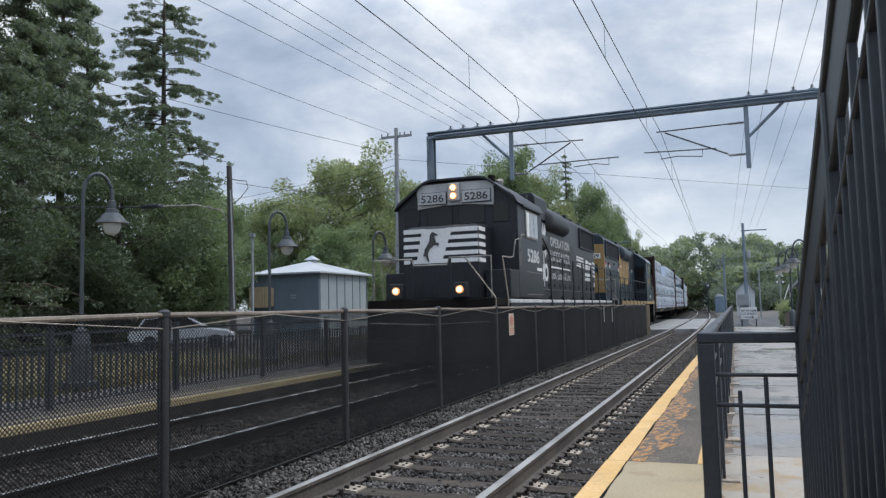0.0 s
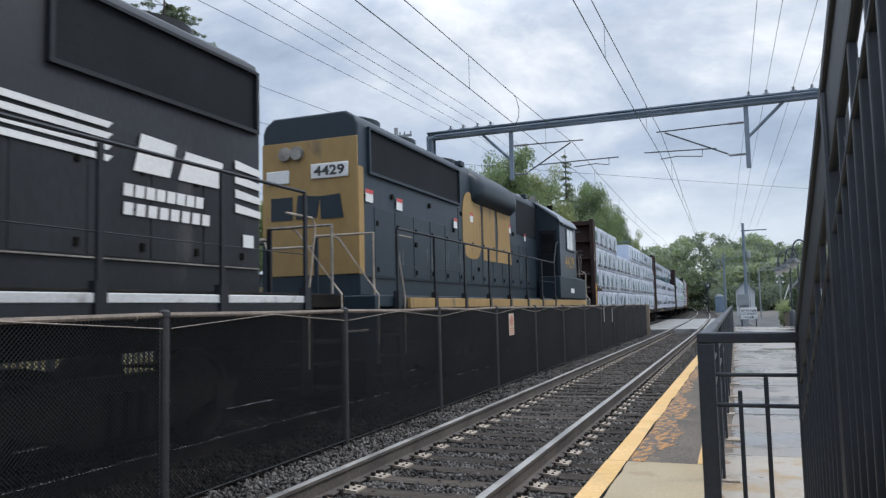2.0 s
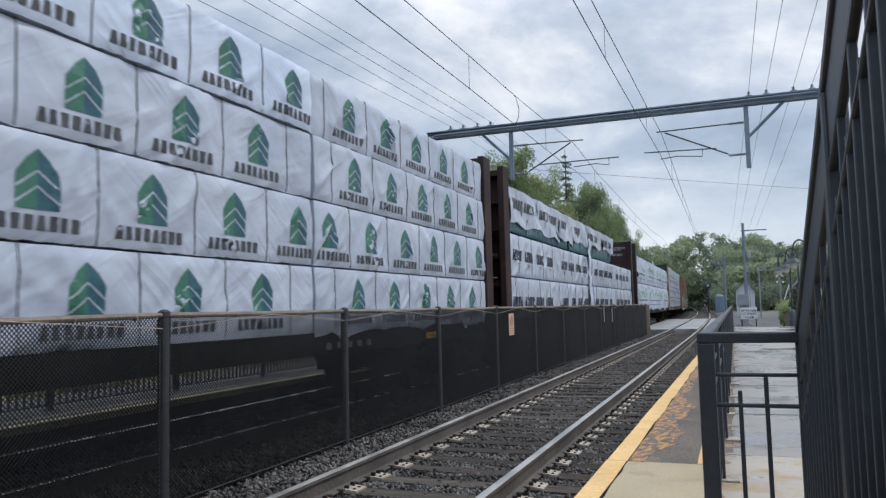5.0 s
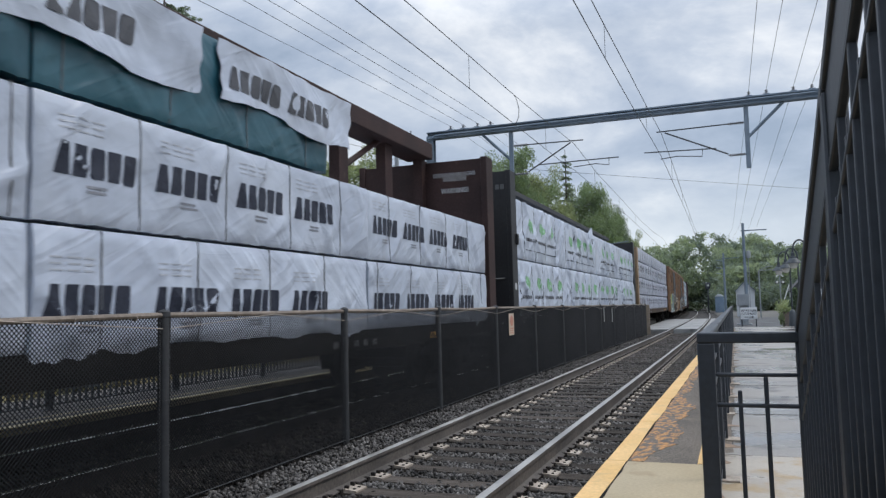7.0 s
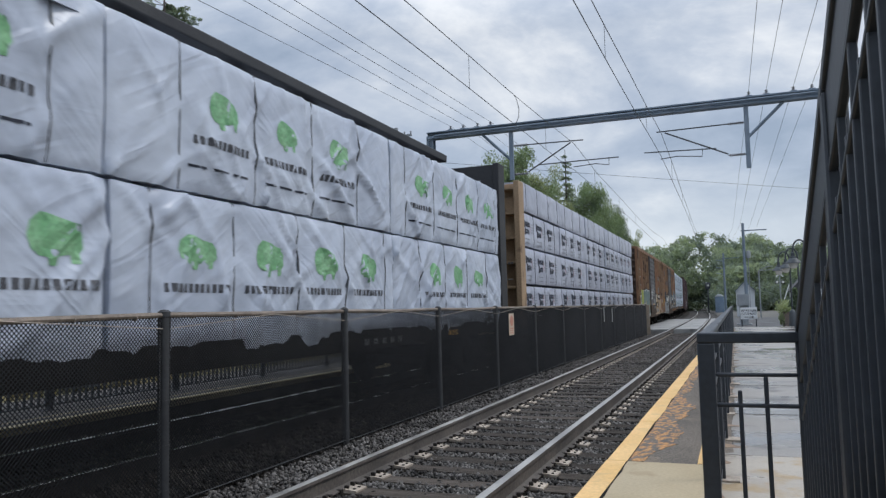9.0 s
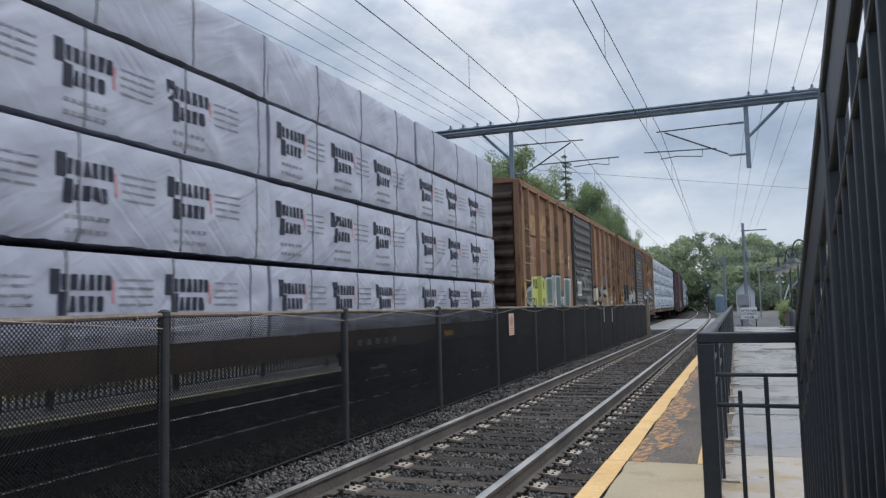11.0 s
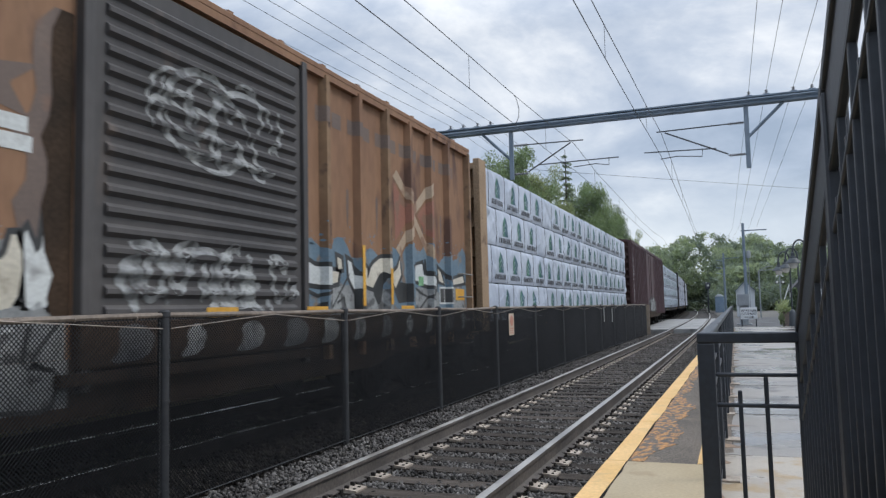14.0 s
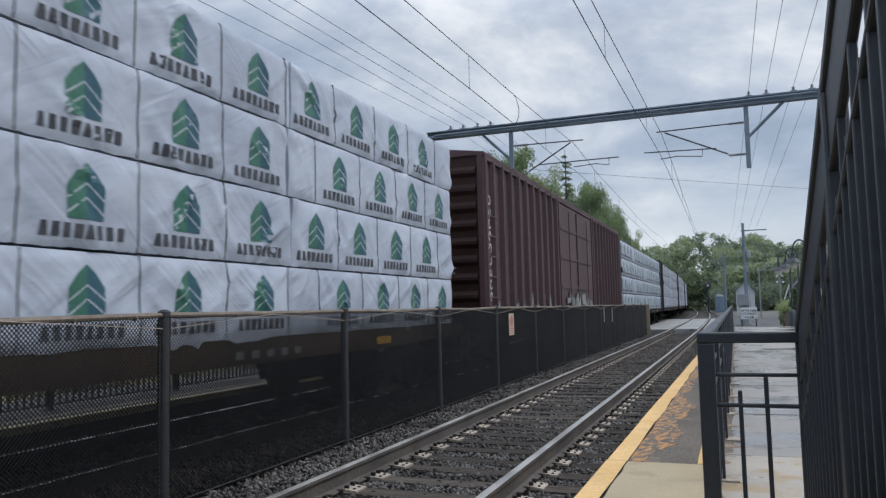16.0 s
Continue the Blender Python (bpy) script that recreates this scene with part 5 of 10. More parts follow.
def make_shed():
    s = thing("shed", "blue-grey shed with pale panels and a metal hip roof", "shed", (-24.2, 34.5, 0))
    w, d, h = 4.05, 5.6, 3.5
    part("wall", Geo().box(0, w, 0, 0.15, -0.1, h).box(0, 0.15, 0.15, d, -0.1, h).box(0, w, d - 0.15, d, -0.1, h), "shed_wall", s, "blue-grey boarded wall")
    for k in range(6):
        part("wall_panel", Geo().box(w - 0.12, w, 0.17 + k * 0.9, 0.17 + k * 0.9 + 0.86, -0.1, h), "shed_panel", s, "pale grey metal panel", 0.01)
        part("batten", Geo().box(w - 0.1, w + 0.03, 0.11 + k * 0.9, 0.16 + k * 0.9, -0.1, h), "shed_wall", s)
    o, r = 0.25, 4.25
    part("roof", Geo().add([(-o, -o, h), (w + o, -o, h), (w + o, d + o, h), (-o, d + o, h), (-o, -o, h - 0.08), (w + o, -o, h - 0.08), (w + o, d + o, h - 0.08), (-o, d + o, h - 0.08), (w / 2, d / 2 - 0.3, r), (w / 2, d / 2 + 0.3, r)],
                           [(0, 1, 8), (1, 2, 9, 8), (2, 3, 9), (3, 0, 8, 9), (0, 4, 5, 1), (1, 5, 6, 2), (2, 6, 7, 3), (3, 7, 4, 0), (7, 6, 5, 4)]), "shed_roof", s, "pale metal hip roof")
    part("cupola", Geo().box(w / 2 - 0.2, w / 2 + 0.2, d / 2 - 0.2, d / 2 + 0.2, r - 0.25, r + 0.08).add([(w / 2 - 0.34, d / 2 - 0.34, r + 0.08), (w / 2 + 0.34, d / 2 - 0.34, r + 0.08), (w / 2 + 0.34, d / 2 + 0.34, r + 0.08), (w / 2 - 0.34, d / 2 + 0.34, r + 0.08), (w / 2, d / 2, r + 0.34)], [(0, 1, 4), (1, 2, 4), (2, 3, 4), (3, 0, 4), (3, 2, 1, 0)]), "shed_roof", s, "small roof vent with a pyramid cap")
    part("vent", Geo().box(2.35, 2.7, -0.02, 0.0, 2.15, 2.2).box(2.35, 2.7, -0.02, 0.0, 2.28, 2.33), "shed_panel", s)
    b = thing("plywood_box", "plywood box fixed to the shed wall", "box", (-23.6, 34.1, 0))
    part("body", Geo().box(-0.55, 0.75, 0, 0.38, 1.75, 2.72), "plywood", b, bevel=0.01)
    part("trim", Geo().box(-0.58, 0.79, -0.02, 0.0, 2.7, 2.78).box(-0.58, 0.79, -0.02, 0.0, 1.7, 1.78).box(0.7, 0.79, -0.02, 0.0, 1.78, 2.7).box(0.3, 0.36, -0.02, 0, 1.78, 2.7), "plywood", b, "light wooden trim")


def make_parked_car():
    c = thing("parked_car", "silver hatchback parked beyond the platform fence", "car", pose(-21.1, 25.3, 0.012, 0, 0, 36))
    c.scale = (0.9, 0.9, 0.9)
    half = 0.86
    body = [(-2.2, 0.35), (-2.28, 0.6), (-2.22, 0.95), (-1.95, 1.02), (0.9, 0.98), (1.9, 0.86), (2.22, 0.68), (2.27, 0.42), (2.2, 0.28), (-2.1, 0.28)]
    part("body", Geo().prism(body, "y", -half, half), "car_paint", c, "silver painted body", 0.06)
    cab = [(-1.98, 1.0), (-1.65, 1.40), (-1.2, 1.5), (0.05, 1.5), (0.35, 1.42), (1.15, 0.96)]
    part("roof", Geo().prism(cab, "y", -half + 0.14, half - 0.14), "car_paint", c, "silver roof", 0.05)
    for s in (-1, 1):
        y = s * (half - 0.13)
        part("side_window", Geo().prism([(-1.75, 1.04), (-1.5, 1.38), (-0.55, 1.42), (-0.55, 1.04)], "y", min(y, y + s * 0.012), max(y, y + s * 0.012)), "glass", c)
        part("side_window", Geo().prism([(-0.47, 1.04), (-0.47, 1.42), (0.15, 1.42), (0.8, 1.04)], "y", min(y, y + s * 0.012), max(y, y + s * 0.012)), "glass", c)
        for x in (-1.35, 1.4):
            w = part("wheel", Geo().lathe([(0.2, s * half - 0.1), (0.32, s * half - 0.1), (0.33, s * half), (0.31, s * half + 0.02), (0.2, s * half + 0.02)], (x, 0, 0.32), 18, "y"), "tyre", c, "black tyre")
            part("hubcap", Geo().lathe([(0.2, s * half + 0.015), (0.18, s * half + 0.03), (0.05, s * half + 0.035)], (x, 0, 0.32), 14, "y"), "rail_grey", w, "grey wheel cover")
    part("headlight", Geo().box(2.05, 2.26, -0.8, -0.5, 0.62, 0.76).box(2.05, 2.26, 0.5, 0.8, 0.62, 0.76), "lamp_glass", c, bevel=0.02)


def make_near_right():
    s = thing("exit_sign", "white platform exit sign on two posts at the platform end", "sign", (0.24, 45.5, -0.27))
    part("board", Geo().box(0.0, 0.86, -0.02, 0.02, 0.70, 1.34), "sign_white", s, "white sign board", 0.01)
    for words, z in (("EXIT PLATFORM", 1.12), ("TO THE RIGHT", 0.95)):
        me = lettering(words, 0.15, on_front(0.05, -0.024, z), width=0.76, bold=0.004)
        part("letters", me, "ink_dark", s, "dark lettering")
    part("arrow", Geo().box(0.2, 0.6, -0.03, -0.02, 0.80, 0.83).add([(0.6, -0.03, 0.76), (0.6, -0.03, 0.87), (0.7, -0.03, 0.815), (0.6, -0.02, 0.76), (0.6, -0.02, 0.87), (0.7, -0.02, 0.815)], [(0, 1, 2), (5, 4, 3), (0, 3, 4, 1), (1, 4, 5, 2), (2, 5, 3, 0)]), "ink_dark", s, "dark arrow")
    for x in (0.06, 0.8):
        part("post", Geo().box(x - 0.03, x + 0.03, 0.02, 0.07, 0.2, 1.3), "iron", s)
    c = thing("signal_cabinet", "grey metal signal cabinet on a concrete foot", "cabinet", (0.44, 48.5, -0.2))
    part("body", Geo().box(-0.32, 0.34, -0.25, 0.25, 1.35, 2.05), "pole_pale", c, bevel=0.02)
    part("door", Geo().box(-0.27, 0.29, -0.27, -0.25, 1.4, 2.0), "pole_pale", c, bevel=0.006)
    part("pedestal", Geo().box(-0.22, 0.24, -0.18, 0.18, 0.3, 1.35).box(-0.4, 0.42, -0.3, 0.3, 0.15, 0.3), "pole_pale", c)
    p = thing("planter", "brown square planter with yellow-green trailing plants", "planter", (2.95, 44.6, -0.1))
    part("box", Geo().prism([(-0.55, 0), (0.55, 0), (0.6, 0.9), (-0.6, 0.9)], "y", -0.55, 0.55), "brick", p, bevel=0.02)
    part("plants", leaf_cloud("plants", [(-0.5, -0.4, 0.95, 0.22), (-0.68, -0.5, 0.62, 0.2), (-0.62, -0.45, 0.35, 0.16), (-0.3, -0.45, 0.98, 0.18), (0.25, -0.4, 0.98, 0.16), (0.5, -0.2, 0.98, 0.14)], 1100, 0.06, "leaf_yellow", 5), "leaf_yellow", p, "trailing yellow-green leaves")
    part("shrub", leaf_cloud("shrub", [(0.05, 0, 1.0 + 0.18 * k, 0.40 - 0.05 * k) for k in range(7)], 4200, 0.07, "leaf_dark", 6), "leaf_dark", p, "dark conical evergreen")
    x = thing("crossing_signal", "railway crossing signal with crossed boards and round lamps", "crossing signal", (4.75, 92.0, 0))
    part("mast", Geo().tube([(0, 0, 0), (0, 0, 5.2)], 0.06, 8), "pole_pale", x)
    for a in (1, -1):
        part("crossed_board", Geo().prism([(-0.42 * a, 4.15), (-0.34 * a, 4.05), (0.42 * a, 4.75), (0.34 * a, 4.85)], "y", -0.09 - 0.02 * a, -0.075 - 0.02 * a), "sign_white", x, "white crossed board")
    for dx in (-0.3, 0.3):
        part("hood", Geo().lathe([(0.19, -0.06), (0.2, -0.03)], (dx, 0, 3.5), 16, "y"), "iron", x, "black round backplate")
        part("lens", Geo().lathe([(0.13, -0.10), (0.15, -0.05)], (dx, 0, 3.5), 16, "y"), "lamp_glass", x, "pale round lens")
    part("case", Geo().box(-0.35, 0.3, -0.2, 0.2, 0.95, 1.35), "iron", x, "dark control case", 0.02)
    part("gate_arm", Geo().tube([(0.2, -0.2, 1.2), (0.9, -0.25, 3.2)], 0.05, 6), "sign_white", x, "raised white gate arm")
    t = thing("portable_toilet", "blue portable toilet with a pale roof beside the track", "portable toilet", (-2.15, 120.0, 0.45))
    part("body", Geo().box(-0.62, 0.62, -0.6, 0.6, -0.5, 1.85), "toilet", t, bevel=0.04)
    part("roof", Geo().prism([(-0.68, 1.85), (0.68, 1.85), (0.2, 2.2), (-0.2, 2.2)], "y", -0.66, 0.66), "shed_roof", t, "pale domed roof", 0.04)
    part("door", Geo().box(-0.4, 0.4, -0.63, -0.6, 0.1, 2.1), "toilet", t, bevel=0.01)
    q = thing("block_signal", "black railway signal with round lamps on a post", "railway signal", (-3.7, 120.0, -0.1))
    part("post", Geo().tube([(0, 0, 0), (0, 0, 4.6)], 0.09, 8), "iron", q)
    part("head", Geo().box(-0.36, 0.36, -0.15, 0.05, 3.55, 4.5), "iron", q, bevel=0.1)
    part("lens", Geo().lathe([(0.12, -0.2), (0.15, -0.14)], (0.05, 0, 4.1), 14, "y"), "lamp_glass", q, "lit round lens")
    h = thing("house", "small grey gabled building beyond the crossing", "house", (0.12, 80.0, 0))
    part("wall", Geo().prism([(0, 0), (1.7, 0), (1.7, 2.5), (0.85, 3.35), (0, 2.5)], "y", 0, 5), "shed_roof", h, "pale grey wall")
    part("roof", Geo().prism([(-0.1, 2.4), (0.85, 3.4), (1.8, 2.4), (1.8, 2.5), (0.85, 3.5), (-0.1, 2.5)], "y", -0.2, 5.2), "shed_wall", h, "grey pitched roof")
    part("window", Geo().box(0.6, 1.1, -0.03, 0, 1.2, 1.9), "glass", h)
    h = thing("house", "low white house under the trees beyond the road", "house", (6.2, 95.0, 0))
    part("wall", Geo().box(0, 9, 0, 6, 0, 2.6), "sign_white", h, "white wall")
    part("roof", Geo().prism([(-0.4, 2.5), (9.4, 2.5), (8.0, 4.4), (1.4, 4.4)], "y", -0.4, 6.4), "asphalt", h, "dark roof")
    for k in range(3):
        part("window", Geo().box(1.2 + 2.6 * k, 2.3 + 2.6 * k, -0.03, 0, 1.0, 2.0), "glass", h)
    solid("tall_white_panel", Geo().box(0, 1.3, 0, 0.1, 0.0, 2.1), "sign_white", "white fabric panel beside the walkway", "panel", at=(3.75, 52.0, 0))


# ---- trees ----
def leaf_cloud(name, clumps, count, size, material, seed, flat=0.0, droop=0.0):
    """Small leaf blades scattered through clumps (x, y, z, radius)."""
    r = np.random.default_rng(seed)
    c = np.array([q[:3] for q in clumps], float)
    rad = np.array([q[3] for q in clumps], float)
    w = rad ** 2
    pick = r.choice(len(c), count, p=w / w.sum())
    d = r.normal(size=(count, 3))
    d /= np.linalg.norm(d, axis=1, keepdims=True)
    d *= (r.random((count, 1)) ** 0.45)
    d[:, 2] *= 1 - flat
    p = c[pick] + d * rad[pick][:, None]
    a = r.normal(size=(count, 3))
    a[:, 2] -= droop
    a /= np.linalg.norm(a, axis=1, keepdims=True)
    b = np.cross(a, r.normal(size=(count, 3)))
    b /= np.linalg.norm(b, axis=1, keepdims=True)
    s = size * (0.6 + 0.8 * r.random((count, 1)))
    v = np.stack([p - a * s, p + b * s * 0.85, p + a * s], 1).reshape(-1, 3)
    return quick_mesh(name, v, np.arange(3 * count).reshape(count, 3), material)


def broad_tree(name, height, spread, count, size, material, seed, label, low=0.15):
    """A tapered trunk, forking limbs and a crown of many clumps of leaves with gaps."""
    r = np.random.default_rng(seed)
    t = thing(name, label, "tree")
    wood = Geo()
    lean = r.normal(0, 0.03 * height, 2)
    tr = [(lean[0] * w * w, lean[1] * w * w, height * 0.8 * w) for w in np.linspace(0, 1, 7)]
    wood.tube([(0, 0, -0.3)] + tr[1:], height * 0.017, 8, height * 0.003)
    clumps = []
    n = 30
    for k in range(n):
        w = low + (0.97 - low) * (k + 0.5) / n
        reach = spread * (math.sin(math.pi * min(1, (w - low * 0.6) ** 0.75)) * 0.9 + 0.12) * (0.65 + 0.5 * r.random())
        turn = k * 2.4 + r.normal(0, 0.4)
        base = Vector((lean[0] * w * w, lean[1] * w * w, height * w * 0.78))
        tip = base + Vector((math.cos(turn) * reach, math.sin(turn) * reach, height * 0.10 * (1.2 - w) + height * 0.12 * r.random()))
        mid = base.lerp(tip, 0.5) + Vector((0, 0, height * 0.02))
        wood.tube([base, mid, tip], height * 0.006 * (1.2 - w), 5, height * 0.0012)
        for q in range(5):
            f = 0.35 + 0.65 * r.random()
            p = base.lerp(tip, f)
            rr = spread * (0.13 + 0.13 * r.random())
            clumps.append((p.x + r.normal(0, rr * 0.6), p.y + r.normal(0, rr * 0.6), p.z + r.normal(0, rr * 0.5), rr))
    part("trunk", wood, "bark", t, "brown trunk with forking limbs")
    part("crown", leaf_cloud("crown", clumps, count, size, material, seed + 50, 0.2), material, t, "leafy crown with gaps")
    return t


def conifer(name, height, spread, count, size, seed, label, bare=0.12, sparse=1.0, material="leaf_dark", tuft=False):
    """A straight trunk with whorls of drooping boughs and hanging needles."""
    r = np.random.default_rng(seed)
    t = thing(name, label, "tree")
    wood = Geo().tube([(0, 0, -0.3), (0, 0, height * 0.5), (0, 0, height)], height * 0.014, 8, 0.03)
    clumps = []
    levels = int(26 * sparse)
    for k in range(levels):
        w = bare + (0.99 - bare) * (k + r.random() * 0.6) / levels
        boughs = 5 if w < 0.85 else 3
        for b in range(boughs):
            turn = r.random() * 6.28
            reach = spread * (1.02 - w) ** (0.3 if tuft else 0.7) * (0.55 + 0.6 * r.random())
            base = Vector((0, 0, height * w))
            tip = base + Vector((math.cos(turn) * reach, math.sin(turn) * reach, (-0.05 if tuft else -0.22) * reach + 0.1 * r.normal()))
            mid = base.lerp(tip, 0.55) + Vector((0, 0, 0.10 * reach))
            wood.tube([base, mid, tip], 0.05 * (1.3 - w), 4, 0.012)
            steps = 6
            for q in range(1, steps + 1):
                f = q / steps
                if tuft and f < 0.42:
                    continue
                p = base.lerp(mid, f / 0.55) if f < 0.55 else mid.lerp(tip, (f - 0.55) / 0.45)
                rr = (0.16 + 0.12 * r.random()) * spread * (0.34 if tuft else 0.42) * (1.15 - 0.45 * f)
                clumps.append((p.x + r.normal(0, rr * 0.3), p.y + r.normal(0, rr * 0.3), p.z - rr * 0.4, rr))
    part("trunk", wood, "bark", t, "straight trunk with bare branch stubs")
    part("crown", leaf_cloud("crown", clumps, count, size, material, seed + 50, 0.35, 0.8), material, t, "dark drooping boughs")
    return t


def make_trees():
    s1 = conifer("spruce", 22, 4.6, 60000, 0.088, 11, "tall dense dark spruce beyond the far platform", 0.02, 1.15, "leaf_spruce")
    s1.matrix_basis = pose(-29.5, 24.5, 0)
    places = [(-27.0, 17.5, 1.0, 40), (-33.5, 22.0, 1.15, 120), (-32.0, 29.0, 1.0, 200), (-24.5, 12.0, 1.0, 300), (-28.2, 8.0, 1.05, 160), (-26.6, 20.6, 1.0, 250), (-31.0, 13.0, 1.2, 20), (-35.5, 34.0, 0.95, 310), (-24.9, 31.3, 0.42, 75)]
    for x, y, k, turn in places:
        c = copy_thing(s1, pose(x, y, 0, 0, 0, turn))
        c.scale = (k, k, k)
    d1 = broad_tree("oak", 13, 5.0, 44000, 0.095, "leaf_dark", 21, "broad leafy tree with dull dark green leaves", 0.04)
    d1.matrix_basis = pose(-25.0, 25.6, 0)
    d1.scale = (0.8, 0.8, 0.8)
    for x, y, k, turn in ((-29, 33.5, 0.6, 100),):
        c = copy_thing(d1, pose(x, y, 0, 0, 0, turn))
        c.scale = (k, k, k)
    d0 = broad_tree("oak", 13, 5.0, 44000, 0.09, "leaf_oak", 23, "broad leafy tree with deep shade put into its green leaves", 0.03)
    d0.matrix_basis = pose(-23.4, 16.8, 0)
    d0.scale = (0.75, 0.75, 0.75)
    for x, y, k, turn in ((-22.8, 11.0, 0.8, 280), (-30.5, 20.0, 1.25, 50)):
        c = copy_thing(d0, pose(x, y, 0, 0, 0, turn))
        c.scale = (k, k, k)
    pine = conifer("tall_pine", 19.6, 3.6, 80000, 0.055, 31, "tall sparse pine with a bare trunk and uneven boughs", 0.40, 1.45, "leaf_spruce", True)
    pine.matrix_basis = pose(-27.7, 31.6, 0)
    low = broad_tree("maple", 8.0, 3.6, 24000, 0.10, "leaf_mid", 37, "small leafy tree with dark green leaves", 0.05)
    low.matrix_basis = pose(-24.6, 29.4, 0, 0, 0, 30)
    c = copy_thing(low, pose(-24.2, 44.5, 0, 0, 0, 200))
    # trees behind the shed
    m1 = broad_tree("birch", 16.2, 5.2, 36000, 0.13, "leaf_yellow", 41, "leafy tree turning yellow behind the shed", 0.12)
    m1.matrix_basis = pose(-28.4, 53.0, 0)
    for x, y, k, turn in ((-33.5, 52.5, 0.78, 90), (-27.0, 64.5, 0.95, 150), (-38.0, 55.0, 0.75, 230), (-32.0, 72, 0.9, 60)):
        c = copy_thing(m1, pose(x, y, 0, 0, 0, turn))
        c.scale = (k, k, k)
    for x, y, k, tall, turn in ((-19.5, 80.0, 0.72, 1.17, 60), (-13.6, 110.0, 0.40, 0.82, 20), (-18.2, 86.0, 0.5, 0.98, 200)):
        c = copy_thing(m1, pose(x, y, 0, 0, 0, turn))
        c.scale = (k, k, tall)
    m2 = broad_tree("linden", 17.0, 6.2, 42000, 0.145, "leaf_mid", 43, "round leafy green tree beyond the gantry", 0.1)
    m2.matrix_basis = pose(-20.8, 75.0, 0)
    m2.scale = (0.68, 0.68, 1.2)
    for x, y, k, tall, turn in ((-16.5, 92.0, 0.66, 1.11, 70), (-15.0, 97.0, 0.5, 0.98, 200), (-21.9, 70.0, 0.55, 1.03, 15), (-30.5, 60.0, 0.8, 0.8, 140), (-34, 45, 0.62, 0.62, 10), (-41, 50, 0.8, 0.8, 100), (-19.6, 90.0, 0.7, 0.8, 300)):
        c = copy_thing(m2, pose(x, y, 0, 0, 0, turn))
        c.scale = (k, k, tall)
    c = copy_thing(d1, pose(-14.6, 104.0, 0, 0, 0, 40))
    c.scale = (0.56, 0.56, 1.22)
    f = conifer("fir", 19.9, 2.8, 5200, 0.10, 47, "slim grey-green fir above the other trees", 0.3, 0.8, "leaf_spruce")
    f.matrix_basis = pose(-17.9, 88.0, 0)
    # wooded hillside beyond the crossing: many crowns, in three greens with haze mixed in
    r = np.random.default_rng(61)
    rise = np.array([(-0.45, 0.06), (-0.2, 0.066), (-0.113, 0.072), (-0.099, 0.0716), (-0.064, 0.0785), (-0.046, 0.092), (-0.029, 0.101), (-0.012, 0.091), (-0.003, 0.074), (0.01, 0.083), (0.023, 0.085), (0.035, 0.077), (0.055, 0.072), (0.17, 0.072), (0.5, 0.07)])
    tones = [[], [], []]
    for k in range(520):
        y = 128 + 72 * r.random()
        x = -64 + 150 * r.random()
        if -14 + drift(y) < x < 1.5 + drift(y) and y < 170:
            continue
        back = min(1.0, (y - 128) / 40)
        h = 1.08 * (1.4 + y * np.interp(x / y, rise[:, 0], rise[:, 1])) * (0.52 + 0.47 * back * (0.85 + 0.15 * r.random()))
        w = 2.6 + 2.0 * r.random()
        to = tones[int(3 * r.random())]
        for q in range(24):
            z = h * (0.03 + 0.88 * r.random())
            s = w * math.sqrt(max(0.05, 1 - ((z / h - 0.45) / 0.56) ** 2))
            t = r.random() * 6.28
            rad = 0.9 + 1.1 * r.random()
            to.append((x + s * math.cos(t) * 0.8, y + s * math.sin(t) * 0.8, min(z, h - rad * 0.8), rad))
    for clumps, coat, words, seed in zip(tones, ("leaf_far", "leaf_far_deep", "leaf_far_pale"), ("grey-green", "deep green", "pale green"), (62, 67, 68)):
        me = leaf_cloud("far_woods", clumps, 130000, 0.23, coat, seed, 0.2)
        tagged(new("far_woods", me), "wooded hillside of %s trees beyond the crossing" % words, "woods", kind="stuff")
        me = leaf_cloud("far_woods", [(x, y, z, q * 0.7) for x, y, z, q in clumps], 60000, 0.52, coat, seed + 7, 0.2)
        tagged(new("far_woods", me), "dense inner foliage of the hillside, haze in its colour", "woods", kind="stuff")
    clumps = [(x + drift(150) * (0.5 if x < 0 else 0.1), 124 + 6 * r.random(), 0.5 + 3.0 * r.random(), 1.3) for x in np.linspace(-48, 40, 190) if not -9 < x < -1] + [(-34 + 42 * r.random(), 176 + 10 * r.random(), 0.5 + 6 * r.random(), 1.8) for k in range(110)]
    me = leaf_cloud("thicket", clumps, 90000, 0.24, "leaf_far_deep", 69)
    tagged(new("thicket", me), "haze-toned pale green thicket at the foot of the wooded hillside", "thicket", kind="stuff")
    clumps = [(4.2 + 2.6 * r.random() * k / 8, 66 + 20 * r.random(), 0.4 + 0.9 * r.random(), 0.7) for k in range(60)]
    me = leaf_cloud("bushes", clumps, 9000, 0.12, "leaf_yellow", 63)
    tagged(new("bushes", me), "yellow-green bushes beside the road", "bushes", kind="stuff")
    clumps = [(-14.5 - 30 * r.random(), 60 + 40 * r.random(), 0.5 + 2.2 * r.random(), 1.4) for k in range(160)] + [(-22 - 14 * r.random(), 12 + 24 * r.random(), 0.5 + 1.6 * r.random(), 1.2) for k in range(0)]
    me = leaf_cloud("undergrowth", clumps, 30000, 0.2, "leaf_mid", 64)
    tagged(new("undergrowth", me), "dense green undergrowth below the trees", "undergrowth", kind="stuff")
    clumps = [(-30 - 9 * r.random(), 6 + 34 * r.random(), 0.4 + 5.0 * r.random(), 1.7) for k in range(150)]
    me = leaf_cloud("hedge", clumps, 42000, 0.2, "leaf_dark", 65)
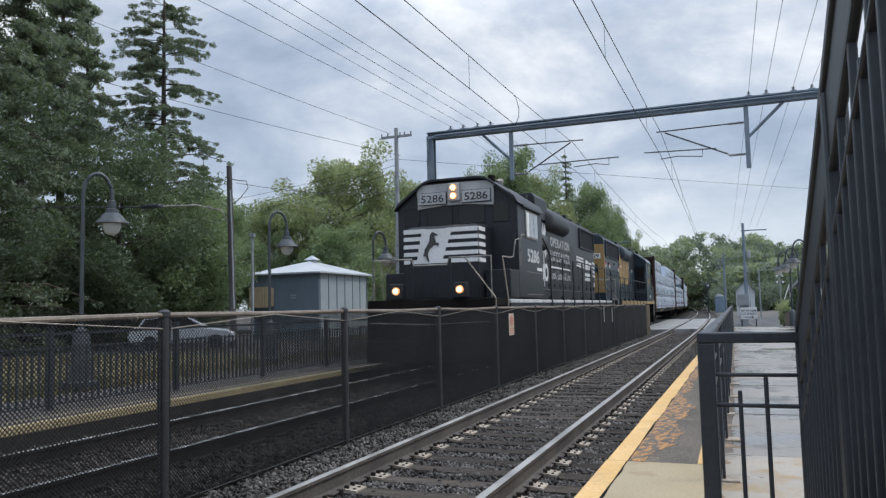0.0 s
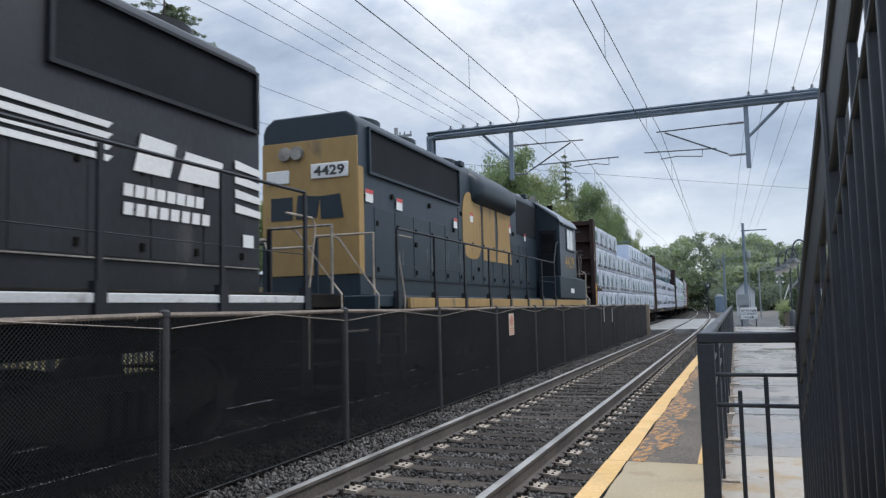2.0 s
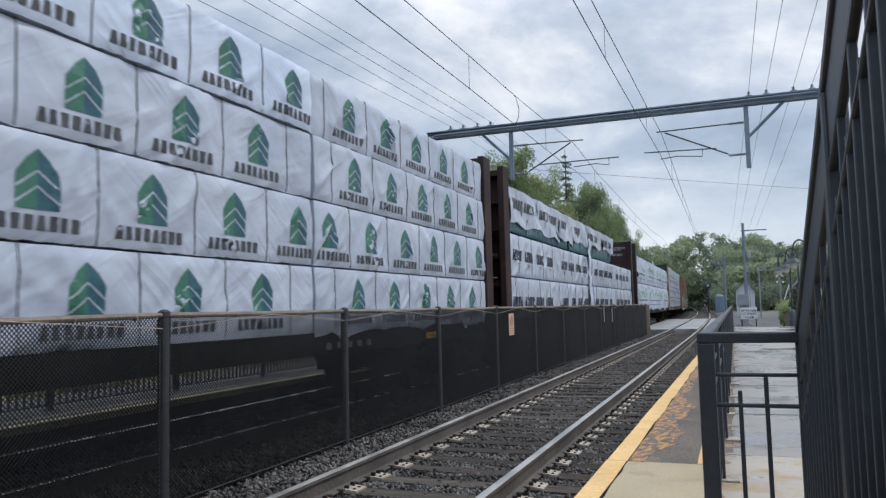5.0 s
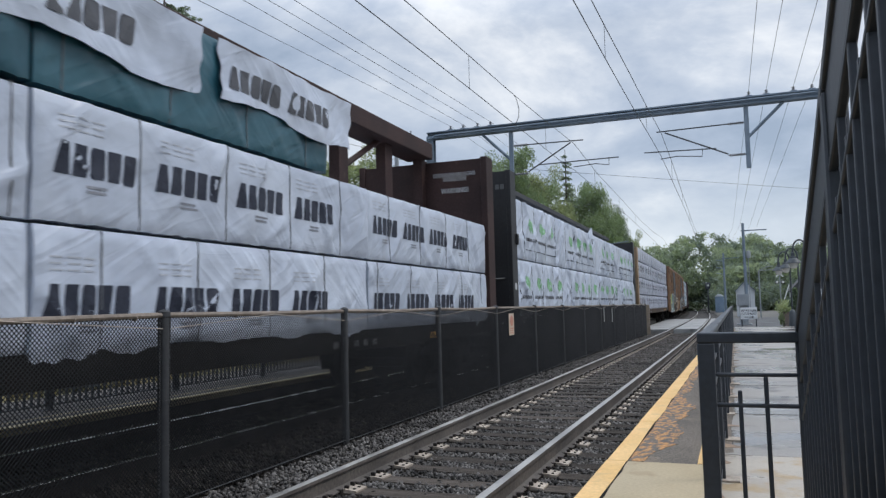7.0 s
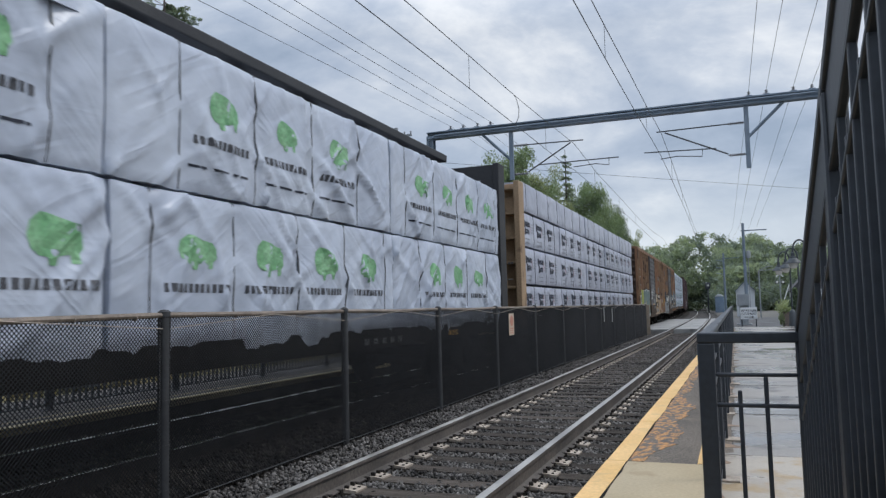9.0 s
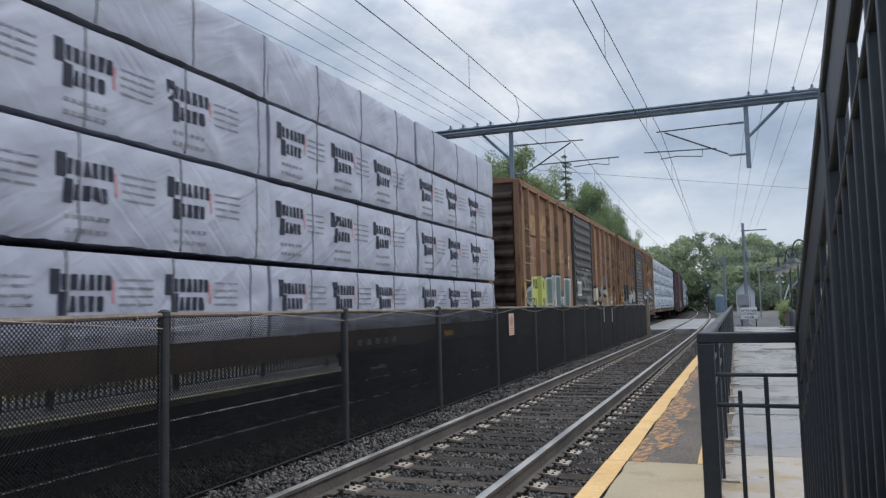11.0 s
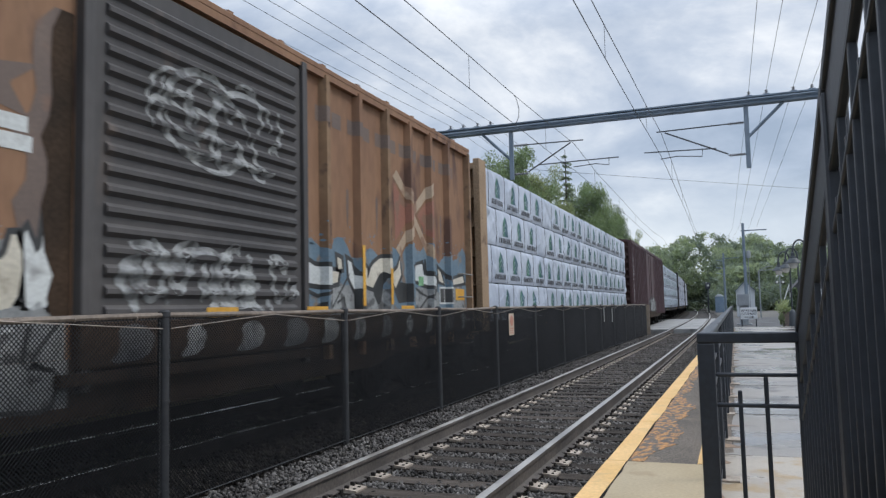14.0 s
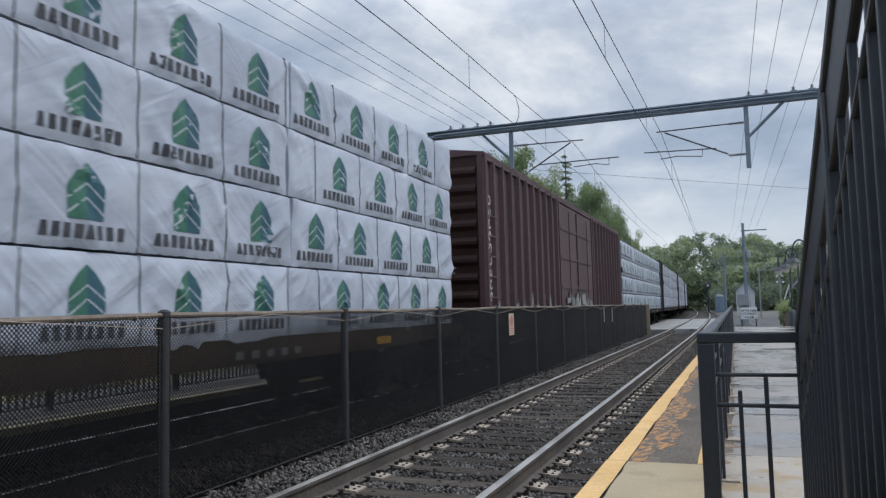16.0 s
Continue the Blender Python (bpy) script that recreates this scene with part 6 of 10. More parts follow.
    tagged(new("hedge", me), "dark shaded thicket below the spruces", "hedge", kind="stuff")


make_fence()
make_far_fence()
make_near_railing()
make_gantry()
make_poles()
for px, py in ((-11.4, 10.85), (-11.6, 17.3), (-11.6, 23.6)):
    platform_lamp(px, py, 60, "platform lamps", "dark crook-armed platform lamp with a bell shade")
for px, py in ((2.83, 34.2), (2.84, 39.3), (2.67, 42.1)):
    platform_lamp(px, py, 180, "platform lamps", "dark crook-armed platform lamp with a bell shade", -0.15)
make_shed()
make_parked_car()
make_near_right()
make_trees()


# ---- the train: each vehicle is one thing whose +y points to the train's rear; z = 0 is the rail ----
TRAIN, WHEELSETS = [], []
SHARED = {}


def shared(key, build, material, smooth=True):
    """One mesh for alike pieces."""
    if key not in SHARED:
        me = build().mesh(key, smooth)
        me.materials.append(M[material])
        SHARED[key] = me
    return SHARED[key]


def wheelset(parent, y, r):
    def build():
        g = Geo().tube([(-1.0, 0, 0), (1.0, 0, 0)], 0.085, 10)
        for s in (-1, 1):
            g.lathe([(0.1, s * 0.69), (r - 0.08, s * 0.70), (r + 0.028, s * 0.70), (r + 0.028, s * 0.73), (r, s * 0.735), (r - 0.01, s * 0.83), (r - 0.07, s * 0.83), (r - 0.1, s * 0.78), (0.12, s * 0.80), (0.1, s * 0.86)], n=24, axis="x")
            for k in range(4):
                a = k * 1.5708
                g.lathe([(0.05, s * 0.77), (0.05, s * 0.815)], (0, (r - 0.22) * math.cos(a), (r - 0.22) * math.sin(a)), 8, "x")
        return g
    w = part("wheelset", shared("wheelset_%d" % round(r * 100), build, "steel"), "steel", parent, "pair of steel wheels on an axle")
    w.location = (0, y, r)
    WHEELSETS.append((w, y, r))
    return w


def bogie(parent, y, base=0.86, r=0.42):
    def frame_of(s):
        def build():
            a, b = sorted((s * 0.92, s * 1.12))
            g = Geo().prism([(-base - 0.25, r + 0.06), (-base - 0.25, r + 0.16), (-base * 0.45, r + 0.34), (base * 0.45, r + 0.34), (base + 0.25, r + 0.16), (base + 0.25, r + 0.06), (base - 0.2, r - 0.02), (base * 0.4, r - 0.22), (-base * 0.4, r - 0.22), (-base + 0.2, r - 0.02)], "x", a, b)
            for q in (-base, base):
                g.box(a - 0.02, b + 0.03, q - 0.14, q + 0.14, r - 0.12, r + 0.14)
            return g
        return build
    key = "%d_%d" % (base * 100, r * 100)
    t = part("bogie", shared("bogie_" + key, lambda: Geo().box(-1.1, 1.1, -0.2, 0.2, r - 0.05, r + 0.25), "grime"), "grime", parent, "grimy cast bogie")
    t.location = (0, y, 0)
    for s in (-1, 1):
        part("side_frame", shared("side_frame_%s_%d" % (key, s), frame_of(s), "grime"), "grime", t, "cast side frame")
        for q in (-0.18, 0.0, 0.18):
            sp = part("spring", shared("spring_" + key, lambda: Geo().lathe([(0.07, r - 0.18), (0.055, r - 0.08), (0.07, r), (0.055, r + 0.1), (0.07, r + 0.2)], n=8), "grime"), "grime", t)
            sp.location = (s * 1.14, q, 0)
    for q in (-base, base):
        wheelset(t, q, r)
    return t


def coupler(parent, y, way):
    def build():
        return Geo().box(-0.09, 0.09, -0.1, 0.5, 0.78, 0.98).prism([(-0.16, 0.5), (0.16, 0.5), (0.2, 0.62), (0.12, 0.78), (0.02, 0.66), (-0.1, 0.72), (-0.18, 0.62)], "z", 0.74, 1.02)
    c = part("coupler", shared("coupler", build, "grime"), "grime", parent, "knuckle coupler")
    c.matrix_basis = pose(0, y, 0, 0, 0, 0 if way > 0 else 180)
    h = part("air_hose", shared("air_hose", lambda: Geo().tube([(0.3, 0, 0.85), (0.32, 0.2, 0.7), (0.3, 0.35, 0.4), (0.26, 0.55, 0.35)], 0.025, 6), "grime"), "grime", parent, "black air hose")
    h.matrix_basis = c.matrix_basis.copy()


def locomotive(name, label, u_mid, way, coat, trim, sill_label, rail_mat, digits):
    """A four-axle road switcher. way +1: the cab leads; -1: the long hood leads."""
    L = thing(name, label, "locomotive", (TRACK_B, u_mid, 0))
    TRAIN.append((L, u_mid))
    cs = 0.0 if way > 0 else 0.66  # the second engine's cab stands further in

    def P(pname, geo, m, lab="", bevel=0.02, parent=None):
        if way < 0:
            geo.v = [(x, -y, z) for x, y, z in geo.v]
        return part(pname, geo, m, parent or L, lab, bevel)

    P("frame", Geo().box(-1.5, 1.5, -8.5, 8.5, 1.42, 1.60).box(-0.5, 0.5, -8.3, 8.3, 1.0, 1.42), "grime" if trim == "white" else "blue", "long steel deck")
    for s in (-1, 1):
        x0, x1 = sorted((s * 1.50, s * 1.565))
        P("side_sill", Geo().box(x0, x1, -7.5, 7.46, 1.48 if trim == "white" else 1.40, 1.565), "letter_white" if trim == "white" else trim, sill_label, 0.01)
        if trim == "white":
            P("sill_web", Geo().box(x0, x1 - 0.01 if s > 0 else x1, -7.5, 7.46, 1.36, 1.478), coat, "black lower sill", 0)
    P("fuel_tank", Geo().prism([(-1.2, 0.62), (-0.9, 0.42), (0.9, 0.42), (1.2, 0.62), (1.25, 1.3), (-1.25, 1.3)], "y", -2.7, 2.7), "grime", "rounded fuel tank", 0.05)
    P("air_tank", Geo().tube([(1.28, -2.0, 1.15), (1.28, 2.0, 1.15)], 0.14, 12), "grime", "long air reservoir", 0)
    for yy in (-5.15, 5.15):
        bogie(L, yy * way, 1.37, 0.508)
    coupler(L, -8.45, -1)
    coupler(L, 8.45, 1)
    # end platforms, steps and pilots
    for e in (-1, 1):
        for s in (-1, 1):
            for k in range(4):
                z = 0.42 + 0.29 * k
                x0, x1 = sorted((s * 1.02, s * 1.52))
                y0, y1 = sorted((e * (7.72 + 0.05 * (3 - k)), e * 8.42))
                P("step", Geo().box(x0, x1, y0, y1, z - 0.02, z + 0.02), "grime", "", 0)
            x0, x1 = sorted((s * 1.44, s * 1.5))
            y0, y1 = sorted((e * 7.5, e * 7.75))
            P("step_panel", Geo().box(x0, x1, y0, y1, 0.4, 1.42), "grime", "", 0.01)
        y0, y1 = sorted((e * 8.42, e * 8.55))
        P("pilot", Geo().box(-1.5, 1.5, y0, y1, 0.62, 1.60), "grime" if coat == "black" else coat, "heavy end plate", 0.02)
        P("plow", Geo().prism([(-1.45, 0.22), (1.45, 0.22), (1.45, 0.70), (-1.45, 0.70)], "y", *sorted((e * 8.5, e * 8.75))), "grime", "snow plow", 0.03)
        P("cut_lever", Geo().tube([(-1.4, e * 8.62, 1.1), (-0.2, e * 8.64, 1.05), (0.2, e * 8.64, 1.05), (1.4, e * 8.62, 1.1)], 0.018, 5), rail_mat, "", 0)
        # corner grab rails
        for s in (-1, 1):
            P("hand_rail", Geo().tube([(s * 1.5, e * 8.47, 0.9), (s * 1.5, e * 8.46, 1.6), (s * 0.86, e * 8.44, 2.44), (s * 0.75, e * 8.43, 2.5)], 0.015, 6), rail_mat if s > 0 else "rail_grey", "pale slanting handrail", 0)
            P("hand_rail", Geo().tube([(s * 1.53, e * 7.60, 0.7), (s * 1.53, e * 7.60, 1.6), (s * 1.50, e * 7.82, 2.42), (s * 1.48, e * 7.78, 2.52), (s * 1.48, e * 7.2, 2.52)], 0.015, 6), rail_mat, "pale corner handrail", 0)
            if e < 0:
                P("hand_rail", Geo().tube([(s * 1.48, -7.2, 2.52), (s * 1.5, -6.98, 2.56), (s * 1.54, -6.9, 2.95), (s * 1.56, -6.6, 3.0)], 0.018, 6), "rail_grey", "grab rail up to the cab", 0)
        P("end_rail", Geo().tube([(-1.4, e * 8.4, 1.6), (-1.4, e * 8.4, 2.5), (-0.45, e * 8.42, 2.5), (-0.4, e * 8.42, 2.35), (0.4, e * 8.42, 2.35), (0.45, e * 8.42, 2.5), (1.4, e * 8.4, 2.5), (1.4, e * 8.4, 1.6)], 0.022, 6), rail_mat if trim != "white" else "rail_grey", "end handrail", 0)
        for s in (-1, 1):
            P("end_stanchion", Geo().box(s * 0.45 - 0.03, s * 0.45 + 0.03, *sorted((e * 8.38, e * 8.42)), 1.6, 2.5), coat, "", 0)
    # short hood
    P("short_hood", Geo().add([(-0.92, -7.78, 1.6), (0.92, -7.78, 1.6), (0.92, -6.69 + cs, 1.6), (-0.92, -6.69 + cs, 1.6), (-0.92, -7.78, 3.20), (0.92, -7.78, 3.20), (0.92, -6.69 + cs, 3.30), (-0.92, -6.69 + cs, 3.30), (-0.8, -7.62, 3.31), (0.8, -7.62, 3.31), (0.8, -6.69 + cs, 3.38), (-0.8, -6.69 + cs, 3.38)],
                              [(0, 3, 2, 1), (0, 1, 5, 4), (1, 2, 6, 5), (2, 3, 7, 6), (3, 0, 4, 7), (4, 5, 9, 8), (5, 6, 10, 9), (6, 7, 11, 10), (7, 4, 8, 11), (8, 9, 10, 11)]), coat, "low short hood", 0.03)
    # cab
    sec = [(-1.55, 1.6), (-1.55, 3.86), (-1.47, 3.98), (-0.80, 4.46), (-0.6, 4.50), (0.6, 4.50), (0.80, 4.46), (1.47, 3.98), (1.55, 3.86), (1.55, 1.6)]
    P("cab", Geo().prism(sec, "y", -6.68 + cs, -4.28 + cs), coat, "wide operating cab", 0.02)
    roof = [(-1.60, 3.84), (-1.50, 4.02), (-0.80, 4.52), (-0.6, 4.56), (0.6, 4.56), (0.80, 4.52), (1.50, 4.02), (1.60, 3.84), (1.50, 3.94), (0.8, 4.47), (0.6, 4.51), (-0.6, 4.51), (-0.8, 4.47), (-1.50, 3.94)]
    P("cab_roof", Geo().prism(roof, "y", -6.80 + cs, -4.2 + cs), coat if coat == "black" else "blue_roof", "arched cab roof", 0)
    for s in (-1, 1):
        x = s * 1.55
        a, b = sorted((x, x + s * 0.02))
        P("window_frame", Geo().box(a, b, -6.0 + cs * 0.5, -4.82 + cs * 0.5, 3.06, 3.75), "rail_grey" if coat == "black" else "blue", "", 0.008)
        a, b = sorted((x + s * 0.02, x + s * 0.032))
        for y0, y1, g in ((-5.95, -5.70, "sign_white" if coat == "black" else "glass"), (-5.66, -5.28, "pale_glass" if coat == "black" else "blind_light"), (-5.24, -4.88, "pale_glass" if coat == "black" else "blind_light")):
            P("window_pane", Geo().box(a, b, y0 + cs * 0.5, y1 + cs * 0.5, 3.11, 3.70), g, "cab window pane", 0)
        P("rain_gutter", Geo().box(*sorted((x, x + s * 0.05)), -6.3 + cs, -4.5 + cs, 3.80, 3.84), coat, "", 0)
        a, b = sorted((s * 0.95, s * 1.555))
        P("battery_box", Geo().box(a, b, -7.45, -6.69 + cs, 1.6, 2.25), coat, "low equipment box beside the nose", 0.02)
        a, b = sorted((x, x + s * 0.012))
        P("trim_line", Geo().box(a, b, -6.05 + cs, -4.3 + cs, 2.23, 2.245).box(a, b, -6.0 + cs, -4.3 + cs, 1.68, 1.70), "rail_grey", "", 0)
        P("grab_iron", Geo().tube([(x + s * 0.06, -6.75 + cs, 2.3), (x + s * 0.06, -6.75 + cs, 2.9), (x + s * 0.05, -6.55 + cs, 3.1), (x + s * 0.05, -6.35 + cs, 3.1)], 0.018, 6), "rail_grey", "", 0)
    for x0, x1 in ((-1.35, -0.95), (-0.75, -0.08), (0.08, 0.75), (0.95, 1.35)):
        P("windscreen", Geo().box(x0, x1, -6.70 + cs, -6.68 + cs, 3.42, 3.88), "glass", "dark windscreen pane", 0.01)
    P("horn", Geo().lathe([(0.02, -0.3), (0.03, -0.1), (0.06, 0.0), (0.1, 0.12)], (0.4, -5.0 + cs, 4.68), 10, "y").lathe([(0.02, -0.25), (0.03, -0.1), (0.06, 0.0), (0.1, 0.1)], (0.62, -5.0 + cs, 4.68), 10, "y").box(0.3, 0.75, -5.15 + cs, -5.05 + cs, 4.52, 4.66), "rail_grey", "air horn", 0)
    P("air_conditioner", Geo().prism([(-0.55, 4.5), (0.55, 4.5), (0.42, 4.72), (-0.42, 4.72)], "y", -4.9 + cs, -3.9 + cs), "rail_grey" if coat == "black" else "blue_roof", "roof air conditioner", 0.04)
    P("antenna", Geo().box(-0.9, -0.75, -6.4 + cs, -6.25 + cs, 4.46, 4.62).box(0.75, 0.9, -6.4 + cs, -6.25 + cs, 4.46, 4.62), "grime", "", 0)
    # the cab's rear wall: dark panels added for its shadow, with dark windows
    for s in (-1, 1):
        a, b = sorted((s * 0.93, s * 1.47))
        P("rear_door", Geo().box(a, b, -4.28 + cs, -4.255 + cs, 1.66, 3.62), "grille", "dark panel for the shadowed rear cab wall", 0.01)
        P("rear_window", Geo().box(a + 0.08, b - 0.08, -4.255 + cs, -4.245 + cs, 2.95, 3.52), "glass", "dark rear window", 0.005)
    # long hood
    hood = [(-0.87, 1.6), (-0.87, 4.30), (-0.82, 4.43), (-0.66, 4.54), (0.66, 4.54), (0.82, 4.43), (0.87, 4.30), (0.87, 1.6)]
    P("long_hood", Geo().prism(hood, "y", -4.27 + cs, 7.58 if way > 0 else 7.82), coat, "long engine hood", 0.03)
    for k in range(14):
        y0 = -3.9 + 0.8 * k
        if y0 + 0.76 > 7.5:
            break
        if y0 < -4.2 + cs:
            continue
        for s in (-1, 1):
            a, b = sorted((s * 0.868, s * 0.879))
            d = P("hood_door", Geo().box(a, b, y0 + 0.012, y0 + 0.776, 1.93, 3.05 if not -1 < y0 < 3 else 3.5), coat, "", 0.004)
            if s > 0:
                P("door_latch", Geo().box(0.879, 0.897, y0 + 0.66, y0 + 0.71, 2.0, 2.08).box(0.879, 0.897, y0 + 0.66, y0 + 0.71, 2.75, 2.83), "grime", "", 0, d)["kind"] = "stuff"
    for s in (-1, 1):
        a, b = sorted((s * 0.868, s * 0.905))
        P("hood_ledge", Geo().box(a, b, -4.2 + cs, 7.5, 1.90, 1.915), "rail_grey" if coat == "black" else coat, "thin pale ledge along the hood", 0)
        for y in (-2.95, 2.55):
            P("lifting_lug", Geo().box(*sorted((s * 0.66, s * 0.80)), y, y + 0.25, 4.5, 4.61), coat, "lifting lug", 0.01)
    if coat == "black":
        P("filter_box", Geo().prism([(-0.94, 3.99), (-0.94, 4.60), (-0.84, 4.72), (0.84, 4.72), (0.94, 4.60), (0.94, 3.99)], "y", -2.5, -0.95), coat, "raised air filter box", 0.02)
    if coat == "black":
        P("blower_duct", Geo().prism([(0.86, 2.99), (1.18, 2.99), (1.29, 3.08), (1.31, 3.22), (1.27, 3.36), (1.15, 3.47), (0.95, 3.53), (0.86, 3.53)], "y", -3.95, -2.42), coat, "rounded blower duct", 0.03)
        P("duct_ledge", Geo().box(0.868, 0.90, -3.2, -1.75, 2.53, 2.545), "rail_grey", "thin pale ledge", 0)
    else:
        # flat intake; its dark colour carries the shadow of the recess too
        for s in (-1, 1):
            P("air_intake", Geo().box(*sorted((s * 0.866, s * 0.878)), -3.45, -1.35, 3.35, 4.28), "grille", "dark central air intake", 0)
    # flared dynamic brake housing with rounded ends
    y0, y1 = (-1.15, 1.95) if coat == "black" else (-0.85, 2.45)
    rings = []
    for y, k in ((y0, 0.0), (y0 + 0.06, 0.55), (y0 + 0.22, 0.9), (y0 + 0.45, 1.0), (y1 - 0.45, 1.0), (y1 - 0.22, 0.9), (y1 - 0.06, 0.55), (y1, 0.0)):
        prof = [(0.862, 3.78 - 0.06 * k), (0.862 + 0.19 * k, 3.84), (0.862 + 0.25 * k, 3.93), (0.862 + 0.25 * k, 4.12), (0.862 + 0.20 * k, 4.26), (0.80 + 0.10 * k, 4.42), (0.66, 4.545 + 0.05 * k)]
        rings.append([(x, y, z) for x, z in prof] + [(-x, y, z) for x, z in reversed(prof)])
    n = len(rings[0])
    P("brake_blister", Geo().add([p for ring in rings for p in ring], [tuple(range(n)), tuple(range(len(rings) * n - 1, (len(rings) - 1) * n - 1, -1))] + [(i * n + k, i * n + (k + 1) % n, (i + 1) * n + (k + 1) % n, (i + 1) * n + k) for i in range(len(rings) - 1) for k in range(n)]), coat, "flared dynamic brake housing", 0)
    grille = 4.5 if coat == "black" else 3.24
    for s in (-1, 1):
        a, b = sorted((s * 0.866, s * 0.874))
        g = P("radiator_grille", Geo().box(a, b, grille, 7.45, 3.60, 4.29), "grille", "black radiator intake", 0)
        a, b = sorted((s * 0.87, s * 0.92))
        P("grille_frame", Geo().box(a, b, grille - 0.04, 7.5, 3.555, 3.60).box(a, b, grille - 0.05, grille, 3.56, 4.3).box(a, b, 7.45, 7.5, 3.6, 4.3).box(a, b, grille - 0.04, 7.5, 4.285, 4.32), coat, "raised frame of the intake", 0, g)
        x, top_z = s * 1.55, 2.79 if coat == "black" else 2.60
        n = 8
        for k in range(n):
            yy = -3.4 + cs + (7.5 + 3.4 - 0.4 * cs) * k / (n - 1)
            P("stanchion", Geo().box(x - 0.05, x + 0.035, yy - 0.06, yy + 0.06, 1.39, 1.66).box(x - 0.016, x + 0.016, yy - 0.028, yy + 0.028, 1.6, top_z - 0.02), "black", "", 0)
        P("side_hand_rail", Geo().tube([(s * 1.5, -4.22 + cs, 3.25), (s * 1.5, -4.0 + cs, 3.2), (x, -3.4 + cs, top_z), (x, 7.5 + 0.6 * cs, top_z)], 0.02, 6), "black", "long handrail along the walkway", 0)
        P("knee_wire", Geo().tube([(x, -3.4 + cs, 2.05), (x, 7.5 + 0.6 * cs, 2.05)], 0.006, 4), "black", "", 0)
    for yy in (2.55, 4.9, 6.5):
        P("roof_fan", Geo().lathe([(0.58, 4.5), (0.58, 4.68), (0.5, 4.71), (0.45, 4.65), (0.1, 4.65)], (0, yy, 0), 20), coat, "round cooling fan", 0)
    P("exhaust_stack", Geo().box(-0.25, 0.25, -0.3, 0.5, 4.5, 4.80), "grime", "exhaust stack", 0.03)
    return L, P


def make_black_loco():
    L, P = locomotive("black_locomotive", "black diesel locomotive with white stripes and lit headlights, leading the train", 23.97, 1, "black", "white", "white painted side sill", "pale_rail", "5286")
    # nose: white field with dark bands at its sides and a dark rearing shape
    for k in range(5):
        z = 2.43 + 0.178 * k
        left, right = -0.64 + 0.20 * (z - 2.45) + 0.05, 0.04 + 0.34 * (z - 2.45)
        P("nose_stripe", Geo().box(-0.91, left + 0.1, -7.795, -7.775, z, z + 0.092), "white", "white nose stripe", 0)
        P("nose_stripe", Geo().box(right - 0.1, 0.91, -7.795, -7.775, z, z + 0.092), "white", "white nose stripe", 0)
        P("nose_stripe", Geo().box(0.92, 0.935, -7.75, -7.3, z, z + 0.092), "white", "white nose stripe", 0)
    P("nose_field", Geo().prism([(-0.60, 2.43), (0.02, 2.43), (0.30, 3.22), (-0.44, 3.22)], "y", -7.792, -7.774), "white", "white nose panel", 0)
    P("nose_band", Geo().box(-0.9, 0.9, -7.79, -7.775, 3.13, 3.22), "white", "", 0)
    emblem = [(-0.18, 3.155), (-0.05, 3.09), (-0.07, 3.06), (-0.14, 3.06), (-0.10, 2.90), (-0.03, 2.90), (-0.04, 2.80), (-0.08, 2.85), (-0.15, 2.84), (-0.27, 2.75), (-0.31, 2.64), (-0.27, 2.48), (-0.31, 2.47), (-0.36, 2.60), (-0.42, 2.60), (-0.375, 2.76), (-0.27, 2.92), (-0.24, 3.09)]
    P("nose_emblem", Geo().prism(emblem, "y", -7.81, -7.79), "paint_dark", "dark plain emblem", 0)
    # number boards and headlights over the windscreen
    P("header_panel", Geo().prism([(-0.98, 3.84), (-0.3, 3.90), (0.3, 3.90), (0.98, 3.84), (1.0, 4.32), (0.84, 4.45), (-0.84, 4.45), (-1.0, 4.32)], "y", -6.73, -6.68), "sill_white", "pale grey panel above the windscreen", 0.01)
    for x0, x1 in ((-0.93, -0.20), (0.20, 0.93)):
        b = P("number_board", Geo().box(x0, x1, -6.78, -6.73, 3.93, 4.24), "paint_dark", "dark-framed number board", 0.01)
        P("board_face", Geo().box(x0 + 0.014, x1 - 0.014, -6.79, -6.78, 3.945, 4.225), "sill_white", "", 0, b)
        part("painted_number", lettering("5286", 0.26, on_front(x0 + 0.07, -6.795, 3.99), bold=0.003, width=x1 - x0 - 0.14), "fence_post", b, "dark digits")["kind"] = "stuff"
    for z in (4.11, 4.31):
        P("lamp_ring", Geo().lathe([(0.082, -6.86), (0.09, -6.80)], (0, 0, z), 18, "y"), "lamp_ring", "warm reflector ring", 0)
        P("headlight", Geo().lathe([(0.055, -6.885), (0.06, -6.86)], (0, 0, z), 18, "y"), "lamp_on", "glowing round headlight", 0)
    P("foot_board", Geo().box(-0.95, 0.2, -8.78, -8.70, 1.30, 1.36), "sill_white", "pale step edge on the pilot", 0.01)
    P("headlight_case", Geo().box(-0.15, 0.15, -6.83, -6.7, 3.98, 4.44), "sill_white", "", 0.03)
    for x in (-0.75, 0.75):
        P("ditch_case", Geo().box(x - 0.16, x + 0.16, -8.62, -8.45, 1.62, 1.95), "black", "ditch light box", 0.02)
        P("lamp_ring", Geo().lathe([(0.085, -8.66), (0.09, -8.61)], (x, 0, 1.79), 18, "y"), "lamp_ring", "warm reflector ring", 0)
        P("ditch_light", Geo().lathe([(0.055, -8.675), (0.06, -8.655)], (x, 0, 1.79), 18, "y"), "ditch_on", "glowing ditch light", 0)
    # lettering and shapes on the side
    x = 0.892
    part("painted_number", lettering("5286", 0.44, on_side(1.556, -5.88, 2.50), bold=0.012, width=1.2), "letter_white", L, "white digits on the cab")["kind"] = "stuff"
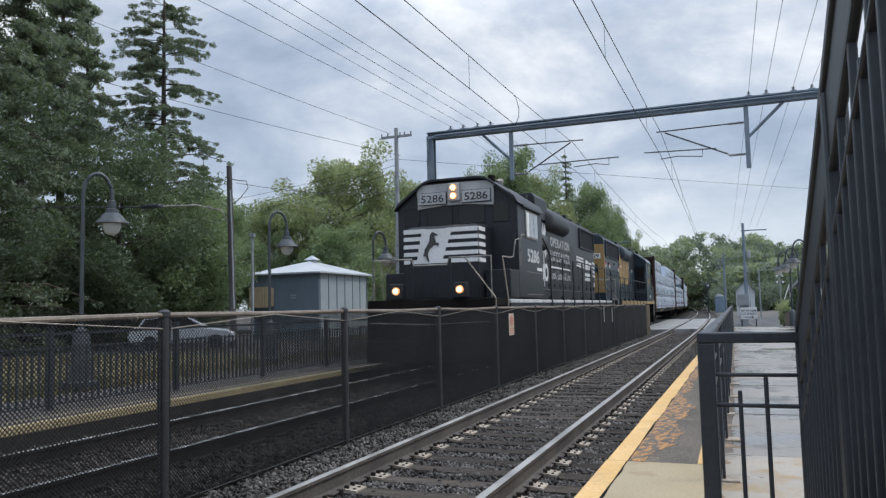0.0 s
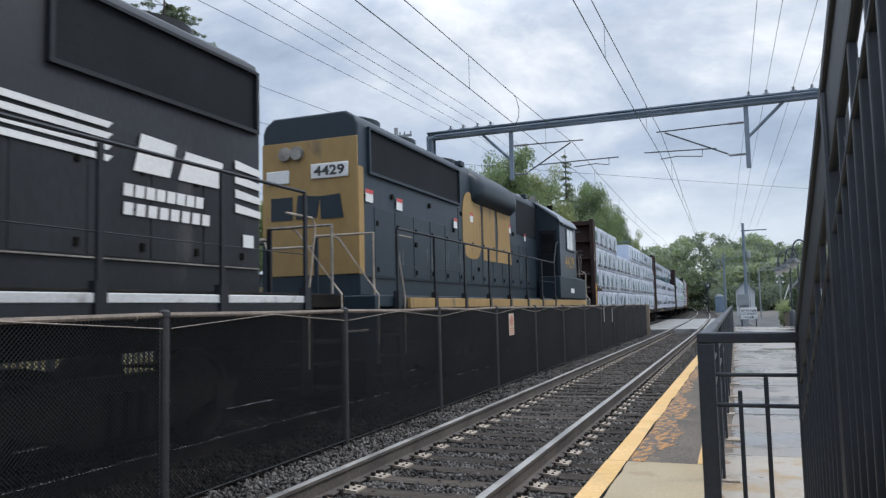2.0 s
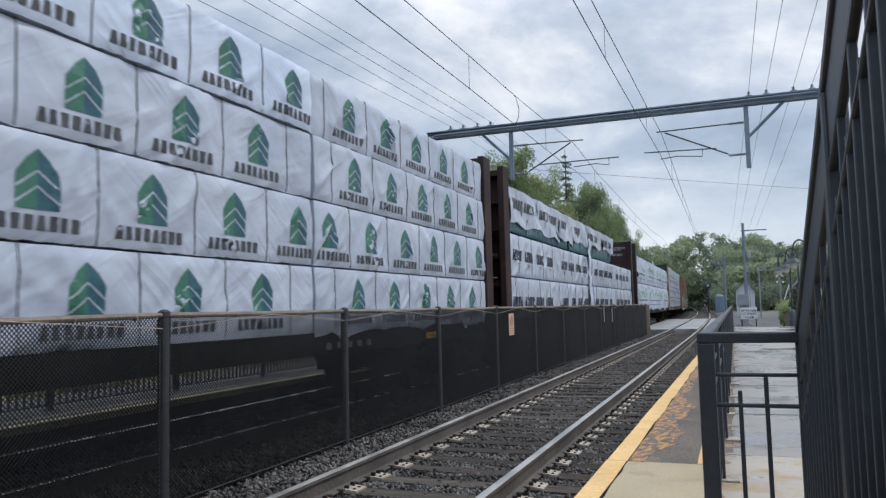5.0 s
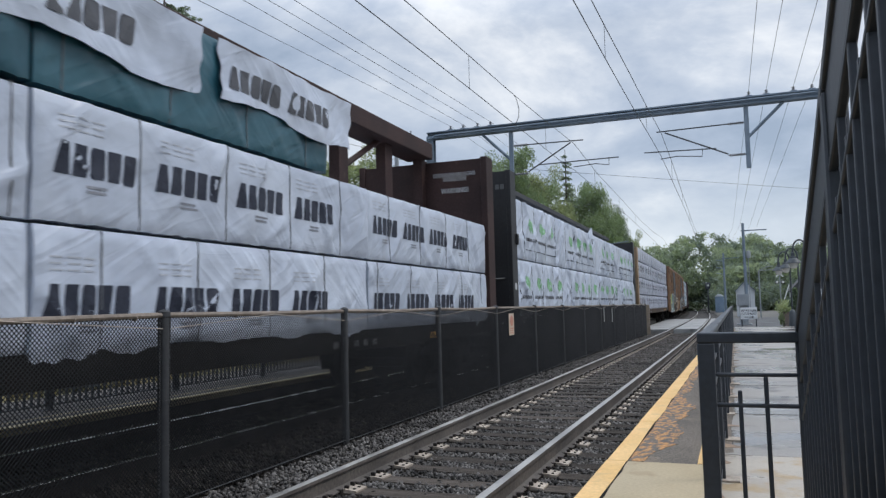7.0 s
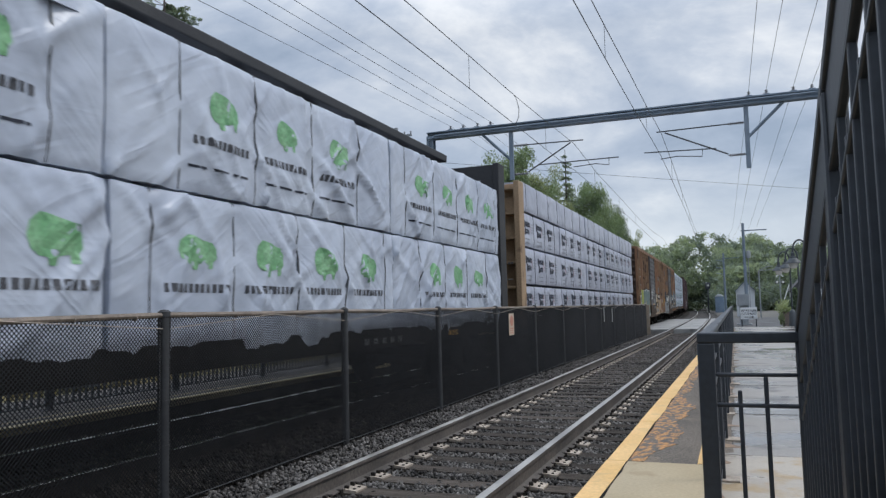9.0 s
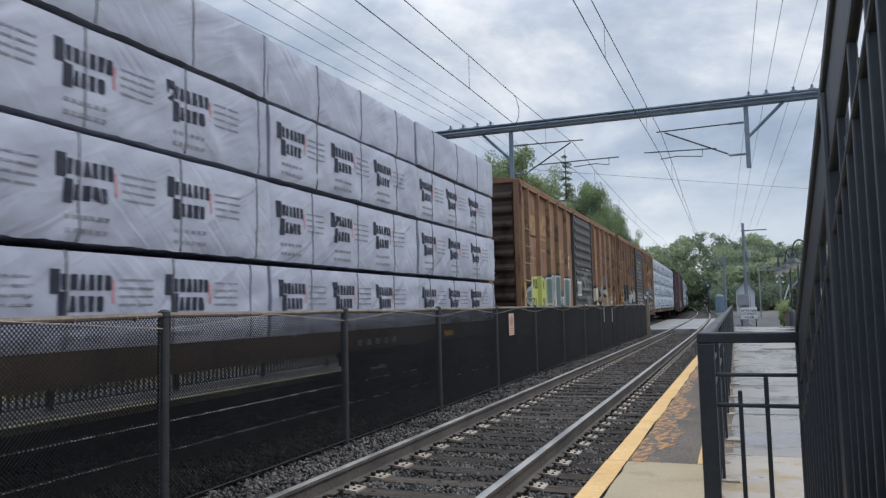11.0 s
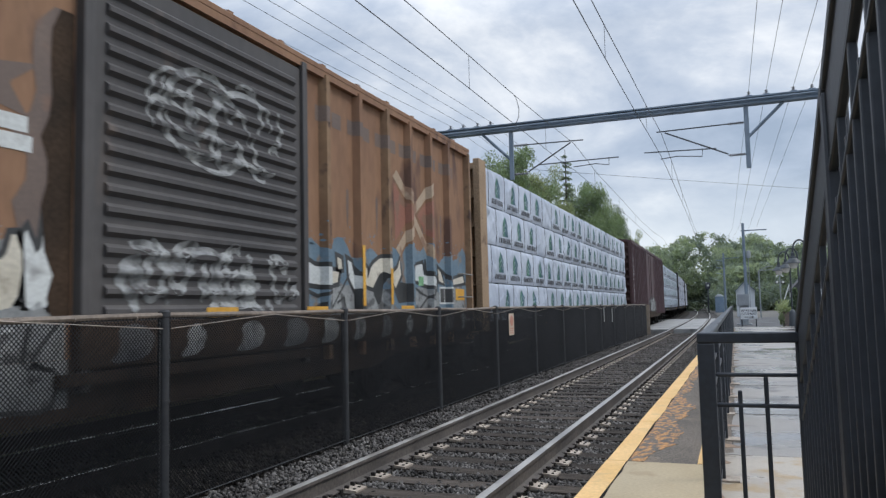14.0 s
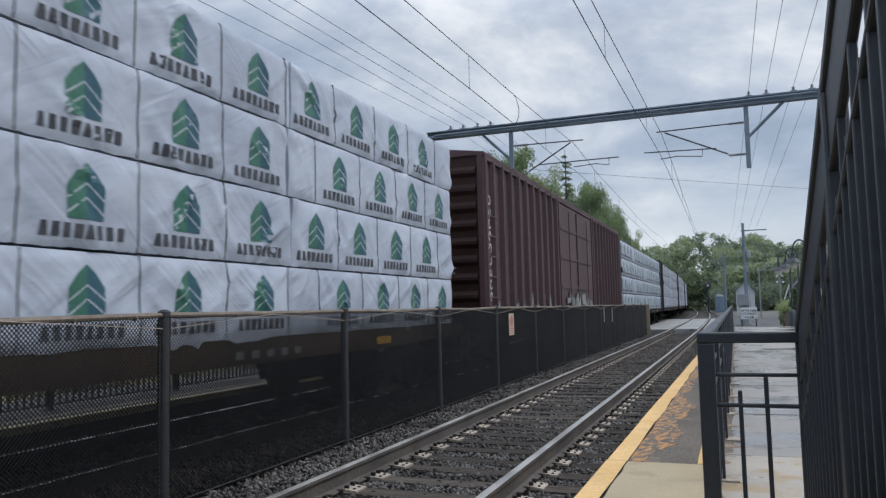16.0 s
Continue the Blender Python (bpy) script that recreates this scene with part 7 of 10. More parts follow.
    P("model_bar", Geo().plate([(-4.95, 2.30), (-4.42, 2.30), (-4.42, 2.38), (-4.95, 2.38)], 1.556), "white", "", 0)
    part("slogan", lettering("OPERATION", 0.40, on_side(x, -0.44, 3.30), bold=0.008, spacing=1.22, width=2.95), "letter_white", L, "white block lettering")["kind"] = "stuff"
    part("slogan", lettering("LIFESAVER", 0.44, on_side(x, -0.44, 2.84), bold=0.008, spacing=1.22, width=2.95), "letter_white", L, "white block lettering")["kind"] = "stuff"
    part("slogan", lettering("Look, Listen & Live", 0.38, on_side(x, -0.48, 2.26), bold=0.006, spacing=1.08, width=3.0), "letter_white", L, "white lettering")["kind"] = "stuff"
    P("slogan_rule", Geo().plate([(-0.46, 2.60), (2.52, 2.60), (2.52, 2.655), (-0.46, 2.655)], x), "white", "white rule", 0)
    c = -1.42
    P("crossbuck", Geo().plate([(c - 0.42, 3.78), (c - 0.24, 3.92), (c + 0.42, 3.02), (c + 0.24, 2.86)], x).plate([(c + 0.42, 3.78), (c + 0.24, 3.92), (c - 0.42, 3.02), (c - 0.24, 2.86)], x + 0.003).plate([(c - 0.05, 2.0), (c + 0.05, 2.0), (c + 0.05, 3.9), (c - 0.05, 3.9)], x + 0.005), "letter_white", "white crossed-board emblem", 0)
    for d in (-0.27, 0.27):
        P("ring", Geo().add([(x + (0.012 if q else 0), c + d + rr * math.cos(a), 2.42 + rr * 1.05 * math.sin(a)) for q in (0, 1) for rr in (0.15, 0.26) for a in np.linspace(0, 6.0214, 24)],
                            [(i, (i + 1) % 24, 24 + (i + 1) % 24, 24 + i) for i in range(24)] + [(48 + i, 72 + i, 72 + (i + 1) % 24, 48 + (i + 1) % 24) for i in range(24)] + [(24 + i, 24 + (i + 1) % 24, 72 + (i + 1) % 24, 72 + i) for i in range(24)] + [(48 + i, 48 + (i + 1) % 24, (i + 1) % 24, i) for i in range(24)]), "white", "white ring", 0)
    for k in range(4):
        z = 2.84 + 0.105 * k
        P("emblem_stripe", Geo().plate([(3.70, z), (5.12, z - 0.03), (5.18, z + 0.03), (3.74, z + 0.06)], x), "white", "white slanted stripe", 0)
    P("emblem_block", Geo().plate([(5.45, 2.78), (5.95, 2.78), (6.05, 3.14), (5.55, 3.16)], x).plate([(6.08, 2.78), (6.75, 2.78), (6.82, 3.08), (6.2, 3.10)], x), "white", "white slanted block", 0)
    for z, y1 in ((2.52, 6.5), (2.34, 6.62)):
        for k in range(8):
            yy = 5.32 + k * (y1 - 5.32) / 8
            P("word_bar", Geo().plate([(yy, z), (yy + 0.12, z), (yy + 0.13, z + 0.12), (yy + 0.01, z + 0.12)], x), "white", "", 0)
    for k in range(4):
        P("end_stripe", Geo().plate([(7.05, 2.55 + 0.17 * k), (7.55, 2.52 + 0.17 * k), (7.55, 2.6 + 0.17 * k), (7.05, 2.65 + 0.17 * k)], x), "white", "", 0)
    P("warning_sticker", Geo().plate([(7.2, 2.15), (7.4, 2.15), (7.4, 2.3), (7.2, 2.3)], x), "sign_white", "", 0)


def make_blue_loco():
    L, P = locomotive("blue_locomotive", "dark blue diesel locomotive with yellow ends, running long hood first", 41.99, -1, "blue", "yellow", "yellow painted side sill", "pale_rail", "4429")
    # these are drawn with the cab at the far end: y runs the other way
    x = 0.892
    P("yellow_end", Geo().box(-0.872, 0.872, 7.815, 7.84, 1.95, 4.12), "yellow", "faded yellow hood end", 0.01)
    P("yellow_corner", Geo().box(0.868, 0.882, 7.66, 7.83, 1.95, 3.64), "yellow", "", 0)
    b = P("number_board", Geo().box(0.05, 0.72, 7.84, 7.87, 3.48, 3.72), "white", "pale number board", 0.03)
    part("painted_number", lettering("4429", 0.21, on_front(0.11, -7.875, 3.53), bold=0.006, width=0.55), "paint_dark", b, "dark digits")["kind"] = "stuff"
    P("number_board", Geo().box(-0.78, -0.35, 7.84, 7.87, 3.44, 3.66), "white", "pale number board", 0.03)
    for q in (-0.42, -0.2):
        P("headlight", Geo().lathe([(0.11, 7.90), (0.12, 7.84)], (q, 0, 3.92), 16, "y"), "rail_grey", "unlit round headlight", 0)
    P("end_emblem", Geo().box(-0.7, -0.3, 7.84, 7.852, 2.85, 3.22).prism([(-0.24, 2.86), (0.14, 2.86), (0.2, 3.2), (-0.2, 3.24)], "y", 7.84, 7.852).prism([(0.22, 2.84), (0.62, 2.84), (0.56, 3.22), (0.2, 3.2)], "y", 7.84, 7.852), "blue", "dark blue block emblem", 0)
    # block emblem on the side (toward the train's rear the drawing's y falls)
    E = Geo()
    for poly in (soft([(-3.04, 2.46), (-1.74, 2.48), (-1.74, 3.92), (-3.0, 3.94)], 2, 0.2), [(-1.60, 2.48), (-0.66, 2.48), (-0.66, 3.90), (-1.60, 3.90)], [(-0.54, 2.48), (0.74, 2.48), (0.60, 3.16), (0.72, 3.84), (-0.54, 3.88), (-0.40, 3.18)]):
        E.plate(poly, x - 0.008, 0.003)
    part("side_emblem", E, "yellow", L, "large yellow block shapes")
    part("painted_number", lettering("4429", 0.50, on_side(1.556, 4.25, 2.55), bold=0.008, width=1.36), "yellow", L, "yellow digits on the cab")["kind"] = "stuff"
    for y, z, w in ((-7.62, 3.1, 0.26), (-6.45, 3.1, 0.24), (-3.6, 3.05, 0.2), (-2.55, 3.28, 0.2), (0.55, 3.3, 0.14), (2.05, 3.2, 0.14)):
        g = part("warning_sticker", Geo().plate([(y, z), (y + w, z), (y + w, z + 0.2), (y, z + 0.2)], x), "sign_white", L, "small red and white sticker")
        part("sticker_band", Geo().plate([(y, z + 0.14), (y + w, z + 0.14), (y + w, z + 0.2), (y, z + 0.2)], x + 0.006), "sign_red", g)
    rr = random.Random(8)
    for y in (-6.5, -5.1, -4.2, -3.35, -2.45, -1.5, 0.3, 1.4):
        for k in range(3):
            a, z = y + 0.13 * k + 0.05 * rr.random(), 2.12 + 0.25 * rr.random()
            part("scuff", Geo().plate([(a, z), (a + 0.02, z - 0.02), (a + 0.035, z + 0.2 + 0.15 * rr.random()), (a + 0.01, z + 0.25)], 0.880, 0.002), "scuffed", L, "pale scuff mark")
    for y, z in ((-6.6, 3.3), (-4.9, 3.35), (-3.6, 3.0), (-3.1, 3.4), (0.95, 3.3), (1.3, 2.6), (-5.6, 2.55), (-2.0, 2.25)):
        part("door_catch", Geo().lathe([(0.05, 0.868), (0.05, 0.90), (0.03, 0.91)], (0, y, z), 10, "x"), "grime", L, "dark round catch")
    part("maker_plate", Geo().plate([(4.9, 1.78), (5.4, 1.78), (5.4, 1.92), (4.9, 1.92)], 1.57), "sign_white", L, "pale maker's plate")
    part("side_box", Geo().box(0.95, 1.57, 3.42, 6.9, 1.6, 2.26), "blue", L, "wide equipment box below the cab", 0.03)


# ---- lumber cars ----
def skin(length, z0, z1, seed, slack):
    """Depth of a wrap's face over (y, z): slack between its straps, with slanting folds."""
    r = np.random.default_rng(seed)
    first, h = strap_start(seed), z1 - z0
    ph = r.random(8) * 6.28
    folds = []
    for k in range(int(length * h * (5 + 60 * slack))):
        turn = r.choice([-1, 1]) * (0.5 + 0.8 * r.random())
        folds.append((length * r.random(), z0 + h * r.random(), math.cos(turn), math.sin(turn), 0.02 + 0.05 * r.random(), 0.12 + 0.4 * h * r.random(), (0.25 + 0.75 * r.random()) * (0.5 + 0.1 * k % 2)))

    def depth(y, z):
        y, z = np.asarray(y, float), np.asarray(z, float)
        q = (z - z0) / h
        x = 0.004 * np.sin(y * 2.1 + ph[0] + q * 2) + 0.003 * np.sin(y * 5.3 + q * 7 + ph[1]) + 0.0025 * np.sin(y * 9.0 - q * 11 + ph[2])
        bay = np.abs(((y - first) / 1.2 + 0.5) % 1.0 - 0.5) * 1.2
        x = x + slack * (1 - np.exp(-(bay / 0.16) ** 2)) * (0.35 + 0.65 * np.sin(np.clip(q, 0, 1) * 3.14) ** 0.7 * (0.7 + 0.3 * np.sin(y * 1.9 + ph[3])))
        for fy, fz, c, s, w, l, amp in folds:
            u, v = (y - fy) * c + (z - fz) * s, (z - fz) * c - (y - fy) * s
            x = x + slack * 0.62 * amp * np.exp(-(v / w) ** 2 - (u / l) ** 2) * np.where(v > 0, 1.0, 0.8)
        edge = np.minimum(np.minimum(z - z0, z1 - z), np.minimum(y, length - y))
        return x - 0.02 * np.clip(1 - edge / 0.035, 0, 1) ** 2
    return depth


def wrapped(length, z0, z1, seed, hem, slack, depth=1.3):
    """A wrapped bundle: its draped face near x = 0, softened edges, and the sides behind it."""
    r = np.random.default_rng(seed + 7)
    pitch = 0.05 if slack > 0.03 else 0.066 if slack > 0.008 else 0.09
    ny, nz = max(6, int(length / pitch)), max(6, int((z1 - z0) / pitch))
    Y, Z = np.meshgrid(np.linspace(0, length, ny), np.linspace(0, 1, nz), indexing="ij")
    zz = z0 + 0.006 + (z1 - z0 - 0.012) * Z
    x = skin(length, z0, z1, seed, slack)(Y, zz)
    ph = r.random(4) * 6.28
    if hem:
        drop = hem * (0.5 + 0.5 * np.sin(Y[:, 0] * 1.7 + ph[0]) * np.sin(Y[:, 0] * 0.6 + ph[1])) + 0.02 * np.sin(Y[:, 0] * 5.1 + ph[2]) + 0.004 * r.normal(size=ny)
        zz[:, 0] -= np.abs(drop)
        x[:, 0] -= 0.02
    else:
        zz[:, 0] += 0.004 * r.normal(size=ny)
    front = np.stack([x, Y, zz], -1).reshape(-1, 3)
    idx = np.arange(ny * nz).reshape(ny, nz)
    f = [np.stack([idx[:-1, :-1], idx[1:, :-1], idx[1:, 1:], idx[:-1, 1:]], -1).reshape(-1, 4)]
    rim = np.concatenate([idx[:, 0], idx[-1, 1:], idx[-2::-1, -1], idx[0, -2:0:-1]])
    back = front[rim].copy()
    back[:, 0] = -depth
    m = len(front)
    n = len(rim)
    ring = np.arange(n)
    f.append(np.stack([rim, m + ring, m + (ring + 1) % n, rim[(ring + 1) % n]], -1))
    return np.concatenate([front, back]), np.concatenate(f)


def strap_start(seed):
    return 0.25 + 0.9 * ((seed * 0.618) % 1.0)


# plain notched blocks that stand in for the marks printed on the wraps
SHAPES = ([(0, 0), (1, 0), (0.8, 1), (0.24, 1)],
          [(0, 0.12), (0.12, 0), (0.9, 0), (1, 0.12), (1, 0.88), (0.9, 1), (0.12, 1), (0, 0.88)],
          [(0.06, 0), (0.9, 0), (0.96, 1), (0, 1)],
          [(0, 0), (0.94, 0), (1, 0.3), (0.88, 0.62), (0.9, 1), (0.08, 1)])


def lumber_prints(style, length, z0, z1, seed, slack, tier):
    """Plain printed shapes, one set for each strap bay; x = 0 is the wrap."""
    r = random.Random(seed)
    out = {}
    face = skin(length, z0, z1, seed, slack)

    def plate(ink, poly, lift=0.0):
        """A printed patch that follows the folds: cut into small squares that lie on the wrap."""
        out.setdefault(ink, []).append((list(poly), lift))

    def laid(patches):
        v, f, lifts = [], [], []
        cell = 0.07
        for poly, lift in patches:
            for i in range(math.floor(min(q[0] for q in poly) / cell), math.floor(max(q[0] for q in poly) / cell) + 1):
                col = clip(poly, i * cell, (i + 1) * cell, 0)
                if not col:
                    continue
                for j in range(math.floor(min(q[1] for q in col) / cell), math.floor(max(q[1] for q in col) / cell) + 1):
                    piece = clip(col, j * cell, (j + 1) * cell, 1)
                    if len(piece) > 2:
                        f.append(tuple(range(len(v), len(v) + len(piece))))
                        v += piece
                        lifts += [lift] * len(piece)
        d = face([q[0] for q in v], [q[1] for q in v]) + 0.0045 + np.array(lifts)
        return Geo().add([(d[i], q[0], q[1]) for i, q in enumerate(v)], f)

    def blocks(ink, y, z, w, h, n, slant=0.0, gap=0.25):
        step = w / n
        for k in range(n):
            a = y + k * step
            b = a + step * (1 - gap * (0.7 + 0.6 * r.random()))
            if n < 4 or h < 0.05:
                plate(ink, [(a, z), (b, z), (b + slant, z + h), (a + slant, z + h)])
                continue
            plate(ink, [(a + (b - a) * p + slant * q, z + h * q) for p, q in SHAPES[(k * 3 + n) % 4]])

    h = z1 - z0
    first = strap_start(seed)
    y = {"lines": 0.1, "leaf": first - 0.6 - 0.45 if first > 1.1 else first + 0.6 - 0.45, "fir": first - 0.6 - 0.42 if first > 0.85 else first + 0.6 - 0.42}.get(style, 0.05 + 0.2 * r.random())
    while y < length - {"lines": 0.9, "fir": 0.66, "leaf": 0.95, "bold": 0.98}.get(style, 0.82):
        if style == "fir":
            c, t = y + 0.42, z0 + 0.29 * h
            th, w = 0.46 * min(1, h / 0.8), 0.185
            plate("ink_fir", [(c - w, t), (c, t), (c, t + th), (c - w * 0.55, t + th * 0.82), (c - w, t + th * 0.58)])
            plate("ink_fir_blue", [(c, t), (c + w, t), (c + w, t + th * 0.58), (c + w * 0.55, t + th * 0.82), (c, t + th)])
            for k in range(2):
                zb = t + th * (0.10 + 0.25 * k)
                for side in (-1, 1):
                    plate("ink_white", [(c, zb + th * 0.27), (c + side * w * 0.98, zb - 0.01), (c + side * w * 0.98, zb + 0.008), (c, zb + th * 0.295)], 0.002)
            blocks("ink_text", max(0.03, c - 0.43), z0 + 0.10 * h, min(0.86, length - 0.03 - max(0.03, c - 0.43)), 0.115, 8, 0, 0.24)
            y += 1.2
        elif style == "bold":
            zb = z0 + (0.26 if tier == 0 else 0.38) * h
            step, t = 0.178, 0.26
            for k in range(5):
                a = y + k * step
                plate("ink_dark", [(a + 0.155 * p + 0.02 * q, zb + t * q) for p, q in SHAPES[(0, 3, 1, 2, 1)[k]]])
            blocks("ink_grey", y + 0.32, zb - 0.08, 0.3, 0.022, 1)
            blocks("ink_grey", y + 0.32, zb - 0.12, 0.3, 0.022, 1)
            for q in range(3):
                blocks("ink_pale", y + 0.05, zb + 0.36 + 0.05 * q, 0.5, 0.014, 3)
            y += 1.06 + 0.12 * r.random()
        elif style == "leaf":
            c, zc = y + 0.45, z0 + 0.60 * h
            f, g = 0.72 + 0.22 * r.random(), 0.8 + 0.25 * r.random()
            beast = [(-0.29, 0.02), (-0.26, 0.13), (-0.16, 0.20), (-0.04, 0.19), (0.10, 0.15), (0.22, 0.13), (0.28, 0.06), (0.29, -0.05), (0.25, -0.09), (0.24, -0.17), (0.17, -0.17), (0.15, -0.10), (0.02, -0.12), (0.0, -0.19), (-0.08, -0.19), (-0.10, -0.13), (-0.18, -0.12), (-0.26, -0.07)]
            plate("ink_leaf", [(c + p * f, zc + q * g) for p, q in beast])
            blocks("ink_text", c - 0.45, z0 + 0.33 * h, 0.92, 0.085, 11, 0, 0.26)
            blocks("ink_dark", c - 0.5, z0 + 0.17 * h, 1.0, 0.026, 3, 0, 0.2)
            y += 1.2
        elif style == "lines":
            blocks("ink_dark", y, z0 + 0.60 * h - 0.03, 0.11, 0.19, 1, 0, 0.1)
            blocks("ink_dark", y + 0.11, z0 + 0.60 * h, 0.50, 0.125, 6, 0, 0.2)
            blocks("ink_dark", y + 0.08, z0 + 0.38 * h - 0.03, 0.11, 0.19, 1, 0, 0.1)
            blocks("ink_dark", y + 0.19, z0 + 0.38 * h, 0.34, 0.125, 4, 0, 0.2)
            blocks("ink_red", y + 0.60, z0 + 0.46 * h, 0.035, 0.2, 1)
            for q in range(4):
                blocks("ink_grey", y + 0.68, z0 + 0.44 * h + 0.07 * q, 0.42, 0.018, 2, 0, 0.12)
            for q in range(2):
                blocks("ink_grey", y + 0.10, z0 + (0.09 + 0.12 * q) * h, 0.46, 0.034, 6, 0, 0.3)
            y += 1.24
        else:
            y += 1.2
    return {ink: laid(patches) for ink, patches in out.items()}


def lumber_car(name, label, u0, u1, steel, tiers, wrap, style, top=4.50, chord=4.74, seed=0, hem=0.07, slack=0.02):
    """A centre-beam flat car with bulkheads; tiers: (z0, z1, [(from, to, wrap, style)...]) in metres along the load."""
    mid, half = (u0 + u1) / 2, (u1 - u0) / 2
    C = thing(name, label, "freight car", (TRACK_B, mid, 0), "freight cars of the train")
    TRAIN.append((C, mid))
    part("deck", Geo().box(-1.42, 1.42, -half - 0.45, half + 0.45, 1.03, 1.10).box(-0.35, 0.35, -half - 0.4, half + 0.4, 0.72, 1.03), steel, C, "steel deck", 0.01)
    for s in (-1, 1):
        a, b = sorted((s * 1.34, s * 1.44))
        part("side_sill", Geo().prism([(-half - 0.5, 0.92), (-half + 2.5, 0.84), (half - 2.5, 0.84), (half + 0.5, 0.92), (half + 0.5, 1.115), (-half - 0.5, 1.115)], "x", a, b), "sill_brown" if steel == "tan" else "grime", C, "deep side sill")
    for y in np.arange(-half + 1.0, half - 0.5, 2.44):
        part("cross_bearer", Geo().box(-1.34, 1.34, y - 0.06, y + 0.06, 0.86, 1.03), steel, C)
    g = Geo()
    rr = random.Random(seed)
    for y, w, n in ((-half + 3.0, 1.6, 6), (-half + 6.2, 0.9, 4), (half - 6.5, 1.4, 5)):
        for k in range(n):
            g.plate([(y + k * w / n, 0.90), (y + (k + 0.45) * w / n, 0.90), (y + (k + 0.45) * w / n, 0.98), (y + k * w / n, 0.98)], 1.444)
    part("stencil_mark", g, "stencil", C, "worn white stencil marks")["kind"] = "stuff"
    for y in (-half + 4.9, half - 3.2):
        part("reflector", Geo().plate([(y, 0.9), (y + 0.45, 0.9), (y + 0.45, 1.0), (y, 1.0)], 1.446), "paint_orange", C, "orange reflective strip")
    for e in (-1, 1):
        y0, y1 = sorted((e * (half + 0.06), e * (half + 0.16)))
        wide = 1.26 if steel == "tan" and e > 0 else 1.42
        b = part("bulkhead", Geo().box(-wide, wide, y0, y1, 1.03, top), steel, C, "steel end bulkhead", 0.01)
        for s in (-1, 1):
            a0, a1 = sorted((s * 1.16, s * 1.28)) if steel == "tan" and e > 0 else sorted((s * 1.36, s * 1.50))
            q0, q1 = sorted((e * (half + 0.02), e * (half + (0.30 if steel == "tan" and e > 0 else 0.46))))
            part("corner_post", Geo().box(a0, a1, q0, q1, 0.9, top + 0.03), steel, b, "", 0.015)
            a0, a1 = sorted((s * 0.28, s * 0.40))
            q0, q1 = sorted((e * (half + 0.16), e * (half + 0.44)))
            part("stiffener", Geo().box(a0, a1, q0, q1, 1.1, top - 0.05), steel, b)
        for k in range(6):
            z = 1.25 + (top - 1.4) * k / 5
            q0, q1 = sorted((e * (half + 0.16), e * (half + (0.28 if steel == "tan" and e > 0 else 0.40))))
            part("shelf_rib", Geo().prism([(q0, z - 0.04), (q1, z - 0.02), (q1, z + 0.03), (q0, z + 0.05)] if e > 0 else [(q0, z - 0.02), (q1, z - 0.04), (q1, z + 0.05), (q0, z + 0.03)], "x", 0.06 - wide, wide - 0.06), steel, b)
        part("grab_iron", Geo().tube([(-1.3, e * (half + 0.5), 2.05), (1.3, e * (half + 0.5), 2.05)], 0.015, 5), "rail_grey", b, "thin grab iron")
        if e < 0:
            g = Geo()
            for z, n in ((top - 0.45, 4), (top - 1.15, 5), (top - 1.3, 5), (top - 2.0, 6), (top - 2.15, 4)):
                for k in range(2 * n):
                    x0 = 0.42 + k * 0.075
                    if k % 5 != 4:
                        g.box(x0, x0 + 0.05, -half - 0.425, -half - 0.415, z, z + 0.05)
            part("stencil_mark", g, "stencil", b, "faded white stencil lines")["kind"] = "stuff"
        if e > 0 and style == "bold":
            for words, x, z, w in (("LOADING AND UNLOADING", 0.28, top - 0.34, 0.95), ("INSTRUCTION", 0.52, top - 0.44, 0.5), ("WARNING!", 0.45, top - 0.70, 0.62)):
                part("notice", lettering(words, 0.12 if w < 0.6 or "!" not in words else 0.16, on_front(x, half + 0.055, z), width=w), "letter_white", b, "white painted notice")["kind"] = "stuff"
        part("end_step", Geo().box(0.9, 1.45, *sorted((e * (half + 0.3), e * (half + 0.45))), 0.45, 0.49).box(1.40, 1.45, *sorted((e * (half + 0.3), e * (half + 0.45))), 0.45, 0.95), "grime", C)
        coupler(C, e * (half + 0.1), e)
    deep, wide = (0.34, 0.16) if style == "bold" else (0.16, 0.09)
    part("top_chord", Geo().box(-0.30, 0.30, -half, half, chord - deep, chord), steel, C, "top chord of the centre beam", 0.02)
    for k in range(13):
        y = -half + 2 * half * k / 12
        part("beam_post", Geo().box(-0.10, 0.10, y - wide, y + wide, 1.1, chord - deep), steel, C)
        if k < 12 and k % 2 == 0:
            part("beam_brace", Geo().tube([(0, y + 0.05, chord - 1.1), (0, y + half / 6 - 0.05, chord - 0.2)], 0.06, 5), steel, C)
    for yy in (-half + 1.35, half - 1.35):
        bogie(C, yy)
    if steel == "dark_car":
        sheet = part("end_sheet", Geo().box(-1.40, 1.40, -half - 0.475, -half - 0.462, 1.1, top), steel, C, "closed black end sheet", 0.004)
        g = Geo()
        for z, k, w in ((top - 0.42, 7, 0.09), (top - 0.95, 5, 0.04), (top - 1.05, 9, 0.035), (top - 1.35, 6, 0.05), (top - 1.46, 12, 0.03), (top - 1.78, 8, 0.04), (top - 1.9, 8, 0.04), (top - 2.02, 7, 0.04)):
            for q in range(k):
                if q != 4:
                    g.box(0.55 + q * w * 1.3, 0.55 + q * w * 1.3 + w, -half - 0.482, -half - 0.475, z, z + w * 1.25)
        part("stencil_mark", g, "stencil", sheet, "faded white stencil lines")["kind"] = "stuff"
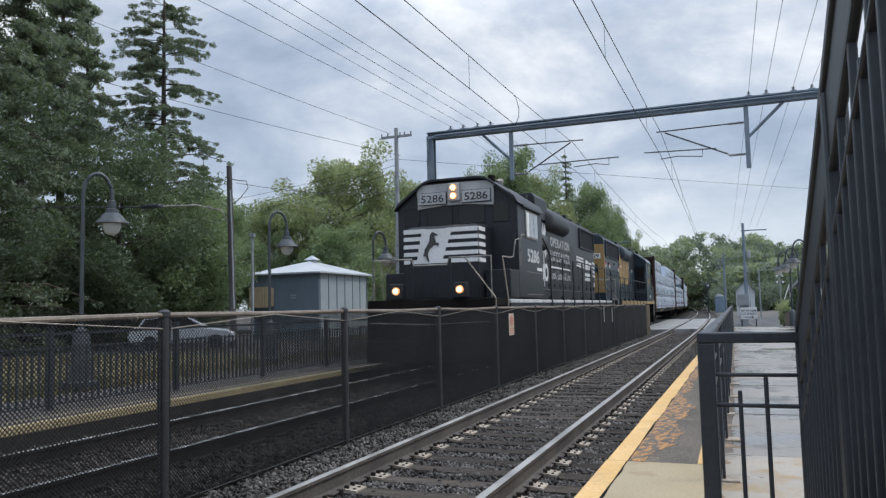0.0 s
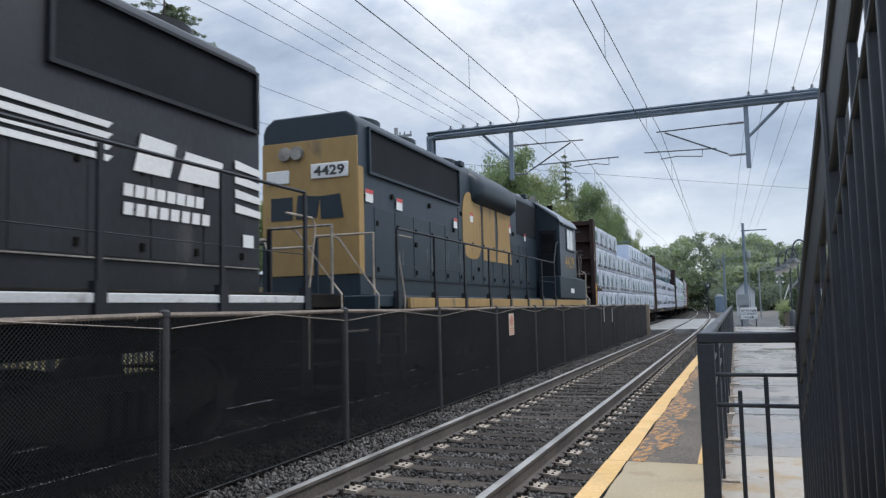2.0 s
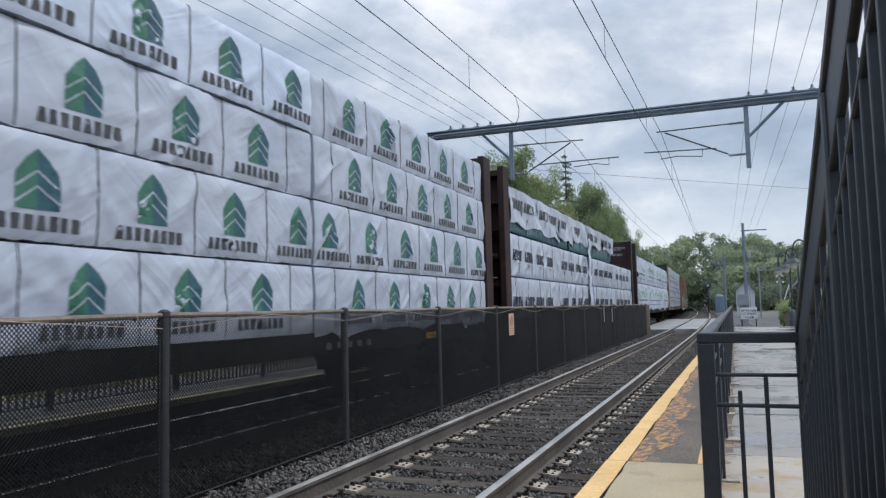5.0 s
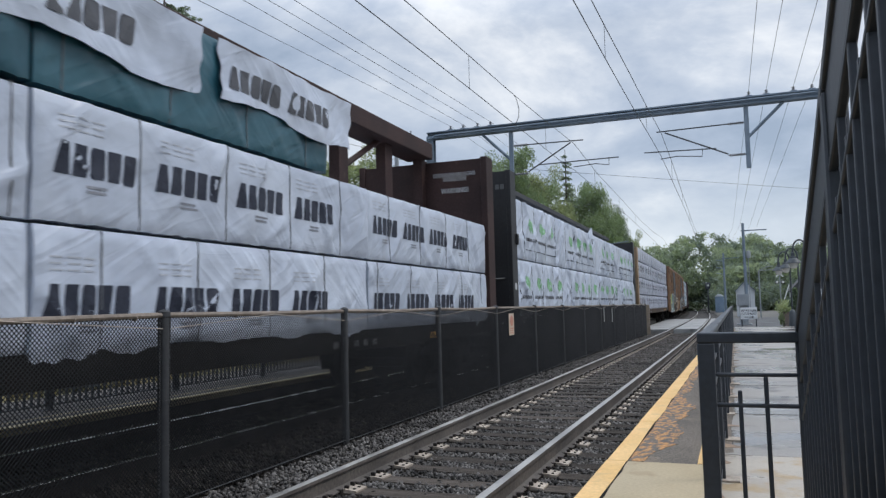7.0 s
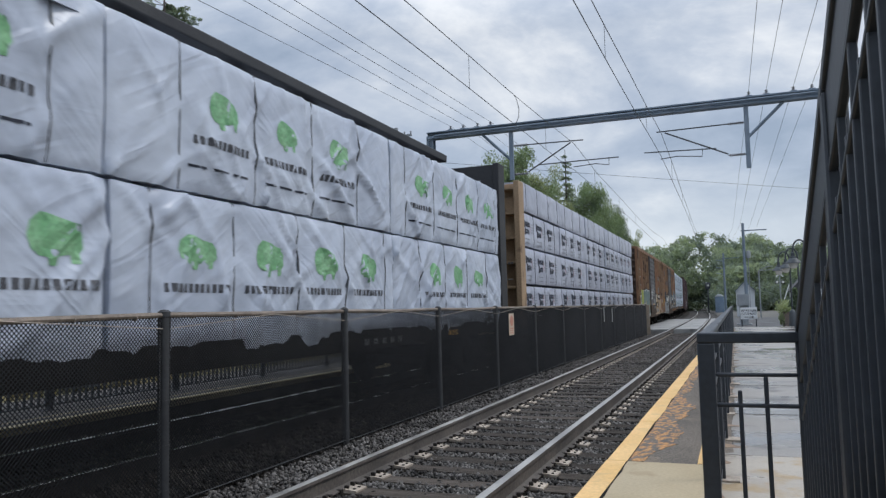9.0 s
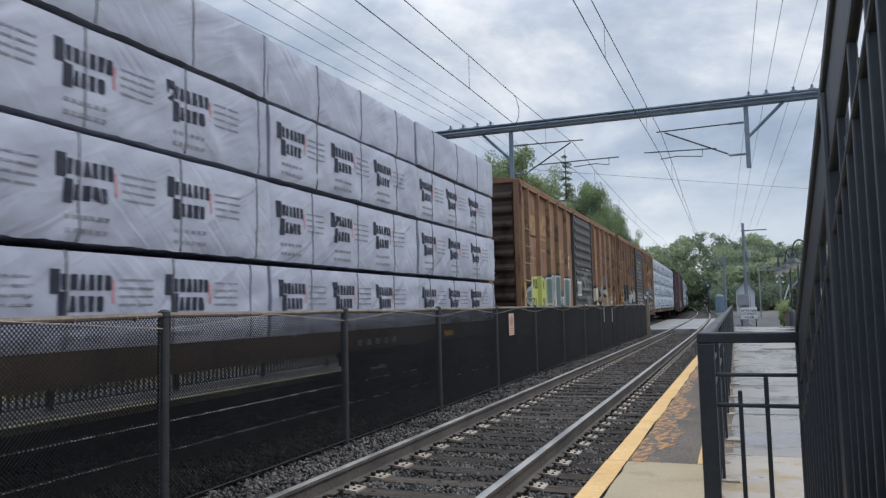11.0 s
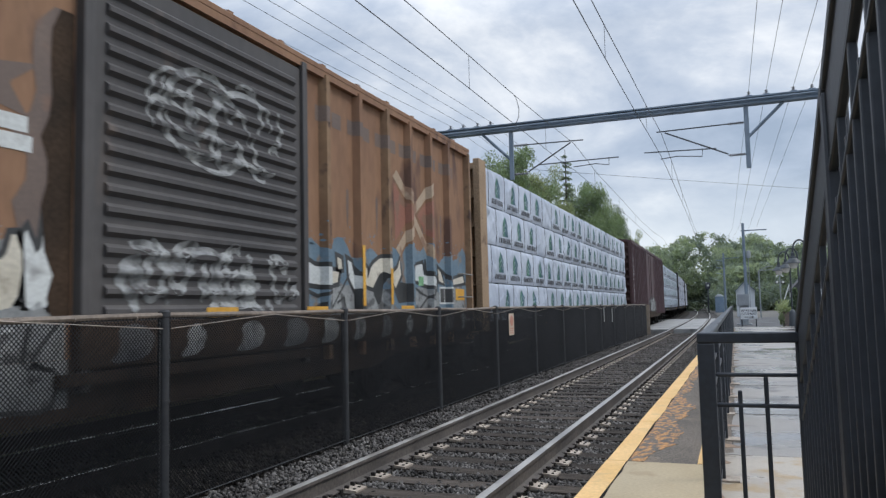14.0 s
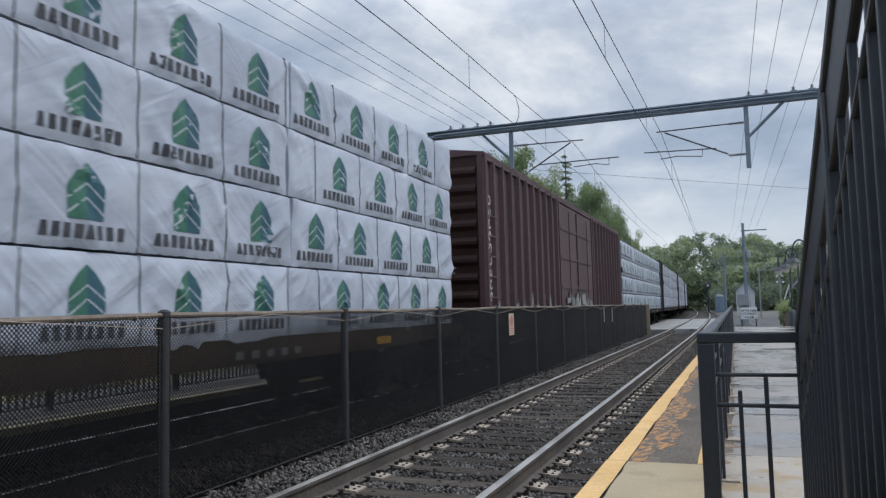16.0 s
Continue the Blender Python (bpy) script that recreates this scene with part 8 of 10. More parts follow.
        part("round_mark", Geo().lathe([(0.085, 1.500), (0.085, 1.504)], (0, -half - 0.24, 1.86), 20, "x"), "letter_white", C, "small round white mark")
        part("post_bracket", Geo().box(1.50, 1.56, -half - 0.16, -half - 0.06, 2.85, 3.1), steel, C, "steel bracket on the corner post", 0.01)
    # the load
    n = 0
    for ti, (z0, z1, runs) in enumerate(tiers):
        for a, b, w, st in runs:
            n += 1
            sd = seed * 100 + n
            v, f = wrapped(b - a - 0.03, z0, z1, sd, hem if ti == 0 else 0.0, slack)
            me = quick_mesh("wrapped_lumber", v, f, w, True)
            me.set_sharp_from_angle(angle=radians(50))
            o = part("wrapped_lumber", me, w, C, "lumber block in plastic wrap held by dull steel straps")
            o.location = (1.44 + 0.012 * math.sin(sd * 3.1), -half + a + 0.015, 0)
            for ink, geo in lumber_prints(st, b - a - 0.03, z0, z1, sd, slack, ti).items():
                part("print", geo, ink, o, smooth=False)["kind"] = "stuff"
            k = strap_start(sd)
            g = Geo()
            face = skin(b - a - 0.03, z0, z1, sd, slack)
            while k < b - a - 0.1:
                zs = np.linspace(z0 + 0.01, z1 - 0.01, 9)
                xs = face(np.full(9, k), zs) + 0.008
                for i in range(8):
                    g.add([(xx, k + d, zz) for xx, zz in ((xs[i], zs[i]), (xs[i + 1], zs[i + 1])) for d in (-0.0065, 0.0065)] + [(-0.03, k + d, zz) for zz in (zs[i], zs[i + 1]) for d in (-0.0065, 0.0065)],
                          [(0, 1, 3, 2), (0, 2, 6, 4), (1, 5, 7, 3)])
                g.box(-1.2, -0.01, k - 0.009, k + 0.009, z1 - 0.014, z1 + 0.006)
                k += 1.2
            if g.v:
                part("strap", g, "ink_strap", o, "dull steel straps", smooth=False)["kind"] = "stuff"
            part("wrapped_lumber", Geo().box(-1.42, -0.14, -half + a + 0.02, -half + b - 0.02, z0 + 0.01, z1 - 0.01), w, C, "lumber block on the far side")
    return C


def even(length, n, w, st):
    return [(length * k / n, length * (k + 1) / n, w, st) for k in range(n)]


def make_lumber_cars():
    T4 = [(1.12, 1.93), (1.94, 2.76), (2.77, 3.58), (3.59, 4.37)]
    ln = 22.25
    runs = [(0, 5.6, "wrap", "fir"), (5.6, 10.5, "wrap", "fir"), (10.5, 15.45, "wrap", "fir"), (15.45, ln, "wrap", "fir")]
    top = [(0, 6.05, "wrap", "fir"), (10.1, 15.45, "wrap_blue", "fir"), (15.45, ln, "wrap", "fir")]
    c1 = lumber_car("brown_lumber_car", "brown centre-beam flat car loaded with white-wrapped lumber", 51.95, 74.2, "brown",
               [(*T4[0], runs), (*T4[1], runs), (*T4[2], runs), (*T4[3], top)], "wrap", "fir", 4.52, 4.30, 1, hem=0.12, slack=0.034)
    # details at the leading end: yellow strip, framed plate, torn wrap with bare lumber
    part("reflector", Geo().plate([(-11.49, 1.25), (-11.39, 1.25), (-11.39, 2.2), (-11.49, 2.2)], 1.503), "paint_orange", c1, "tall yellow reflective strip")
    p = part("notice_plate", Geo().plate([(-11.54, 3.01), (-11.28, 3.01), (-11.28, 3.25), (-11.54, 3.25)], 1.503), "letter_white", c1, "framed stencil plate")
    part("plate_field", Geo().plate([(-11.53, 3.02), (-11.29, 3.02), (-11.29, 3.24), (-11.53, 3.24)], 1.508), "brown", p)
    part("plate_letter", lettering("C", 0.12, on_side(1.516, -11.45, 3.05)), "letter_white", p, "white letter")
    part("torn_gap", Geo().prism([(-11.08, 1.95), (-9.6, 1.95), (-10.0, 2.0), (-10.4, 2.05), (-10.85, 2.05), (-11.08, 2.2)], "x", 1.40, 1.474), "sill_brown", c1, "bare dark lumber in a torn wrap")
    ln = 22.0
    lo = even(ln, 4, "wrap", "bold")
    hi = [(0, 3.4, "wrap_teal", "none"), (3.4, 6.8, "wrap_teal", "none"), (6.8, 11.0, "wrap_teal", "none"), (11.0, 15.4, "wrap_teal", "none")]
    c = lumber_car("brown_lumber_car", "brown centre-beam flat car with torn white and teal lumber wraps", 76.1, 98.1, "brown",
                   [(1.12, 2.08, lo), (2.10, 3.10, lo), (3.14, 4.18, hi)], "wrap", "bold", 4.55, 4.94, 2, hem=0.12, slack=0.036)
    # torn sheets of white wrap hanging over the teal layer
    r = random.Random(5)
    y = -11.0
    k = 0
    while y < 4.2:
        w = 1.9 + 1.2 * r.random()
        lowz = (3.22 if y < -4.5 else 3.42) + 0.14 * r.random()
        n = 30
        tilt = 0.24 * r.random() - 0.16
        pts = [(y + w * i / n, max(3.16, lowz + tilt * (i / n - 0.5) + 0.05 * math.sin(i * 0.3 + k) + 0.02 * r.random())) for i in range(n + 1)]
        nz = 14
        def sheet(py, z):
            return 1.508 + 0.022 * math.sin(3 * py + 6 * z + k) + 0.010 * math.sin(9 * py - 7 * z + 2 * k) + 0.008 * math.sin(17 * py + 11 * z)
        v = [(sheet(py, pz + (4.18 - pz) * q / nz), py + 0.02 * math.sin(q), pz + (4.18 - pz) * q / nz) for py, pz in pts for q in range(nz + 1)]
        v += [(px - 0.012, py, pz) for px, py, pz in v]
        m = (n + 1) * (nz + 1)
        f = [(i * (nz + 1) + q, (i + 1) * (nz + 1) + q, (i + 1) * (nz + 1) + q + 1, i * (nz + 1) + q + 1) for i in range(n) for q in range(nz)]
        f += [tuple(m + i for i in reversed(q)) for q in f]
        f += [(i * (nz + 1), m + i * (nz + 1), m + (i + 1) * (nz + 1), (i + 1) * (nz + 1)) for i in range(n)]
        o = part("torn_sheet", Geo().add(v, f), "wrap", c, "torn flap of white wrap")
        g = Geo()
        for q in range(5 * max(1, int((w - 0.25) / 1.1))):
            a = y + 0.15 + q * 0.19 + 0.14 * (q // 5)
            if a + 0.2 < y + w:
                for z0 in (3.70,):
                    c4 = [(a + 0.165 * p + 0.03 * e, z0 + 0.25 * e) for p, e in SHAPES[(0, 3, 1, 2, 1)[q % 5]]]
                    g.add([(sheet(p, z) + 0.007, p, z) for p, z in c4], [tuple(range(len(c4)))])
        part("print", g, "ink_text", o, smooth=False)["kind"] = "stuff"
        y += w + (0.02 if k != 4 else 0.3)
        k += 1
    strip = [(1.52 + 0.03 * math.sin(2.3 * k), -0.85 + 0.05 * math.sin(0.9 * k) + d, 3.75 - 0.24 * k) for k in range(11) for d in (-0.2 - 0.03 * math.sin(k), 0.2)]
    part("hanging_strip", Geo().add(strip + [(p - 0.012, q, w) for p, q, w in strip], [(2 * k, 2 * k + 1, 2 * k + 3, 2 * k + 2) for k in range(10)] + [(22 + 2 * k + 2, 22 + 2 * k + 3, 22 + 2 * k + 1, 22 + 2 * k) for k in range(10)]), "wrap_blue", c, "loose pale strip of wrap hanging down")
    ln = 22.3
    T2 = even(ln, 4, "wrap", "leaf")
    T2b = [(0, 5.4, "wrap", "leaf"), (5.4, 11.1, "wrap", "leaf"), (11.1, 16.7, "wrap", "leaf"), (16.7, ln, "wrap", "leaf")]
    c3 = lumber_car("black_lumber_car", "black centre-beam flat car with two tall rows of white-wrapped lumber", 100.4, 122.7, "dark_car",
               [(1.12, 2.52, T2), (2.54, 3.98, T2b)], "wrap", "leaf", 4.56, 4.86, 3, hem=0.16, slack=0.055)
    flap = [(1.50, -1.5, 3.8), (1.49, -0.35, 3.8), (1.46, -0.5, 4.05), (1.40, -0.3, 4.28), (1.42, -0.8, 4.14), (1.46, -1.3, 4.02)]
    g = Geo().add(flap + [(x - 0.012, y, z) for x, y, z in flap], [(0, 1, 2, 4), (2, 3, 4), (0, 4, 5), (6, 10, 8, 7), (8, 10, 9), (6, 11, 10)] + [(i, i + 6, (i + 1) % 6 + 6, (i + 1) % 6) for i in range(6)])
    part("loose_flap", g, "wrap", c3, "loose corner of white wrap standing up")
    ln = 21.3
    rows = even(ln, 5, "wrap_grey", "lines")
    plain = even(ln, 5, "wrap_grey", "none")
    lumber_car("tan_lumber_car", "tan centre-beam flat car with four rows of grey-wrapped lumber", 124.85, 146.2, "tan",
               [(1.12, 1.90, rows), (1.955, 2.845, rows), (2.895, 3.735, rows), (3.775, 4.50, plain)], "wrap_grey", "lines", 4.42, 4.40, 4, slack=0.022)
    ln = 21.7
    runs = even(ln, 4, "wrap", "fir")
    alt = [(0, 5.0, "wrap", "fir"), (5.0, 10.4, "wrap", "fir"), (10.4, 16.2, "wrap", "fir"), (16.2, ln, "wrap", "fir")]
    lumber_car("tan_lumber_car", "tan centre-beam flat car with four rows of white-wrapped lumber", 181.1, 202.8, "tan",
               [(1.12, 1.90, alt), (1.91, 2.72, runs), (2.73, 3.54, alt), (3.55, 4.36, runs)], "wrap", "fir", 4.42, 4.28, 5, hem=0.10, slack=0.034)
    ln = 21.3
    runs = even(ln, 4, "wrap", "fir")
    lumber_car("black_lumber_car", "black centre-beam flat car with white and green wrapped lumber", 224.7, 246.0, "dark_car",
               [(1.12, 1.90, runs), (1.94, 2.72, runs), (2.76, 3.54, runs), (3.58, 4.36, runs)], "wrap", "fir", 4.5, 4.3, 6)
    for k, u in enumerate((248.6, 272.4, 296.4)):
        lumber_car("black_lumber_car", "black centre-beam flat car with pale wrapped lumber", u, u + 21.4, "dark_car",
                   [(*z, even(21.4, 3, "wrap_grey", "none")) for z in T4], "wrap_grey", "none", 4.5, 4.3, 7 + k)


# ---- box cars ----
def spray(parent, rr, y0, y1, z0, z1, inks, count, x):
    """Loose sprayed strokes without any lettering: pale shapes on dark outlines."""
    h = z1 - z0
    for k in range(count):
        w = (y1 - y0) / count
        y = y0 + w * (k + 0.15 * rr.random())
        shapes = []
        lean = 0.25 * w * (rr.random() - 0.3)
        for q in range(3):
            kind = rr.randrange(4)
            a, s = y + w * 0.3 * q + 0.05 * w * rr.random(), w * (0.20 + 0.14 * rr.random())
            lo, hi = z0 + h * 0.18 * rr.random(), z0 + h * (0.72 + 0.28 * rr.random())
            if kind == 0:
                shapes.append([(a, lo), (a + s, lo + 0.05 * h), (a + s + lean, hi), (a + lean, hi - 0.06 * h)])
            elif kind == 1:
                m = lo + 0.45 * (hi - lo)
                shapes.append([(a, lo), (a + 1.5 * s, lo), (a + 1.7 * s, m), (a + 1.2 * s, hi), (a + 0.1 * s, hi * 0.9 + 0.1 * lo), (a + 0.7 * s, m)])
            elif kind == 2:
                shapes.append([(a, lo), (a + 0.8 * s, lo - 0.04 * h), (a + 1.3 * s, lo + 0.5 * (hi - lo)), (a + 0.7 * s + lean, hi), (a + 0.2 * s, lo + 0.6 * (hi - lo))])
            else:
                m = lo + (0.3 + 0.4 * rr.random()) * (hi - lo)
                shapes.append([(a - 0.3 * s, m), (a + 1.8 * s, m + 0.08 * h), (a + 2.0 * s, m + 0.24 * h), (a - 0.2 * s, m + 0.18 * h)])
        for q, poly in enumerate(shapes):
            cy, cz = sum(p for p, _ in poly) / len(poly), sum(z for _, z in poly) / len(poly)
            big = [(cy + (p - cy) * 1.22 + (0.02 if p > cy else -0.02), cz + (z - cz) * 1.08 + (0.02 if z > cz else -0.02)) for p, z in poly]
            o = part("sprayed_stroke", Geo().plate(big, x + 0.0012 * q, 0.004), "paint_dark", parent, "dark sprayed outline")
            part("sprayed_fill", Geo().plate(poly, x + 0.0045 + 0.0012 * q, 0.004), inks[(k + q) % len(inks)], o, "pale sprayed stroke")


def clip(poly, lo, hi, axis):
    """The piece of a polygon between two levels of one of its axes."""
    for keep, level in ((1, lo), (-1, hi)):
        out = []
        for a, b in zip(poly, poly[1:] + poly[:1]):
            da, db = keep * (a[axis] - level), keep * (b[axis] - level)
            if da >= 0:
                out.append(a)
            if da * db < 0:
                w = da / (da - db)
                out.append((a[0] + (b[0] - a[0]) * w, a[1] + (b[1] - a[1]) * w))
        poly = out
        if len(poly) < 3:
            return []
    return poly


def soft(poly, times=2, cut=0.22):
    for _ in range(times):
        poly = [(a[0] * (1 - w) + b[0] * w, a[1] * (1 - w) + b[1] * w) for a, b in zip(poly, poly[1:] + poly[:1]) for w in (cut, 1 - cut)]
    return poly


def grow(poly, d):
    """A polygon, counter-clockwise, moved outward by d."""
    area = sum(a[0] * b[1] - b[0] * a[1] for a, b in zip(poly, poly[1:] + poly[:1]))
    out = []
    for a, b, c in zip(poly[-1:] + poly[:-1], poly, poly[1:] + poly[:1]):
        e, f = Vector((b[0] - a[0], b[1] - a[1])), Vector((c[0] - b[0], c[1] - b[1]))
        if e.length < 1e-6 or f.length < 1e-6:
            continue
        n = Vector((e.y, -e.x)).normalized() + Vector((f.y, -f.x)).normalized()
        n = n / max(0.6, n.length_squared / 2) * (1 if area > 0 else -1)
        out.append((b[0] + n.x * d, b[1] + n.y * d))
    return out


def side_face(half, ribs):
    """The outline of a box car's side from above: flat panels and raised posts."""
    pts = [(-half, 0.0)]
    for y in ribs:
        pts += [(y - 0.086, 0.0), (y - 0.044, 1.0), (y + 0.044, 1.0), (y + 0.086, 0.0)]
    return pts + [(half, 0.0)]


def paint(parent, name, polys, ink, layer, face, label=""):
    """Flat paint that lies on panels and posts alike; polygons in (y, z)."""
    made = None
    for group in ([[p] for p in polys] if len(polys) <= 12 else [polys]):
        v, f, at = [], [], {}
        for poly in group:
            for z0, z1, base in ((-9, 1.06, 1.532), (1.06, 9, 1.502)):
                lower = clip(list(poly), z0, z1, 1)
                if not lower:
                    continue
                for (p0, k0), (p1, k1) in zip(face, face[1:]):
                    piece = clip(lower, p0, p1, 0)
                    if len(piece) < 3 or max(q[0] for q in piece) - min(q[0] for q in piece) < 1e-4:
                        continue
                    x0, x1 = base + (1.6015 - base) * k0, base + (1.6015 - base) * k1
                    ring = []
                    for y, z in piece:
                        p = (round(x0 + (x1 - x0) * (y - p0) / (p1 - p0) + 0.0011 * layer, 5), round(y, 4), round(z, 4))
                        if p not in at:
                            at[p] = len(v)
                            v.append(p)
                        if at[p] not in ring:
                            ring.append(at[p])
                    if len(ring) > 2:
                        f.append(tuple(ring))
        if f:
            made = part(name, Geo().add(v, f), ink, parent, label, smooth=False)
            if len(group) > 1:
                made["kind"] = "stuff"
    return made


FORMS = ([(0.0, 0.0), (0.35, 0.06), (0.38, 0.42), (0.55, 0.46), (0.58, 0.04), (0.98, 0.0), (0.90, 0.5), (1.02, 0.96), (0.66, 1.0), (0.60, 0.66), (0.42, 0.64), (0.40, 1.0), (0.04, 0.92), (0.12, 0.5)],
         [(0.0, 0.12), (0.5, 0.0), (1.0, 0.10), (1.05, 0.34), (0.5, 0.28), (0.46, 0.42), (0.92, 0.5), (0.88, 0.68), (0.42, 0.66), (0.44, 0.78), (1.0, 0.86), (0.92, 1.04), (0.1, 0.98), (-0.05, 0.55)],
         [(0.05, 0.0), (0.36, 0.02), (0.44, 0.5), (0.66, 0.1), (1.0, 0.0), (0.96, 0.62), (1.12, 1.02), (0.74, 0.98), (0.70, 0.62), (0.50, 0.86), (0.30, 0.88), (0.22, 1.1), (-0.02, 0.9), (0.10, 0.45)],
         [(0.0, 0.05), (0.9, 0.0), (1.0, 0.26), (0.46, 0.30), (0.80, 0.62), (1.04, 0.74), (0.82, 1.0), (0.52, 0.84), (0.20, 1.06), (0.02, 0.72), (0.24, 0.46)],
         [(0.1, 0.0), (0.7, -0.04), (0.98, 0.22), (0.96, 0.70), (0.72, 1.0), (0.30, 1.02), (0.0, 0.76), (-0.04, 0.3)])


def mural(parent, rr, y0, y1, z0, z1, count, face, fills, rim, lean=0.12, spread=0.05, dark="paint_dark"):
    """A run of chunky sprayed shapes without any lettering: dark outline, pale rim, fill, slashes and drips."""
    w = (y1 - y0) / count
    shapes = []
    for k in range(count):
        form = FORMS[(k * 2 + rr.randrange(2)) % len(FORMS)]
        tall = 0.86 + 0.2 * rr.random()
        poly = [(y0 + w * (k + 0.04 + 0.88 * p + lean * q * rr.random()), z0 + (z1 - z0) * min(1.05, q * tall + 0.05 * rr.random())) for p, q in form]
        shapes.append(soft(poly, 1, 0.12))
    paint(parent, "sprayed_outline", [grow(p, spread + 0.045) for p in shapes], dark, 2, face, "dark sprayed outline")
    paint(parent, "sprayed_rim", [grow(p, 0.03) for p in shapes], rim, 3, face, "pale sprayed rim")
    for k, ink in enumerate(fills):
        paint(parent, "sprayed_fill", [grow(p, -0.025) for p in shapes[k::len(fills)]], ink, 4, face, "sprayed fill")
    cuts, glints = [], []
    for p in shapes:
        cy, cz = sum(q[0] for q in p) / len(p), sum(q[1] for q in p) / len(p)
        a = rr.random() * 0.8 - 0.4
        h = (z1 - z0) * (0.16 + 0.1 * rr.random())
        cuts.append([(cy - 0.035, cz - h), (cy + 0.02, cz - h * 0.9), (cy + 0.035 + a * h, cz + h), (cy + a * h - 0.015, cz + h * 0.8)])
        glints.append([(cy - w * 0.3, cz + h * 0.6), (cy - w * 0.12, cz + h * 0.7), (cy - w * 0.16, cz + h * 0.9), (cy - w * 0.3, cz + h * 0.8)])
    paint(parent, "sprayed_slash", cuts, dark, 5, face, "dark sprayed slash")
    paint(parent, "sprayed_glint", glints, "paint_pale", 5, face, "pale sprayed fleck")


def mist(parent, rr, y0, y1, z0, z1, ink, face, label, layer=1):
    """A sprayed cloud with a ragged upper edge and stray flecks above it."""
    n = max(24, int((y1 - y0) * 14))
    top = [(y1 - (y1 - y0) * k / n, z1 + 0.09 * math.sin(k * 0.55) + 0.06 * math.sin(k * 0.23 + 1) + 0.09 * rr.random()) for k in range(n + 1)]
    flecks = []
    for k in range(int((y1 - y0) * 26)):
        y, z, r = y0 + (y1 - y0) * rr.random(), z1 + 0.06 + 0.30 * rr.random() ** 2, 0.006 + 0.012 * rr.random()
        flecks.append([(y + r * math.cos(a), z + r * math.sin(a)) for a in np.linspace(0, 5.2, 6)])
    paint(parent, "sprayed_cloud", [[(y0, z0), (y1, z0)] + top] + flecks, ink, layer, face, label)


def words_on(parent, words, size, y, z, width, ink, label, x=1.507):
    part("stencil", lettering(words, size, on_side(x, y, z), depth=0.0008, bold=0.006, width=width), ink, parent, label)["kind"] = "stuff"


def scrawl(parent, rr, y0, y1, z0, z1, count, width, eave):
    """Loose curved strokes of pale paint that follow the corrugations of a door, no lettering."""
    pitch = (eave - 1.42) / 18

    def face(z):
        d = abs((z - 1.08 + pitch / 2) % pitch - pitch / 2)
        return 1.56 + 0.04 * min(1.0, max(0.0, (0.055 - d) / 0.035))
    for k in range(count):
        r = (z1 - z0) * (0.14 + 0.30 * rr.random())
        cy = y0 + 0.6 * r + (y1 - y0 - 1.2 * r) * ((k + 0.9 * rr.random()) / count)
        cz = z0 + r + (z1 - z0 - 2 * r) * rr.random()
        a, sweep = 6.28 * rr.random(), (0.7 + 2.2 * rr.random()) * rr.choice((-1, 1))
        squash, w = 0.5 + 1.1 * rr.random(), width * (0.55 + 0.6 * rr.random())
        n, v = 44, []
        for i in range(n + 1):
            q = a + sweep * i / n
            for s in (-0.5, 0, 0.5):
                m = r + s * w * (0.35 + 0.65 * math.sin(math.pi * (0.08 + 0.84 * i / n)))
                y, z = cy + squash * m * math.cos(q), cz + m * math.sin(q)
                v.append((face(z) + 0.004 + 0.0006 * (k % 5), y, z))
        m = len(v)
        v += [(p - 0.003, y, z) for p, y, z in v]
        f = [(3 * i + j, 3 * i + j + 1, 3 * i + j + 4, 3 * i + j + 3) for i in range(n) for j in (0, 1)]
        f += [tuple(m + i for i in reversed(q)) for q in f]
        part("sprayed_stroke", Geo().add(v, f), "paint_thin", parent, "dull pale sprayed stroke")


